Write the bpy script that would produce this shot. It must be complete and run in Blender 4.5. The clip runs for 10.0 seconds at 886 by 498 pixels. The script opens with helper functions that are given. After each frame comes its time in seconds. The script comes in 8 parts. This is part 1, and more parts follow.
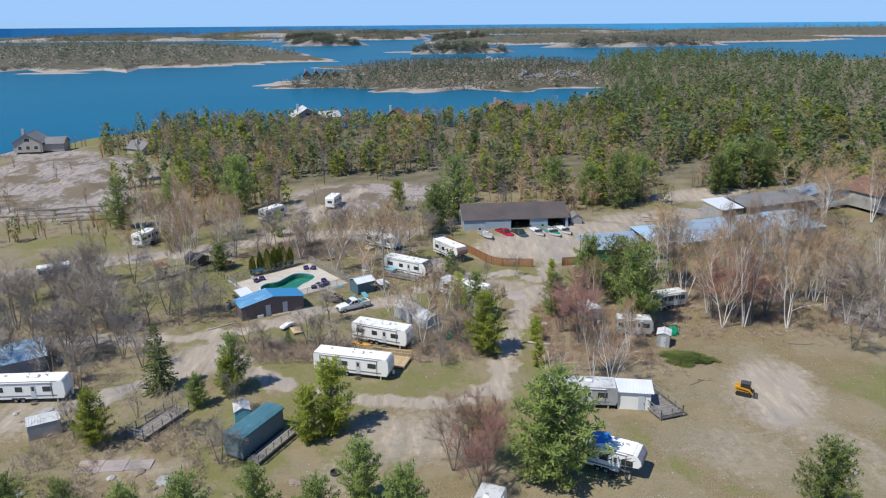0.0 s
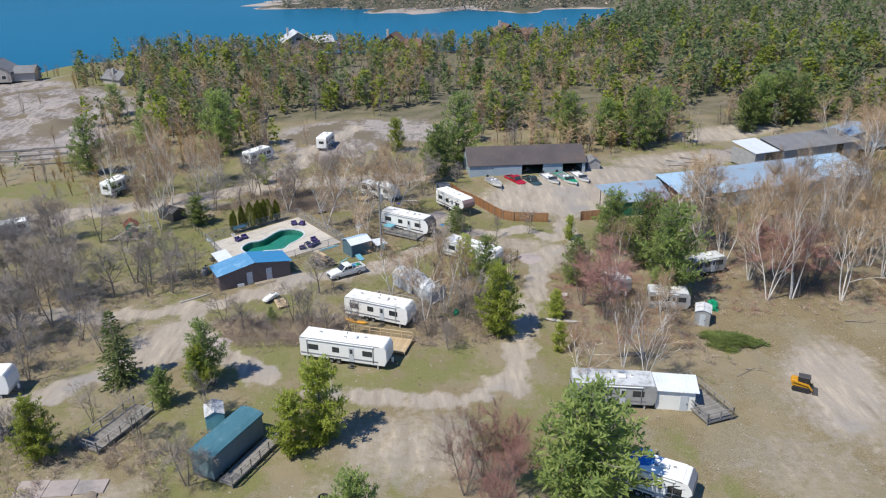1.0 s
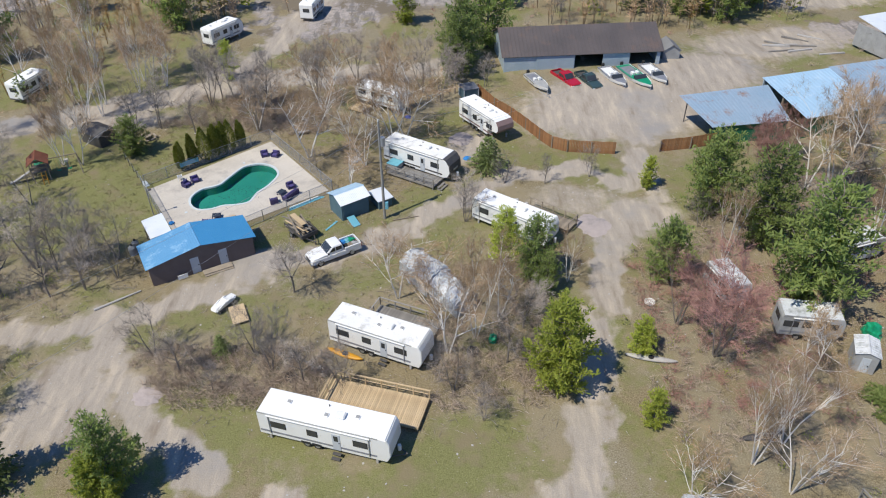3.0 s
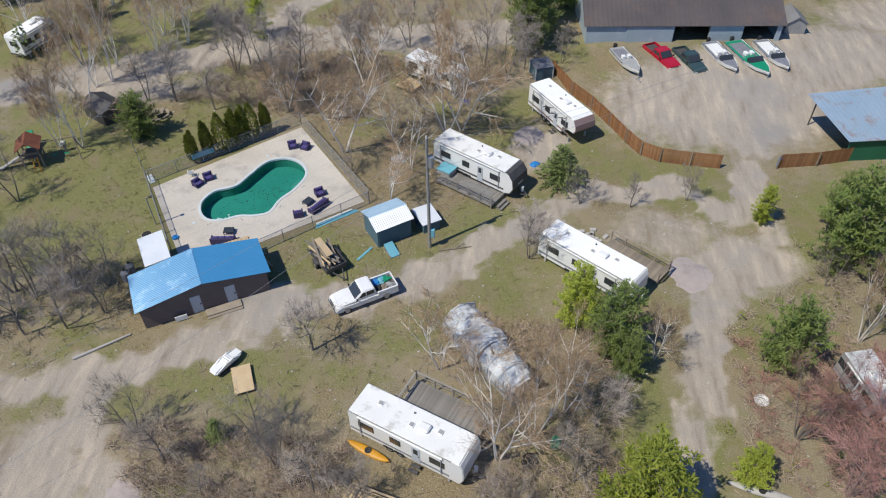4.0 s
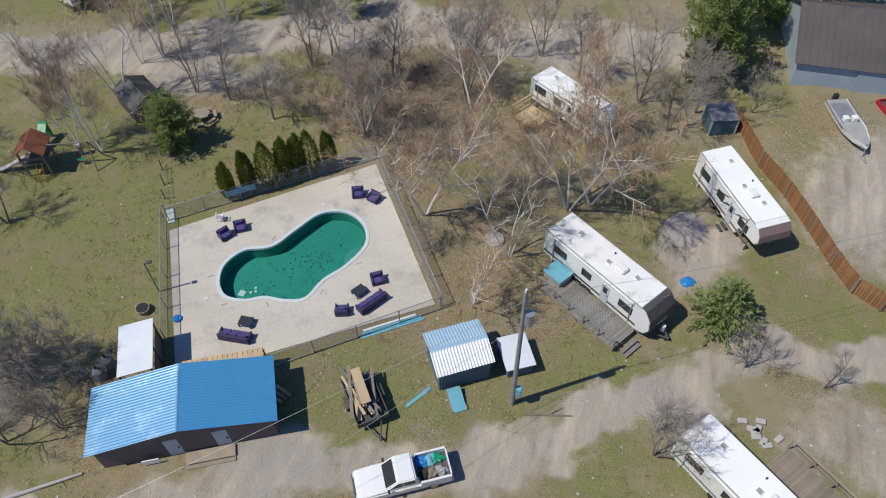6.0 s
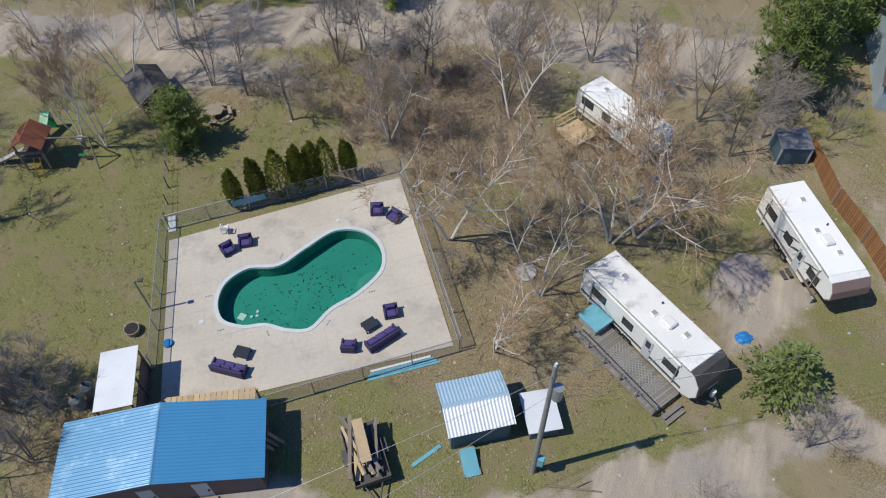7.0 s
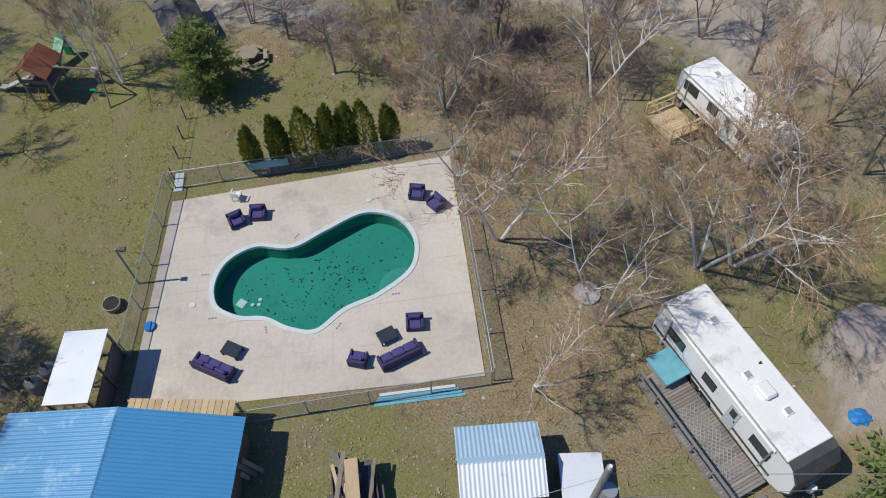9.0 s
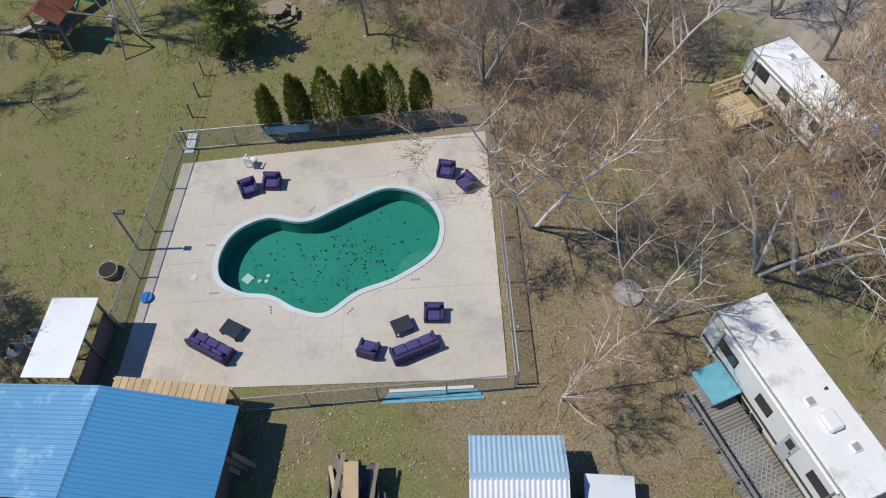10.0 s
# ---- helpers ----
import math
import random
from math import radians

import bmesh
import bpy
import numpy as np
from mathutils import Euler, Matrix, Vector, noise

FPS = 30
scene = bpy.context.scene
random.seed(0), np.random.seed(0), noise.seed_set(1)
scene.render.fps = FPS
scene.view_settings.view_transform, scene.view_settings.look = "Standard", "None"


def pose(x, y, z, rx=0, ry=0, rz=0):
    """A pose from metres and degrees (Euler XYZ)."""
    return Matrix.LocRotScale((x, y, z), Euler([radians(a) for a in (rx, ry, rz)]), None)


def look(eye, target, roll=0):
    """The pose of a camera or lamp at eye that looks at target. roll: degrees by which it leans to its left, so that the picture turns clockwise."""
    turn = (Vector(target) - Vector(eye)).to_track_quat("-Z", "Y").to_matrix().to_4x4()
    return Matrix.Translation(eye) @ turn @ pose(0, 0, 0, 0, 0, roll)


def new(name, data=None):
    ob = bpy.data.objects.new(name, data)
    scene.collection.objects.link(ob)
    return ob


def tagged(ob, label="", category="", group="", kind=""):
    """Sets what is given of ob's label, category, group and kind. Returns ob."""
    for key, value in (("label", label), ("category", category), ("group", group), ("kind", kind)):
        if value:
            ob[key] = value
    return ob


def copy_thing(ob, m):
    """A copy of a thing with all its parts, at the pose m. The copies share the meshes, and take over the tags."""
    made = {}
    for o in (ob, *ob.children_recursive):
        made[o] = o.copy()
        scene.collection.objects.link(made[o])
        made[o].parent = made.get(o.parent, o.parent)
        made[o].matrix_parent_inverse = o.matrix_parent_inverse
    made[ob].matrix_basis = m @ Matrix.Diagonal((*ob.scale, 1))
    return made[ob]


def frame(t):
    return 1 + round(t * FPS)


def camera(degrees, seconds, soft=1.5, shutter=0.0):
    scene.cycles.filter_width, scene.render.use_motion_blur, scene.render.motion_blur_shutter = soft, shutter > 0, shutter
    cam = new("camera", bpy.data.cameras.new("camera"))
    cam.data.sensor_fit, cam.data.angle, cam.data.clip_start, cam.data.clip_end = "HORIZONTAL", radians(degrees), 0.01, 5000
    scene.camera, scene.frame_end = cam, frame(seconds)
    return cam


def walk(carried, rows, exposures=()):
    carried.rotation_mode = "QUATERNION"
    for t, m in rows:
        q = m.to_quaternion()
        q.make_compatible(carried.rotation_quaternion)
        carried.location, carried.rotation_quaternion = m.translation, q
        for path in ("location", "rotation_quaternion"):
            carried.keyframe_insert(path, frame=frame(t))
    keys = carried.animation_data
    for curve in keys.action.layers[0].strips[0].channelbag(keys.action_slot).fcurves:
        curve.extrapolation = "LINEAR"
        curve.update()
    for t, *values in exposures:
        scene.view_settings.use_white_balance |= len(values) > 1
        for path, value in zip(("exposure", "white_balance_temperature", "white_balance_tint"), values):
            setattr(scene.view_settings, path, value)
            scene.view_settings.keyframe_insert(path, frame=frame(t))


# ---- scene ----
cam = camera(63.5, 10.0, 1.15)
METRES, EYE, TILT, LEAN, TURN = 120.0, 46.2, -17.4, 0.45, 0.0
ROWS = [
    (0.0, 0.0, 0.0, 0.0, 0.0, 0.0, -0.0),
    (0.5, -0.003, 0.058, 0.019, -0.03, -2.78, 0.02),
    (1.0, -0.008, 0.128, 0.0425, -0.09, -6.06, 0.01),
    (1.5, -0.0125, 0.2015, 0.0674, -0.12, -9.44, 0.02),
    (2.0, -0.0167, 0.2783, 0.0932, -0.18, -13.06, 0.05),
    (3.5, -0.0281, 0.5063, 0.1629, 2.79, -23.83, -0.75),
    (4.0, -0.0342, 0.5848, 0.1841, 5.92, -27.23, -1.67),
    (4.5, -0.0411, 0.6583, 0.1981, 9.54, -29.89, -2.76),
    (5.0, -0.0487, 0.719, 0.2066, 12.92, -32.05, -3.66),
    (5.5, -0.0557, 0.7641, 0.2106, 15.65, -33.42, -4.44),
    (6.0, -0.063, 0.7996, 0.2128, 18.19, -34.49, -5.14),
    (7.5, -0.0803, 0.876, 0.2037, 24.41, -37.4, -6.74),
    (8.0, -0.0849, 0.8946, 0.1974, 26.46, -38.48, -7.28),
    (8.5, -0.0885, 0.9106, 0.1893, 28.61, -39.51, -7.78),
    (9.0, -0.0924, 0.9247, 0.1807, 30.81, -40.64, -8.31),
    (9.5, -0.0964, 0.9375, 0.1713, 33.02, -41.77, -8.82),
    (10.0, -0.101, 0.9489, 0.1613, 35.22, -42.85, -9.32),
]
walk(cam, [(t, pose(0, 0, EYE, TILT, LEAN, TURN) @ pose(METRES * x, METRES * y, METRES * z, 90 + pitch, roll, yaw)) for t, x, y, z, yaw, pitch, roll in ROWS],
     exposures=[(0.0, 0.39), (0.5, 0.48), (2.0, 0.50), (3.5, 0.32), (6.0, 0.13), (10.0, 0.11)])

# ---- daylight: clear spring sky, high sun behind the camera's left shoulder
SUN_FROM = Vector((-0.435, -0.335, 0.836)).normalized()
world = bpy.data.worlds.new("sky")
scene.world = world
world.use_nodes = True
wn = world.node_tree.nodes
sky = wn.new("ShaderNodeTexSky")
sky.sky_type = "NISHITA"
sky.sun_disc = False
sky.sun_elevation = math.asin(SUN_FROM.z)
sky.sun_rotation = math.atan2(SUN_FROM.x, SUN_FROM.y)
sky.altitude = 1500
sky.air_density, sky.dust_density, sky.ozone_density = 1.0, 0.0, 3.0
wn["Background"].inputs["Strength"].default_value = 0.132
tint = wn.new("ShaderNodeMix")
tint.data_type, tint.blend_type = "RGBA", "MULTIPLY"
tint.inputs["Factor"].default_value = 1.0
tint.inputs["B"].default_value = (0.43, 0.65, 0.90, 1)
world.node_tree.links.new(sky.outputs["Color"], tint.inputs["A"])
cap = wn.new("ShaderNodeMix")
cap.data_type, cap.blend_type = "RGBA", "DARKEN"
cap.inputs["Factor"].default_value = 1.0
cap.inputs["B"].default_value = (2.0, 3.4, 5.6, 1)
world.node_tree.links.new(tint.outputs["Result"], cap.inputs["A"])
world.node_tree.links.new(cap.outputs["Result"], wn["Background"].inputs["Color"])
sun_data = bpy.data.lights.new("sun", "SUN")
sun_data.energy, sun_data.angle, sun_data.color = 3.6, radians(0.55), (1.0, 0.95, 0.84)
sun = new("sun", sun_data)
sun.matrix_world = look(SUN_FROM * 300, (0, 0, 0))

# ---- materials


def mat(name, c1, c2=None, scale=1.0, rough=0.8, metal=0.0, bump=0.0, fine=20.0, c3=None, wear=0.0, coords="Object", spec=0.3, rnd=0.0):
    """Two-scale noise between c1 and c2, blotches of c3 where wear is set, and a fine relief."""
    m = bpy.data.materials.new(name)
    m.use_nodes = True
    nt = m.node_tree
    n, l = nt.nodes, nt.links
    b = n["Principled BSDF"]
    b.inputs["Roughness"].default_value = rough
    b.inputs["Metallic"].default_value = metal
    b.inputs["Specular IOR Level"].default_value = spec
    c2 = c2 or tuple(v * 0.8 for v in c1)
    if coords == "World":
        co = n.new("ShaderNodeNewGeometry").outputs["Position"]
    else:
        co = n.new("ShaderNodeTexCoord").outputs["Object"]
    big, small = n.new("ShaderNodeTexNoise"), n.new("ShaderNodeTexNoise")
    big.inputs["Scale"].default_value, big.inputs["Detail"].default_value = scale, 5
    small.inputs["Scale"].default_value, small.inputs["Detail"].default_value = scale * fine, 3
    for k in (big, small):
        l.new(co, k.inputs["Vector"])
    add = n.new("ShaderNodeMath")
    add.operation = "MULTIPLY_ADD"
    l.new(small.outputs["Fac"], add.inputs[0])
    add.inputs[1].default_value = 0.5
    l.new(big.outputs["Fac"], add.inputs[2])
    ramp = n.new("ShaderNodeMapRange")
    l.new(add.outputs[0], ramp.inputs["Value"])
    ramp.inputs["From Min"].default_value, ramp.inputs["From Max"].default_value = 0.5, 1.0
    mix = n.new("ShaderNodeMix")
    mix.data_type = "RGBA"
    mix.inputs["A"].default_value, mix.inputs["B"].default_value = (*c1, 1), (*c2, 1)
    l.new(ramp.outputs[0], mix.inputs["Factor"])
    out = mix.outputs["Result"]
    if c3:
        w = n.new("ShaderNodeTexNoise")
        w.inputs["Scale"].default_value, w.inputs["Detail"].default_value, w.inputs["Roughness"].default_value = scale * 1.7, 6, 0.7
        l.new(co, w.inputs["Vector"])
        wr = n.new("ShaderNodeMapRange")
        wr.inputs["From Min"].default_value, wr.inputs["From Max"].default_value = 0.70 - wear * 0.4, 0.86 - wear * 0.4
        l.new(w.outputs["Fac"], wr.inputs["Value"])
        m3 = n.new("ShaderNodeMix")
        m3.data_type = "RGBA"
        l.new(wr.outputs[0], m3.inputs["Factor"])
        l.new(out, m3.inputs["A"])
        m3.inputs["B"].default_value = (*c3, 1)
        out = m3.outputs["Result"]
    if rnd:
        oi, hs = n.new("ShaderNodeObjectInfo"), n.new("ShaderNodeHueSaturation")
        mr = n.new("ShaderNodeMapRange")
        mr.inputs["To Min"].default_value, mr.inputs["To Max"].default_value = 1 - rnd, 1 + rnd
        l.new(oi.outputs["Random"], mr.inputs["Value"])
        l.new(mr.outputs[0], hs.inputs["Value"])
        l.new(out, hs.inputs["Color"])
        out = hs.outputs["Color"]
    l.new(out, b.inputs["Base Color"])
    if bump:
        bp = n.new("ShaderNodeBump")
        bp.inputs["Strength"].default_value, bp.inputs["Distance"].default_value = bump, 0.05
        l.new(add.outputs[0], bp.inputs["Height"])
        l.new(bp.outputs["Normal"], b.inputs["Normal"])
    return m


def leafy(name, c1, c2, rough=0.7, trans=0.25):
    """Foliage or twigs: each island of the mesh takes its own tone between c1 and c2."""
    m = bpy.data.materials.new(name)
    m.use_nodes = True
    n, l = m.node_tree.nodes, m.node_tree.links
    b = n["Principled BSDF"]
    b.inputs["Roughness"].default_value, b.inputs["Specular IOR Level"].default_value = rough, 0.15
    g, oi, tc = n.new("ShaderNodeNewGeometry"), n.new("ShaderNodeObjectInfo"), n.new("ShaderNodeTexNoise")
    tc.inputs["Scale"].default_value = 0.35
    l.new(g.outputs["Position"], tc.inputs["Vector"])
    s = n.new("ShaderNodeMath")
    s.operation = "MULTIPLY_ADD"
    l.new(g.outputs["Random Per Island"], s.inputs[0])
    s.inputs[1].default_value = 0.6
    mr = n.new("ShaderNodeMapRange")
    mr.inputs["From Min"].default_value, mr.inputs["From Max"].default_value, mr.inputs["To Max"].default_value = 0.3, 0.7, 0.4
    l.new(tc.outputs["Fac"], mr.inputs["Value"])
    l.new(mr.outputs[0], s.inputs[2])
    mix = n.new("ShaderNodeMix")
    mix.data_type = "RGBA"
    mix.inputs["A"].default_value, mix.inputs["B"].default_value = (*c1, 1), (*c2, 1)
    l.new(s.outputs[0], mix.inputs["Factor"])
    hs, mr2 = n.new("ShaderNodeHueSaturation"), n.new("ShaderNodeMapRange")
    mr2.inputs["To Min"].default_value, mr2.inputs["To Max"].default_value = 0.75, 1.25
    l.new(oi.outputs["Random"], mr2.inputs["Value"])
    l.new(mr2.outputs[0], hs.inputs["Value"])
    l.new(mix.outputs["Result"], hs.inputs["Color"])
    l.new(hs.outputs["Color"], b.inputs["Base Color"])
    if trans:
        t, ms = n.new("ShaderNodeBsdfTranslucent"), n.new("ShaderNodeMixShader")
        l.new(hs.outputs["Color"], t.inputs["Color"])
        ms.inputs[0].default_value = trans
        l.new(b.outputs[0], ms.inputs[1])
        l.new(t.outputs[0], ms.inputs[2])
        l.new(ms.outputs[0], n["Material Output"].inputs["Surface"])
    return m


def see_through(name, colour, share, rough=0.5):
    """Wire fabric or tinted sheet that lets a share of the light straight through."""
    m = bpy.data.materials.new(name)
    m.use_nodes = True
    n, l = m.node_tree.nodes, m.node_tree.links
    t, ms = n.new("ShaderNodeBsdfTransparent"), n.new("ShaderNodeMixShader")
    n["Principled BSDF"].inputs["Base Color"].default_value = (*colour, 1)
    n["Principled BSDF"].inputs["Roughness"].default_value = rough
    ms.inputs[0].default_value = share
    l.new(n["Principled BSDF"].outputs[0], ms.inputs[1])
    l.new(t.outputs[0], ms.inputs[2])
    l.new(ms.outputs[0], n["Material Output"].inputs["Surface"])
    return m


def water_mat(name, tint, clear, ripple, scale, deep=None):
    """Water: gloss by Fresnel over either a clear tinted body or a deep coloured one."""
    m = bpy.data.materials.new(name)
    m.use_nodes = True
    n, l = m.node_tree.nodes, m.node_tree.links
    g, fr, ms = n.new("ShaderNodeBsdfGlossy"), n.new("ShaderNodeFresnel"), n.new("ShaderNodeMixShader")
    g.inputs["Roughness"].default_value = 0.04 if clear else 0.2
    fr.inputs["IOR"].default_value = 1.33
    if clear:
        body = n.new("ShaderNodeBsdfTransparent")
        body.inputs["Color"].default_value = (*tint, 1)
    else:
        body = n["Principled BSDF"]
        body.inputs["Roughness"].default_value, body.inputs["Specular IOR Level"].default_value = 0.9, 0.0
        pn, mx = n.new("ShaderNodeTexNoise"), n.new("ShaderNodeMix")
        mx.data_type = "RGBA"
        pn.inputs["Scale"].default_value, pn.inputs["Detail"].default_value = 0.006, 6
        l.new(n.new("ShaderNodeNewGeometry").outputs["Position"], pn.inputs["Vector"])
        mx.inputs["A"].default_value, mx.inputs["B"].default_value = (*tint, 1), (*deep, 1)
        l.new(pn.outputs["Fac"], mx.inputs["Factor"])
        l.new(mx.outputs["Result"], body.inputs["Base Color"])
    nz, bp, ge = n.new("ShaderNodeTexNoise"), n.new("ShaderNodeBump"), n.new("ShaderNodeNewGeometry")
    nz.inputs["Scale"].default_value, nz.inputs["Detail"].default_value = scale, 4
    bp.inputs["Strength"].default_value, bp.inputs["Distance"].default_value = ripple, 0.1
    l.new(ge.outputs["Position"], nz.inputs["Vector"])
    l.new(nz.outputs["Fac"], bp.inputs["Height"])
    l.new(bp.outputs["Normal"], g.inputs["Normal"])
    less = n.new("ShaderNodeMath")
    less.operation = "MULTIPLY"
    less.inputs[1].default_value = 1.0 if clear else 0.3
    l.new(fr.outputs[0], less.inputs[0])
    l.new(less.outputs[0], ms.inputs[0])
    l.new(body.outputs[0], ms.inputs[1])
    l.new(g.outputs[0], ms.inputs[2])
    l.new(ms.outputs[0], n["Material Output"].inputs["Surface"])
    return m


M_WHITE = mat("white_gelcoat", (0.80, 0.80, 0.77), (0.72, 0.72, 0.69), 0.6, 0.35, bump=0.02, c3=(0.55, 0.54, 0.49), wear=0.2)
M_RVROOF = mat("rubber_roof", (0.86, 0.86, 0.84), (0.80, 0.80, 0.78), 0.5, 0.5, c3=(0.66, 0.65, 0.62), wear=0.15, bump=0.05)
M_STAINROOF = mat("leaf_stained_roof", (0.80, 0.80, 0.78), (0.70, 0.69, 0.66), 0.35, 0.6, c3=(0.46, 0.45, 0.40), wear=0.42, bump=0.1)
M_OLDROOF = mat("weathered_roof", (0.62, 0.63, 0.64), (0.45, 0.47, 0.48), 0.6, 0.6, c3=(0.28, 0.29, 0.28), wear=0.5, bump=0.2)
M_GLASS = mat("dark_glass", (0.03, 0.035, 0.04), (0.05, 0.055, 0.06), 1, 0.08, spec=0.6)
M_BLACK = mat("black_rubber", (0.02, 0.02, 0.02), (0.035, 0.035, 0.035), 3, 0.8)
M_STRIPE = mat("grey_decal", (0.25, 0.26, 0.28), (0.18, 0.18, 0.2), 2, 0.4)
M_TAN = mat("tan_stripe", (0.42, 0.36, 0.28), (0.35, 0.3, 0.24), 2, 0.5)
M_MAUVE = mat("mauve_brown_cap", (0.25, 0.175, 0.16), (0.21, 0.145, 0.135), 2, 0.4)
M_STEEL = mat("galvanised_steel", (0.45, 0.46, 0.47), (0.36, 0.37, 0.38), 2, 0.45, 0.6)
M_DARKSTEEL = mat("dark_steel", (0.08, 0.08, 0.085), (0.12, 0.11, 0.1), 2, 0.6, 0.3, c3=(0.16, 0.08, 0.04), wear=0.2)
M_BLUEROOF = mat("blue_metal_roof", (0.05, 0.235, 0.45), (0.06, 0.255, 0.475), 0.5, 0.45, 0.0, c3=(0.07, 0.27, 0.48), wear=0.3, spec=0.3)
# same blue sheeting as above, its sheen painted in as a paler tone
M_SHEENROOF = mat("sheen_blue_metal_roof", (0.11, 0.30, 0.50), (0.14, 0.34, 0.54), 0.5, 0.24, 0.1, c3=(0.30, 0.50, 0.66), wear=0.4, spec=0.6)
M_PALEROOF = mat("pale_blue_metal_roof", (0.42, 0.58, 0.70), (0.36, 0.53, 0.66), 0.5, 0.36, 0.15, c3=(0.55, 0.66, 0.74), wear=0.35, spec=0.6)
M_RUSTROOF = mat("rusty_blue_metal_roof", (0.28, 0.38, 0.47), (0.34, 0.42, 0.5), 0.25, 0.45, 0.2, c3=(0.30, 0.17, 0.11), wear=0.42, fine=8)
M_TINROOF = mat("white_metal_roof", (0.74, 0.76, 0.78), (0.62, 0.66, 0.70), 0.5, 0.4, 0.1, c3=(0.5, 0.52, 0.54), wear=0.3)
M_BARNROOF = mat("brown_metal_roof", (0.085, 0.075, 0.075), (0.125, 0.105, 0.10), 0.25, 0.6, 0.1, c3=(0.16, 0.11, 0.09), wear=0.4)
M_BARNWALL = mat("blue_grey_siding", (0.36, 0.43, 0.48), (0.30, 0.37, 0.42), 0.4, 0.6, c3=(0.43, 0.48, 0.51), wear=0.4)
M_CLUBWALL = mat("taupe_siding", (0.17, 0.135, 0.125), (0.14, 0.11, 0.10), 1.0, 0.8, bump=0.1)
M_SHEDWALL = mat("teal_grey_siding", (0.10, 0.17, 0.20), (0.075, 0.13, 0.16), 1.0, 0.75, bump=0.1)
M_GREENWALL = mat("green_metal_wall", (0.02, 0.13, 0.07), (0.03, 0.16, 0.09), 0.5, 0.5)
M_TEAL = mat("teal_tarp", (0.055, 0.15, 0.19), (0.075, 0.19, 0.23), 0.6, 0.5, c3=(0.13, 0.24, 0.28), wear=0.35, bump=0.4, fine=6)
M_TEALSIDE = mat("teal_siding", (0.11, 0.17, 0.20), (0.14, 0.20, 0.23), 0.7, 0.5, bump=0.2)
M_GREYWALL = mat("grey_weathered_wall", (0.38, 0.38, 0.37), (0.28, 0.28, 0.27), 0.9, 0.8, c3=(0.2, 0.19, 0.18), wear=0.3)
M_DOOR = mat("pale_grey_door", (0.52, 0.55, 0.58), (0.45, 0.48, 0.5), 1, 0.6)
M_WOOD = mat("weathered_wood", (0.30, 0.25, 0.19), (0.22, 0.185, 0.145), 1.5, 0.85, bump=0.3, rnd=0.2)
M_GREYWOOD = mat("grey_deck_wood", (0.27, 0.255, 0.235), (0.20, 0.185, 0.165), 1.5, 0.85, bump=0.3, rnd=0.2)
M_NEWWOOD = mat("fresh_lumber", (0.55, 0.42, 0.26), (0.46, 0.34, 0.2), 1.5, 0.8, bump=0.2, rnd=0.15)
M_FENCE = mat("cedar_fence_board", (0.33, 0.165, 0.075), (0.26, 0.125, 0.055), 1.2, 0.85, bump=0.3, rnd=0.18)
M_CONC = mat("pool_deck_concrete", (0.575, 0.525, 0.45), (0.43, 0.39, 0.335), 0.16, 0.85, bump=0.15, fine=40, c3=(0.35, 0.32, 0.285), wear=0.45, coords="World", rnd=0.04)
M_COPING = mat("white_coping", (0.58, 0.62, 0.62), (0.48, 0.53, 0.54), 1.2, 0.6, bump=0.1)
M_POOL = mat("pool_basin_algae", (0.022, 0.205, 0.17), (0.03, 0.25, 0.205), 0.4, 0.8, c3=(0.014, 0.15, 0.125), wear=0.25)
M_POOLSTEP = mat("pool_step", (0.06, 0.27, 0.235), (0.05, 0.23, 0.20), 2, 0.8)
M_POOLWATER = water_mat("pool_water", (0.80, 0.97, 0.93), True, 0.05, 1.2)
M_LAKE = water_mat("lake_water", (0.006, 0.10, 0.185), False, 0.45, 0.25, (0.009, 0.13, 0.228))
M_LEAFDEBRIS = mat("sunken_leaves", (0.02, 0.03, 0.02), (0.03, 0.035, 0.02), 3, 0.9)
M_WIRE = see_through("chain_link_fabric", (0.36, 0.36, 0.36), 0.74)
M_PURPLE = mat("indigo_cushion", (0.085, 0.07, 0.205), (0.065, 0.052, 0.165), 4, 0.9, bump=0.3)
M_WICKER = mat("indigo_wicker", (0.062, 0.052, 0.125), (0.045, 0.038, 0.095), 8, 0.8, bump=0.4)
M_CARWHITE = mat("white_car_paint", (0.78, 0.78, 0.77), (0.74, 0.74, 0.73), 0.6, 0.2, spec=0.6)
M_CARRED = mat("red_car_paint", (0.42, 0.012, 0.03), (0.38, 0.012, 0.03), 0.6, 0.2, spec=0.6)
M_CARGREEN = mat("dark_green_car_paint", (0.035, 0.065, 0.065), (0.045, 0.075, 0.075), 0.6, 0.22, spec=0.6)
M_CHROME = mat("chrome", (0.6, 0.6, 0.6), (0.55, 0.55, 0.55), 1, 0.2, 0.9)
M_RED = mat("red_lens", (0.35, 0.01, 0.01), None, 1, 0.2)
M_LAMPGLASS = mat("headlight_glass", (0.6, 0.62, 0.62), None, 1, 0.1)
M_BLUE = mat("blue_plastic", (0.03, 0.22, 0.55), (0.025, 0.17, 0.45), 3, 0.4, bump=0.3)
M_NAVY = mat("faded_navy_tarp", (0.07, 0.085, 0.25), (0.05, 0.06, 0.18), 3, 0.6, bump=0.3)
M_TURQ = mat("turquoise_cover", (0.16, 0.42, 0.50), (0.12, 0.34, 0.43), 2, 0.5, bump=0.4, c3=(0.3, 0.5, 0.55), wear=0.3)
M_GREENP = mat("green_plastic", (0.01, 0.28, 0.14), (0.01, 0.22, 0.11), 2, 0.4)
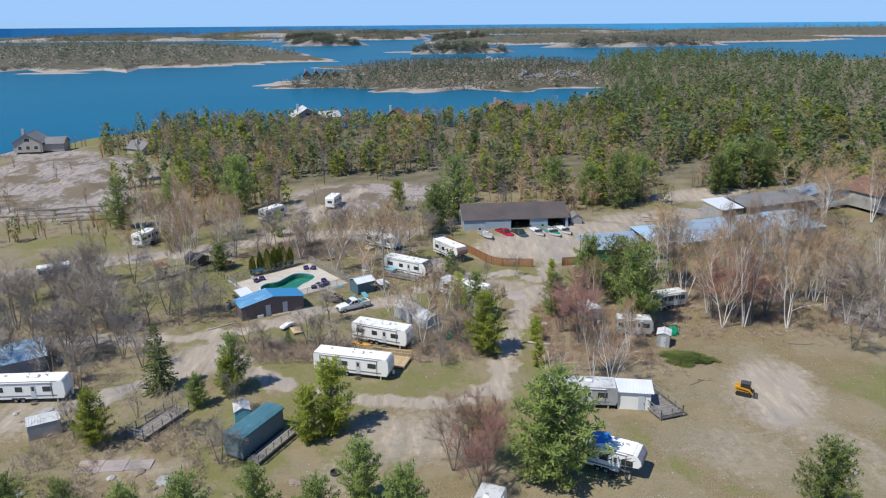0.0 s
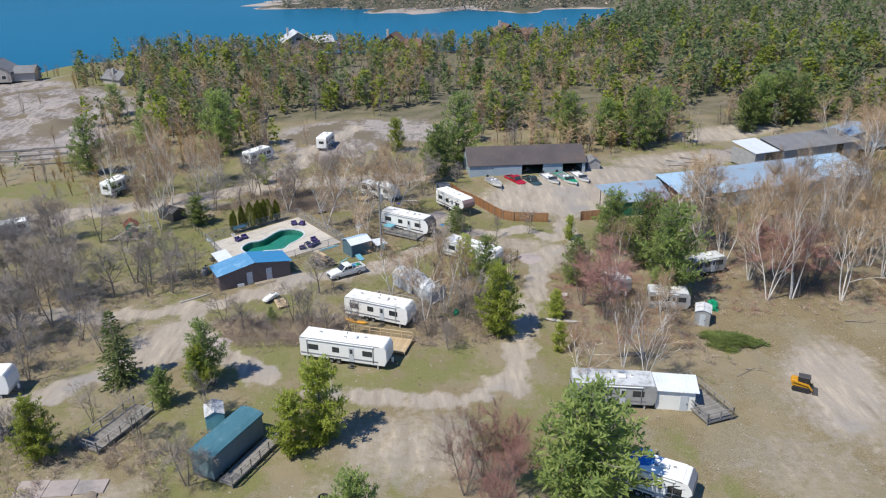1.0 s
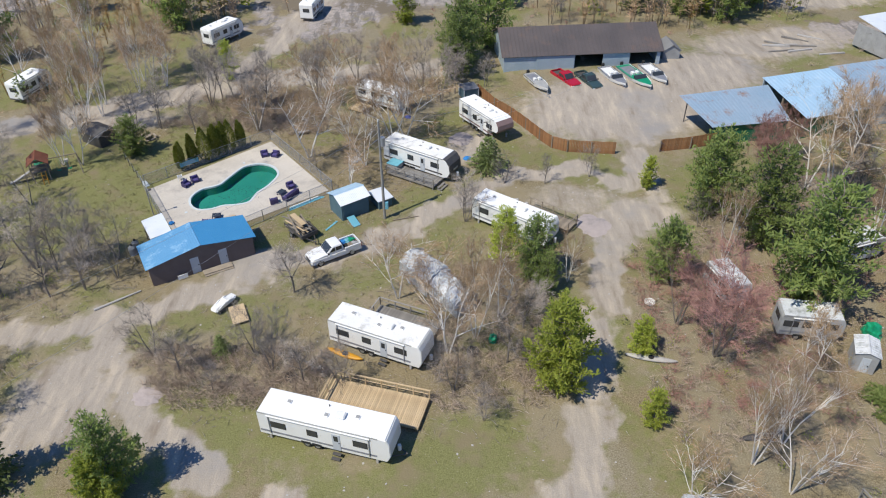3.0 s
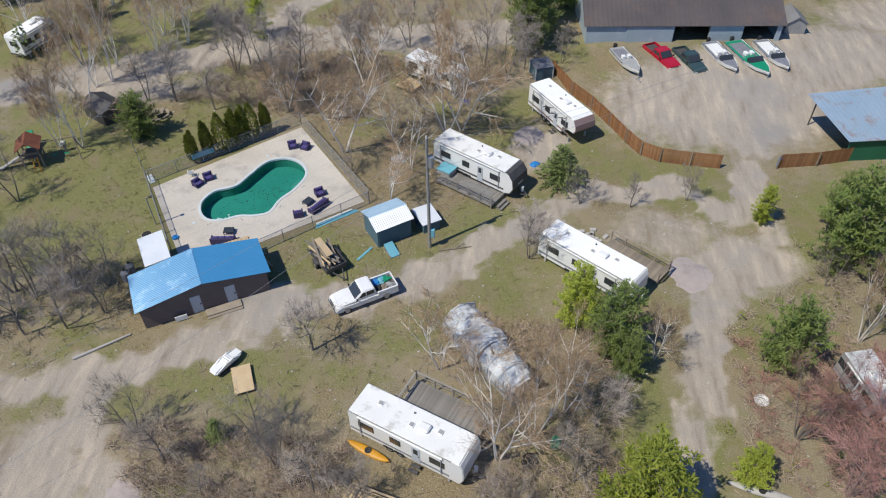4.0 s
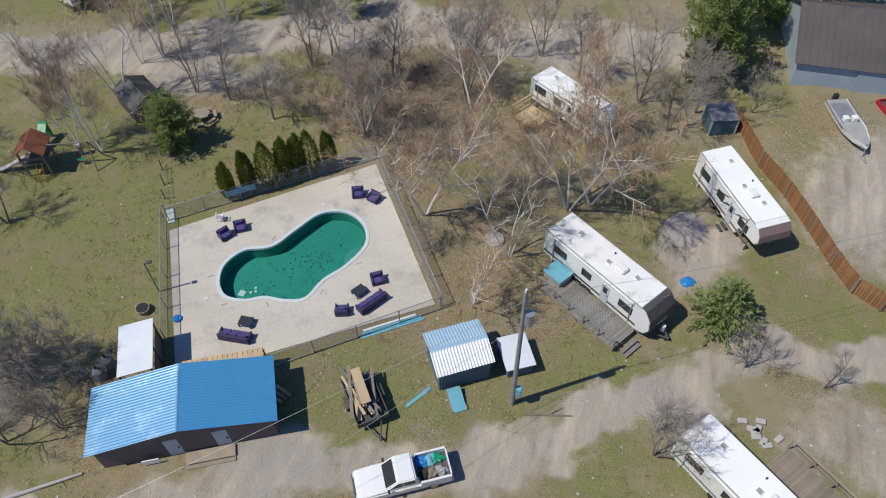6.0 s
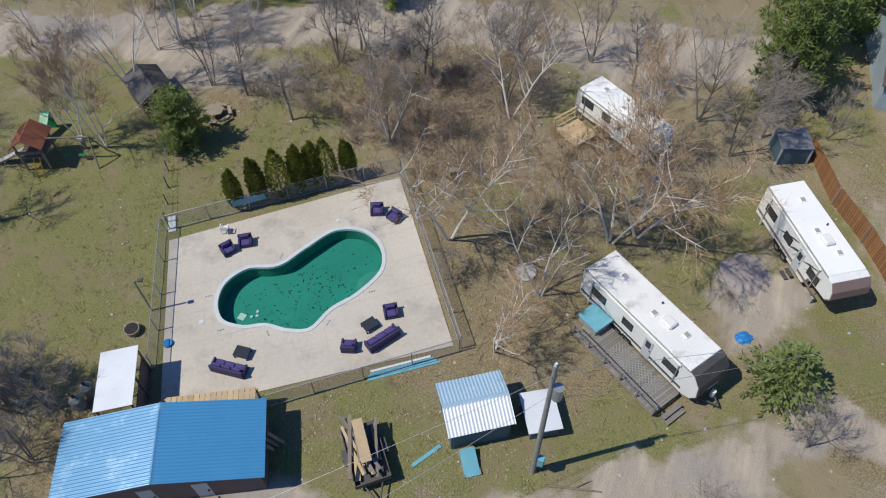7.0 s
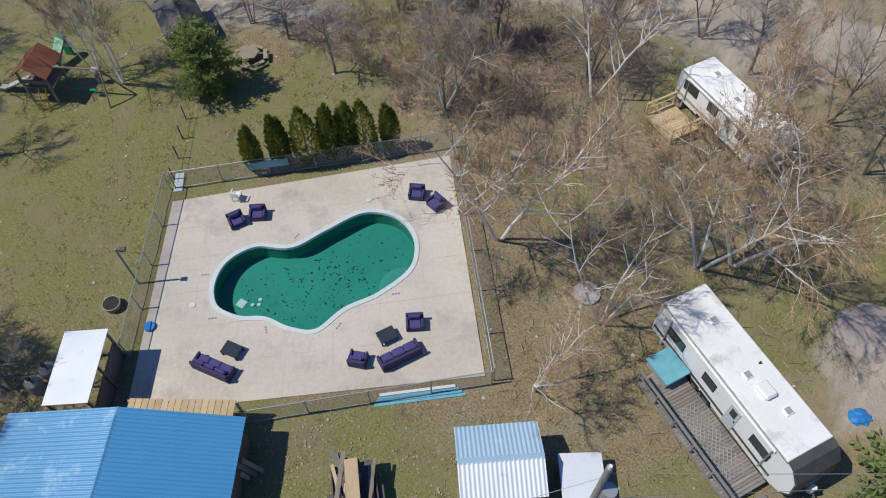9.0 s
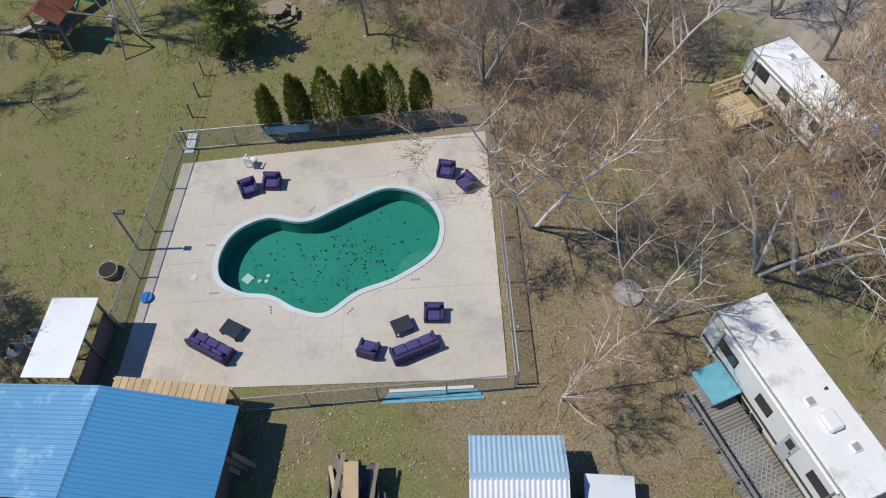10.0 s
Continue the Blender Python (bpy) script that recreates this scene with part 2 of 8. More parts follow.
M_YELLOW = mat("yellow_orange_paint", (0.62, 0.30, 0.02), (0.5, 0.24, 0.02), 2, 0.45, c3=(0.2, 0.12, 0.05), wear=0.2)
M_ORANGE = mat("orange_plastic", (0.60, 0.14, 0.02), None, 2, 0.5)
M_TERRACOTTA = mat("redwood_roof_boards", (0.30, 0.11, 0.06), (0.24, 0.09, 0.05), 2, 0.8, bump=0.2)
M_ROCK = mat("pink_granite", (0.42, 0.355, 0.325), (0.31, 0.27, 0.255), 0.15, 0.9, bump=0.8, fine=12, c3=(0.20, 0.19, 0.18), wear=0.35, coords="World")
M_STONE = mat("limestone_block", (0.46, 0.44, 0.41), (0.36, 0.34, 0.32), 0.8, 0.9, bump=0.5)
M_SHINGLE_G = mat("grey_shingles", (0.22, 0.22, 0.22), (0.16, 0.16, 0.165), 0.4, 0.8)
M_SHINGLE_B = mat("brown_shingles", (0.20, 0.12, 0.085), (0.15, 0.09, 0.07), 0.4, 0.8)
M_HOUSE_B = mat("beige_siding", (0.44, 0.40, 0.35), (0.38, 0.34, 0.3), 0.5, 0.8)
M_HOUSE_D = mat("dark_stained_siding", (0.10, 0.075, 0.06), (0.07, 0.055, 0.045), 0.5, 0.8)
M_POLE = mat("utility_pole_wood", (0.30, 0.29, 0.26), (0.22, 0.21, 0.19), 2, 0.9, bump=0.3)
M_PINE = leafy("pine_needles", (0.17, 0.24, 0.075), (0.39, 0.46, 0.15), trans=0.55)
# darker copy of the pine needles for the woods, haze greyed into its colour
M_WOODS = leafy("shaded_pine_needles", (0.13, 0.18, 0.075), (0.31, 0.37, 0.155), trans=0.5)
# island needles: distance haze put into a duller, narrower range of green
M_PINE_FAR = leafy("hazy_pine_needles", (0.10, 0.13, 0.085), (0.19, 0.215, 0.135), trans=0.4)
M_PINE_Y = leafy("yellow_green_pine_needles", (0.27, 0.33, 0.05), (0.52, 0.56, 0.12), trans=0.55)
M_SPRUCE = leafy("spruce_needles", (0.12, 0.165, 0.06), (0.28, 0.32, 0.125), trans=0.4)
M_CEDAR = leafy("cedar_foliage", (0.12, 0.15, 0.028), (0.31, 0.325, 0.06), trans=0.35)
M_BIRCHBARK = mat("birch_bark", (0.80, 0.76, 0.70), (0.64, 0.60, 0.55), 1.5, 0.8, c3=(0.22, 0.19, 0.16), wear=0.12)
M_BARK = mat("grey_bark", (0.24, 0.21, 0.185), (0.155, 0.135, 0.115), 2.0, 0.9, bump=0.5)
M_TWIG = leafy("grey_twigs", (0.235, 0.198, 0.168), (0.43, 0.375, 0.322), 0.9, 0.0)
M_TWIGBIRCH = leafy("birch_twigs", (0.27, 0.175, 0.095), (0.47, 0.34, 0.215), 0.9, 0.0)
M_TWIGRED = leafy("red_budding_twigs", (0.26, 0.125, 0.105), (0.43, 0.255, 0.21), 0.9, 0.1)
M_BUDS = leafy("amber_catkins", (0.28, 0.17, 0.06), (0.42, 0.28, 0.11), 0.9, 0.2)
M_BRUSH = leafy("dry_brush", (0.24, 0.185, 0.14), (0.46, 0.37, 0.29), 0.9, 0.0)
M_GRASS = leafy("spring_grass_blades", (0.19, 0.175, 0.07), (0.38, 0.33, 0.17), 0.9, 0.3)
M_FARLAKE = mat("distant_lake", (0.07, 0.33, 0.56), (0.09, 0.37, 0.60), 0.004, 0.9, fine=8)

# ---- building helpers
import functools


def link_mesh(name, mesh, material, parent=None, label=""):
    if material:
        mesh.materials.append(material)
    ob = new(name, mesh)
    if parent:
        ob.parent = parent
    if label:
        ob["label"] = label
    return ob


def part(name, bm, material, parent, label="", smooth=False, recalc=True):
    mesh = bpy.data.meshes.new(name)
    if recalc:
        bmesh.ops.recalc_face_normals(bm, faces=bm.faces)
    bm.to_mesh(mesh)
    bm.free()
    if smooth:
        mesh.polygons.foreach_set("use_smooth", [True] * len(mesh.polygons))
    return link_mesh(name, mesh, material, parent, label)


def thing(name, x, y, z=0.0, rz=0.0, label="", category="", group="", kind=""):
    ob = new(name)
    ob.empty_display_size = 0.3
    ob.matrix_basis = pose(x, y, z, 0, 0, rz)
    return tagged(ob, label, category, group, kind)


def box(bm, x0, x1, y0, y1, z0, z1, bev=0.0):
    """A box between two corners, its edges bevelled where bev is set."""
    vs = bmesh.ops.create_cube(bm, size=1)["verts"]
    m = Matrix.LocRotScale(((x0 + x1) / 2, (y0 + y1) / 2, (z0 + z1) / 2), None, (x1 - x0, y1 - y0, z1 - z0))
    bmesh.ops.transform(bm, matrix=m, verts=vs)
    if bev:
        es = list({e for v in vs for e in v.link_edges})
        bmesh.ops.bevel(bm, geom=es, offset=bev, segments=1, affect="EDGES")
    return bm


def boxes(*rows, bev=0.0):
    bm = bmesh.new()
    for r in rows:
        box(bm, *r, bev=bev)
    return bm


def rod(bm, p, q, r0, r1=None, n=8):
    """A tapered round bar from p to q."""
    p, q = Vector(p), Vector(q)
    r1 = r0 if r1 is None else r1
    d = q - p
    m = Matrix.Translation((p + q) / 2) @ d.to_track_quat("Z", "Y").to_matrix().to_4x4()
    bmesh.ops.create_cone(bm, cap_ends=True, segments=n, radius1=r0, radius2=r1, depth=d.length, matrix=m)
    return bm


def rods(*rows, n=8):
    bm = bmesh.new()
    for p, q, r in rows:
        rod(bm, p, q, r, n=n)
    return bm


def prism(profile, x0, x1, axis="X", bev=0.0):
    """A closed outline in the plane across an axis, drawn out along it."""
    bm = bmesh.new()
    put = (lambda u, v, w: (w, u, v)) if axis == "X" else (lambda u, v, w: (u, w, v))
    a = [bm.verts.new(put(u, v, x0)) for u, v in profile]
    b = [bm.verts.new(put(u, v, x1)) for u, v in profile]
    bm.faces.new(a)
    bm.faces.new(b[::-1])
    for i in range(len(a)):
        bm.faces.new((a[i], a[i - 1], b[i - 1], b[i]))
    if bev:
        bmesh.ops.bevel(bm, geom=list(bm.edges), offset=bev, segments=2, affect="EDGES")
    return bm


def slab(bm, a, b, c, d, t):
    """A sheet with four corners and a thickness below them."""
    top = [bm.verts.new(p) for p in (a, b, c, d)]
    low = [bm.verts.new((p[0], p[1], p[2] - t)) for p in (a, b, c, d)]
    bm.faces.new(top)
    bm.faces.new(low[::-1])
    for i in range(4):
        bm.faces.new((top[i - 1], top[i], low[i], low[i - 1]))
    return bm


def metal_roof(parent, a, b, c, d, material, pitch=0.3, high=0.035, thick=0.03, rib=None):
    """Metal sheeting with eave a-b and top d-c; each rib up the slope is a piece of its own."""
    a, b, c, d = (Vector(p) for p in (a, b, c, d))
    sheet = part("roof", slab(bmesh.new(), a, b, c, d, thick), material, parent)
    nrm = (b - a).cross(d - a).normalized()
    if nrm.z < 0:
        nrm = -nrm
    n = max(2, round((b - a).length / pitch))
    e = (b - a).normalized() * 0.04
    for i in range(n + 1):
        f = min(max(i / n, 0.003), 0.997)
        p, q = a.lerp(b, f), d.lerp(c, f)
        bm = bmesh.new()
        lo = [bm.verts.new(v) for v in (p - e, p + e, q + e, q - e)]
        hi = [bm.verts.new(v + nrm * high) for v in (p - e * 0.4, p + e * 0.4, q + e * 0.4, q - e * 0.4)]
        bm.faces.new(hi)
        for k in range(4):
            bm.faces.new((lo[k - 1], lo[k], hi[k], hi[k - 1]))
        part("rib", bm, rib or material, sheet)
    return sheet


def corrugated(parent, a, b, c, d, material, wave=0.2, deep=0.016):
    """Corrugated sheeting with eave a-b and top d-c: waves run up the slope, closed below and at the edges."""
    a, b, c, d = (Vector(p) for p in (a, b, c, d))
    nrm = (b - a).cross(d - a).normalized()
    if nrm.z < 0:
        nrm = -nrm
    n = round((b - a).length / wave) * 8
    bm = bmesh.new()
    rows = []
    for k in range(n + 1):
        f = k / n
        lift = nrm * (0.03 + deep * math.sin(2 * math.pi * k / 8))
        p, q = a.lerp(b, f), d.lerp(c, f)
        rows.append([bm.verts.new(v) for v in (p + lift, q + lift, q, p)])
    for u, v in zip(rows, rows[1:]):
        for i in range(4):
            bm.faces.new((u[i - 1], u[i], v[i], v[i - 1]))
    bm.faces.new(rows[0])
    bm.faces.new(rows[-1][::-1])
    return part("roof", bm, material, parent, "corrugated metal sheeting", smooth=False)


class Soup:
    """Triangles and quads gathered fast, then made one mesh."""

    def __init__(self):
        self.v, self.f = [], []

    def tube(self, pts, radii, n=4):
        base = len(self.v)
        for k, (p, r) in enumerate(zip(pts, radii)):
            d = (pts[min(k + 1, len(pts) - 1)] - pts[max(k - 1, 0)]).normalized()
            u = d.orthogonal().normalized()
            w = d.cross(u)
            for i in range(n):
                a = 2 * math.pi * i / n
                self.v.append(p + (u * math.cos(a) + w * math.sin(a)) * r)
        for k in range(len(pts) - 1):
            for i in range(n):
                j = (i + 1) % n
                a, b = base + k * n, base + (k + 1) * n
                self.f.append((a + i, a + j, b + j, b + i))

    def blade(self, p, d, w):
        """A thin pointed leaf from p along d."""
        s = d.orthogonal().normalized() * w
        i = len(self.v)
        self.v += [p - s, p + s, p + d]
        self.f.append((i, i + 1, i + 2))

    def leaf(self, p, d, s):
        i = len(self.v)
        self.v += [p, p + d * 0.5 + s, p + d, p + d * 0.5 - s]
        self.f.append((i, i + 1, i + 2, i + 3))

    def mesh(self, name, material):
        me = bpy.data.meshes.new(name)
        me.from_pydata(self.v, [], self.f)
        me.materials.append(material)
        return me


# ---- the lie of the land
WATER_Z = -3.0


@functools.lru_cache(None)
def waves(seed, octaves):
    rs = random.Random(seed)
    return [(rs.uniform(0, 2 * math.pi), rs.uniform(0, 2 * math.pi), rs.uniform(0.7, 1.4)) for _ in range(3 * octaves)]


def fbm(x, y, s, seed=0.0, octaves=4):
    """Cheap smooth noise for arrays, about -1 to 1."""
    v, amp, tot = 0.0, 1.0, 0.0
    rs = waves(seed, octaves)
    for o in range(octaves):
        for a, ph, kk in rs[3 * o:3 * o + 3]:
            k = 2 * math.pi / s * kk
            v = v + amp * np.sin(k * (x * math.cos(a) + y * math.sin(a)) + ph + 1.3 * np.sin(k * 0.6 * (y * math.cos(a) - x * math.sin(a)) + ph * 2))
        tot += amp * 1.6
        amp, s = amp * 0.55, s / 2.1
    return v / tot


def shore(x):
    """How far ahead the main land reaches, by x."""
    return np.interp(x, (-400, -260, -190, -165, -135, -100, -54, 4, 57, 95, 118, 150, 210, 300, 420, 560, 900), (120, 180, 250, 300, 372, 372, 372, 378, 415, 450, 520, 760, 1020, 1050, 1000, 930, 850))


def land(x, y):
    """Height of the ground."""
    x, y = np.asarray(x, float), np.asarray(y, float)
    edge = shore(x) + 10 * fbm(x, y, 60, 3) - y
    h = 0.25 * fbm(x, y, 35, 1) * np.clip((np.hypot(x + 20, y - 115) - 45) / 40, 0, 1)
    h = h + 1.1 * np.clip(1 - np.hypot((x - 20) / 26, (y - 160) / 16), 0, 0.5) * 2
    h = h + 2.0 * np.clip((y - 175) / 60, 0, 1) * (0.5 + 0.5 * fbm(x, y, 80, 2)) * np.clip(edge / 60, 0, 1)
    h = h + 2.2 * np.clip(fbm(x, y, 26, 77), 0, 1) * np.clip((-78 - x) / 25, 0, 1) * np.clip((y - 172) / 25, 0, 1) * np.clip(edge / 30, 0, 1)
    h = h + 5 * np.clip((x - 110) / 120, 0, 1) * np.clip(edge / 120, 0, 1) * (0.7 + 0.3 * fbm(x, y, 150, 5))
    h = np.where(edge < 40, np.minimum(h, -5 + 5 * np.clip(edge, -20, 40) / 40 + h * np.clip(edge / 40, 0, 1)), h)
    return np.where(edge < 0, -6.0, h)


def ground_z(x, y):
    return float(land(x, y))


def near_line(x, y, pts):
    """Distance from a bent line."""
    d = np.full(x.shape, 1e9)
    for (x0, y0), (x1, y1) in zip(pts, pts[1:]):
        ex, ey = x1 - x0, y1 - y0
        f = np.clip(((x - x0) * ex + (y - y0) * ey) / (ex * ex + ey * ey), 0, 1)
        d = np.minimum(d, np.hypot(x - x0 - f * ex, y - y0 - f * ey))
    return d


DRIVE = [(6.5, 84), (8.2, 92), (10.5, 103), (12.4, 109), (13.4, 115), (17, 120), (20.1, 124), (20.5, 132), (22, 139), (20, 147)]
LANE = [(20, 127), (13, 131), (4, 129.8), (-2, 124), (-7, 119.6), (-13.7, 114.4), (-20.8, 112.8), (-27, 108), (-33, 104.6), (-42, 101.5), (-60, 101)]
LOOP = [(7, 87), (3, 82.4), (-3, 81), (-10, 82.5), (-16, 84)]
LANE_WEST = [(-35, 103), (-35, 97), (-38, 90), (-45, 84), (-52, 78), (-70, 72)]
LANE_SOUTH = [(-33, 98), (-28, 91), (-21, 86)]
UPPER = [(-120, 122), (-86, 132), (-66, 142), (-52.6, 147.5), (-43, 153), (-33, 158), (-14, 160.5), (-4, 162)]
UPPER_BRANCH = [(-40, 156), (-34, 170), (-32, 184), (-24, 203)]


def patch(x, y, cx, cy, rx, ry, turn=0.0):
    """1 inside an oval, falling to 0 outside."""
    c, s = math.cos(radians(turn)), math.sin(radians(turn))
    u, v = (x - cx) * c + (y - cy) * s, -(x - cx) * s + (y - cy) * c
    return np.clip(1.6 - 1.2 * np.hypot(u / rx, v / ry), 0, 1)


def soft(d, w, edge):
    return np.clip((w + edge - d) / (2 * edge), 0, 1)


def cover(x, y):
    """Shares of gravel, green grass, bare rock, leaf litter and woodland floor over the ground."""
    wob = 1.2 * fbm(x, y, 9, 11) + 0.5 * fbm(x, y, 2.5, 12)
    d = near_line(x, y, DRIVE)
    g = soft(d + wob, 1.55, 0.9) * (1 - 0.3 * soft(d + 0.3 * wob, 0.3, 0.25))
    for line, w in ((LANE, 1.55), (LOOP, 1.1), (LANE_WEST, 1.7), (LANE_SOUTH, 1.5), (UPPER, 3.3), (UPPER_BRANCH, 2.2)):
        g = np.maximum(g, soft(near_line(x, y, line) + wob, w, 1.0))
    for cx, cy, rx, ry, tn, k in ((20, 147, 15, 9, 10, 1), (24, 152, 14, 7, 8, 1), (34, 158, 14, 8, 30, 0.9), (17.5, 121, 5.5, 3.6, 20, 1), (-4, 74, 9, 7, 0, 0.55), (-10, 66, 6, 6, 0, 0.4), (43, 84, 6, 11, -20, 0.85), (33, 70, 8, 8, 0, 0.38), (45, 70, 7, 10, 0, 0.4), (11, 124.5, 6, 4, 0, 0.55),
                                   (-1, 137, 3.2, 4.2, 0, 0.75), (-24, 112, 4.5, 2.5, 30, 0.8), (-36, 94, 5, 6, 0, 0.9), (-49, 144, 7, 4, 20, 0.7), (-14, 158, 6, 5, 0, 0.8), (-34, 68, 6, 3, 0, 0.45), (-28, 64, 6, 2.5, 0, 0.35), (70, 195, 18, 6, 15, 0.9), (50, 172, 16, 7, 15, 0.8), (-100, 125, 20, 8, 20, 0.8), (-52, 80, 6, 8, 0, 0.5)):
        g = np.maximum(g, k * patch(x + wob, y + wob, cx, cy, rx, ry, tn))
    green = 0.35 + 0.5 * fbm(x, y, 22, 21) + 0.2 * fbm(x, y, 6, 22)
    for cx, cy, rx, ry, k in ((-55, 122, 17, 14, 0.32), (-41, 138, 9, 7, 0.4), (-20, 118, 6, 4, 0.5), (-10, 121, 6, 4, 0.6), (0, 89, 9, 6, 0.35), (-18, 79, 9, 6, 0.5), (-70, 155, 20, 7, 0.6), (-60, 158, 20, 6, 0.5), (13, 95, 4, 12, 0.4), (14, 130, 6, 4, 0.4), (58, 84, 6, 8, 0.8), (56, 70, 6, 6, 0.7), (16, 75, 8, 5, 0.4), (-24, 72, 6, 8, 0.5), (3, 140, 4, 4, 0.4), (-9, 138, 5, 5, 0.3), (-20, 90, 8, 4, 0.3), (-23, 103, 9, 4, 0.25), (-16, 156, 4, 3, 0.5), (7.5, 101, 2.5, 9, 0.5), (16.5, 111, 2.5, 8, 0.5), (14, 129, 5, 2.2, 0.5), (24, 128, 3, 6, 0.4), (7, 134, 8, 3, 0.5), (-8, 125, 5, 3, 0.4), (-19.5, 139, 2.2, 2.2, 0.8), (-13, 143, 3.5, 2, 0.6), (-17, 150, 2, 3.5, 0.8), (-4, 145, 4, 4, 0.6), (-23, 117, 5, 3, 0.6), (-50, 124, 13, 10, 0.42)):
        green = green + k * patch(x, y, cx, cy, rx, ry)
    for cx, cy, rx, ry, k in ((-17, 131, 7, 8, 0.6), (-12, 146, 12, 6, 0.35), (20, 98, 10, 14, 0.5), (50, 104, 22, 16, 0.6), (-56, 104, 14, 12, 0.35), (-10, 96, 10, 9, 0.35), (30, 88, 8, 8, 0.4), (37, 80, 15, 22, 0.6), (-8, 72, 10, 8, 0.3)):
        green = green - k * patch(x, y, cx, cy, rx, ry)
    green = green + 0.45 * np.clip((y - 215) / 70, 0, 1) * (0.6 + 0.8 * fbm(x, y, 40, 23))
    rock = np.zeros_like(x)
    for cx, cy, rx, ry, tn in ((-22, 198, 26, 16, 10), (-124, 226, 38, 34, -15), (-104, 190, 22, 20, 20), (-150, 262, 24, 14, -10), (-98, 186, 16, 8, 20), (-100, 215, 14, 6, 30), (60, 176, 16, 5, 15), (-30, 180, 12, 6, 0)):
        rock = np.maximum(rock, patch(x + 4 * wob, y + 3 * wob, cx, cy, rx, ry, tn))
    e = shore(x) + 10 * fbm(x, y, 60, 3) - y
    rock = np.maximum(rock, soft(np.abs(e - 4), 7, 4))
    litter = np.clip(0.4 + 0.9 * fbm(x, y, 14, 31) + 0.6 * patch(x, y, -16, 131, 8, 9) + 0.4 * patch(x, y, 45, 104, 25, 16), 0, 1)
    duff = np.clip((y - 200 - 12 * fbm(x, y, 25, 71)) / 20, 0, 1) * np.clip((x + 95) / 15, 0, 1)
    return np.clip(g, 0, 1), np.clip(green, 0, 1), np.clip(rock, 0, 1), litter, duff


def ground_material():
    m = bpy.data.materials.new("ground_cover")
    m.use_nodes = True
    n, l = m.node_tree.nodes, m.node_tree.links
    b = n["Principled BSDF"]
    b.inputs["Roughness"].default_value, b.inputs["Specular IOR Level"].default_value = 0.95, 0.1
    pos = n.new("ShaderNodeNewGeometry").outputs["Position"]

    def noisy(scale, detail=4, rough=0.6):
        k = n.new("ShaderNodeTexNoise")
        k.inputs["Scale"].default_value, k.inputs["Detail"].default_value, k.inputs["Roughness"].default_value = scale, detail, rough
        l.new(pos, k.inputs["Vector"])
        return k.outputs["Fac"]

    def blend(f, a, c, lo=0.0, hi=1.0):
        r, x = n.new("ShaderNodeMapRange"), n.new("ShaderNodeMix")
        r.inputs["From Min"].default_value, r.inputs["From Max"].default_value = lo, hi
        l.new(f, r.inputs["Value"])
        x.data_type = "RGBA"
        l.new(r.outputs[0], x.inputs["Factor"])
        for key, v in (("A", a), ("B", c)):
            if isinstance(v, tuple):
                x.inputs[key].default_value = (*v, 1)
            else:
                l.new(v, x.inputs[key])
        return x.outputs["Result"]

    def share(name, wobble, amount):
        a, s = n.new("ShaderNodeAttribute"), n.new("ShaderNodeMath")
        a.attribute_name = name
        s.operation = "MULTIPLY_ADD"
        l.new(wobble, s.inputs[0])
        s.inputs[1].default_value = amount
        l.new(a.outputs["Fac"], s.inputs[2])
        return s.outputs[0]

    fine, mid, big = noisy(9, 3), noisy(1.3, 5), noisy(0.16, 5)
    dry = blend(fine, (0.148, 0.123, 0.078), (0.33, 0.287, 0.196), 0.3, 0.7)
    dry = blend(big, dry, (0.26, 0.215, 0.135), 0.42, 0.62)
    green = blend(fine, (0.119, 0.122, 0.045), (0.25, 0.243, 0.106), 0.28, 0.72)
    green = blend(noisy(0.35, 6, 0.65), green, (0.215, 0.18, 0.105), 0.48, 0.66)
    leaf = blend(fine, (0.138, 0.107, 0.06), (0.312, 0.258, 0.156), 0.32, 0.68)
    drag, swept = n.new("ShaderNodeMapping"), n.new("ShaderNodeTexNoise")
    drag.inputs["Rotation"].default_value, drag.inputs["Scale"].default_value = (0, 0, 0.45), (0.75, 0.13, 1)
    l.new(pos, drag.inputs["Vector"])
    l.new(drag.outputs[0], swept.inputs["Vector"])
    swept.inputs["Scale"].default_value, swept.inputs["Detail"].default_value, swept.inputs["Roughness"].default_value = 1.0, 6, 0.65
    gravel = blend(noisy(14, 3), (0.28, 0.24, 0.195), (0.42, 0.37, 0.31), 0.25, 0.75)
    gravel = blend(swept.outputs["Fac"], gravel, (0.48, 0.405, 0.315), 0.5, 0.68)
    gravel = blend(swept.outputs["Fac"], (0.25, 0.205, 0.16), gravel, 0.30, 0.46)
    gravel = blend(noisy(0.10, 4), gravel, (0.295, 0.275, 0.255), 0.54, 0.70)
    rock = blend(mid, (0.40, 0.345, 0.31), (0.27, 0.245, 0.225), 0.35, 0.65)
    rock = blend(noisy(0.5, 6), rock, (0.17, 0.16, 0.14), 0.55, 0.68)
    rock = blend(swept.outputs["Fac"], rock, (0.20, 0.18, 0.165), 0.52, 0.6)
    rock = blend(noisy(0.05, 6, 0.7), rock, (0.175, 0.145, 0.105), 0.5, 0.56)
    c = blend(share("litter", mid, 0.7), dry, leaf, 0.75, 1.15)
    c = blend(share("green", mid, 0.9), c, green, 0.76, 1.14)
    c = blend(noisy(0.55, 7, 0.72), c, (0.125, 0.098, 0.064), 0.6, 0.8)
    c = blend(noisy(2.4, 5, 0.7), c, (0.40, 0.345, 0.25), 0.62, 0.76)
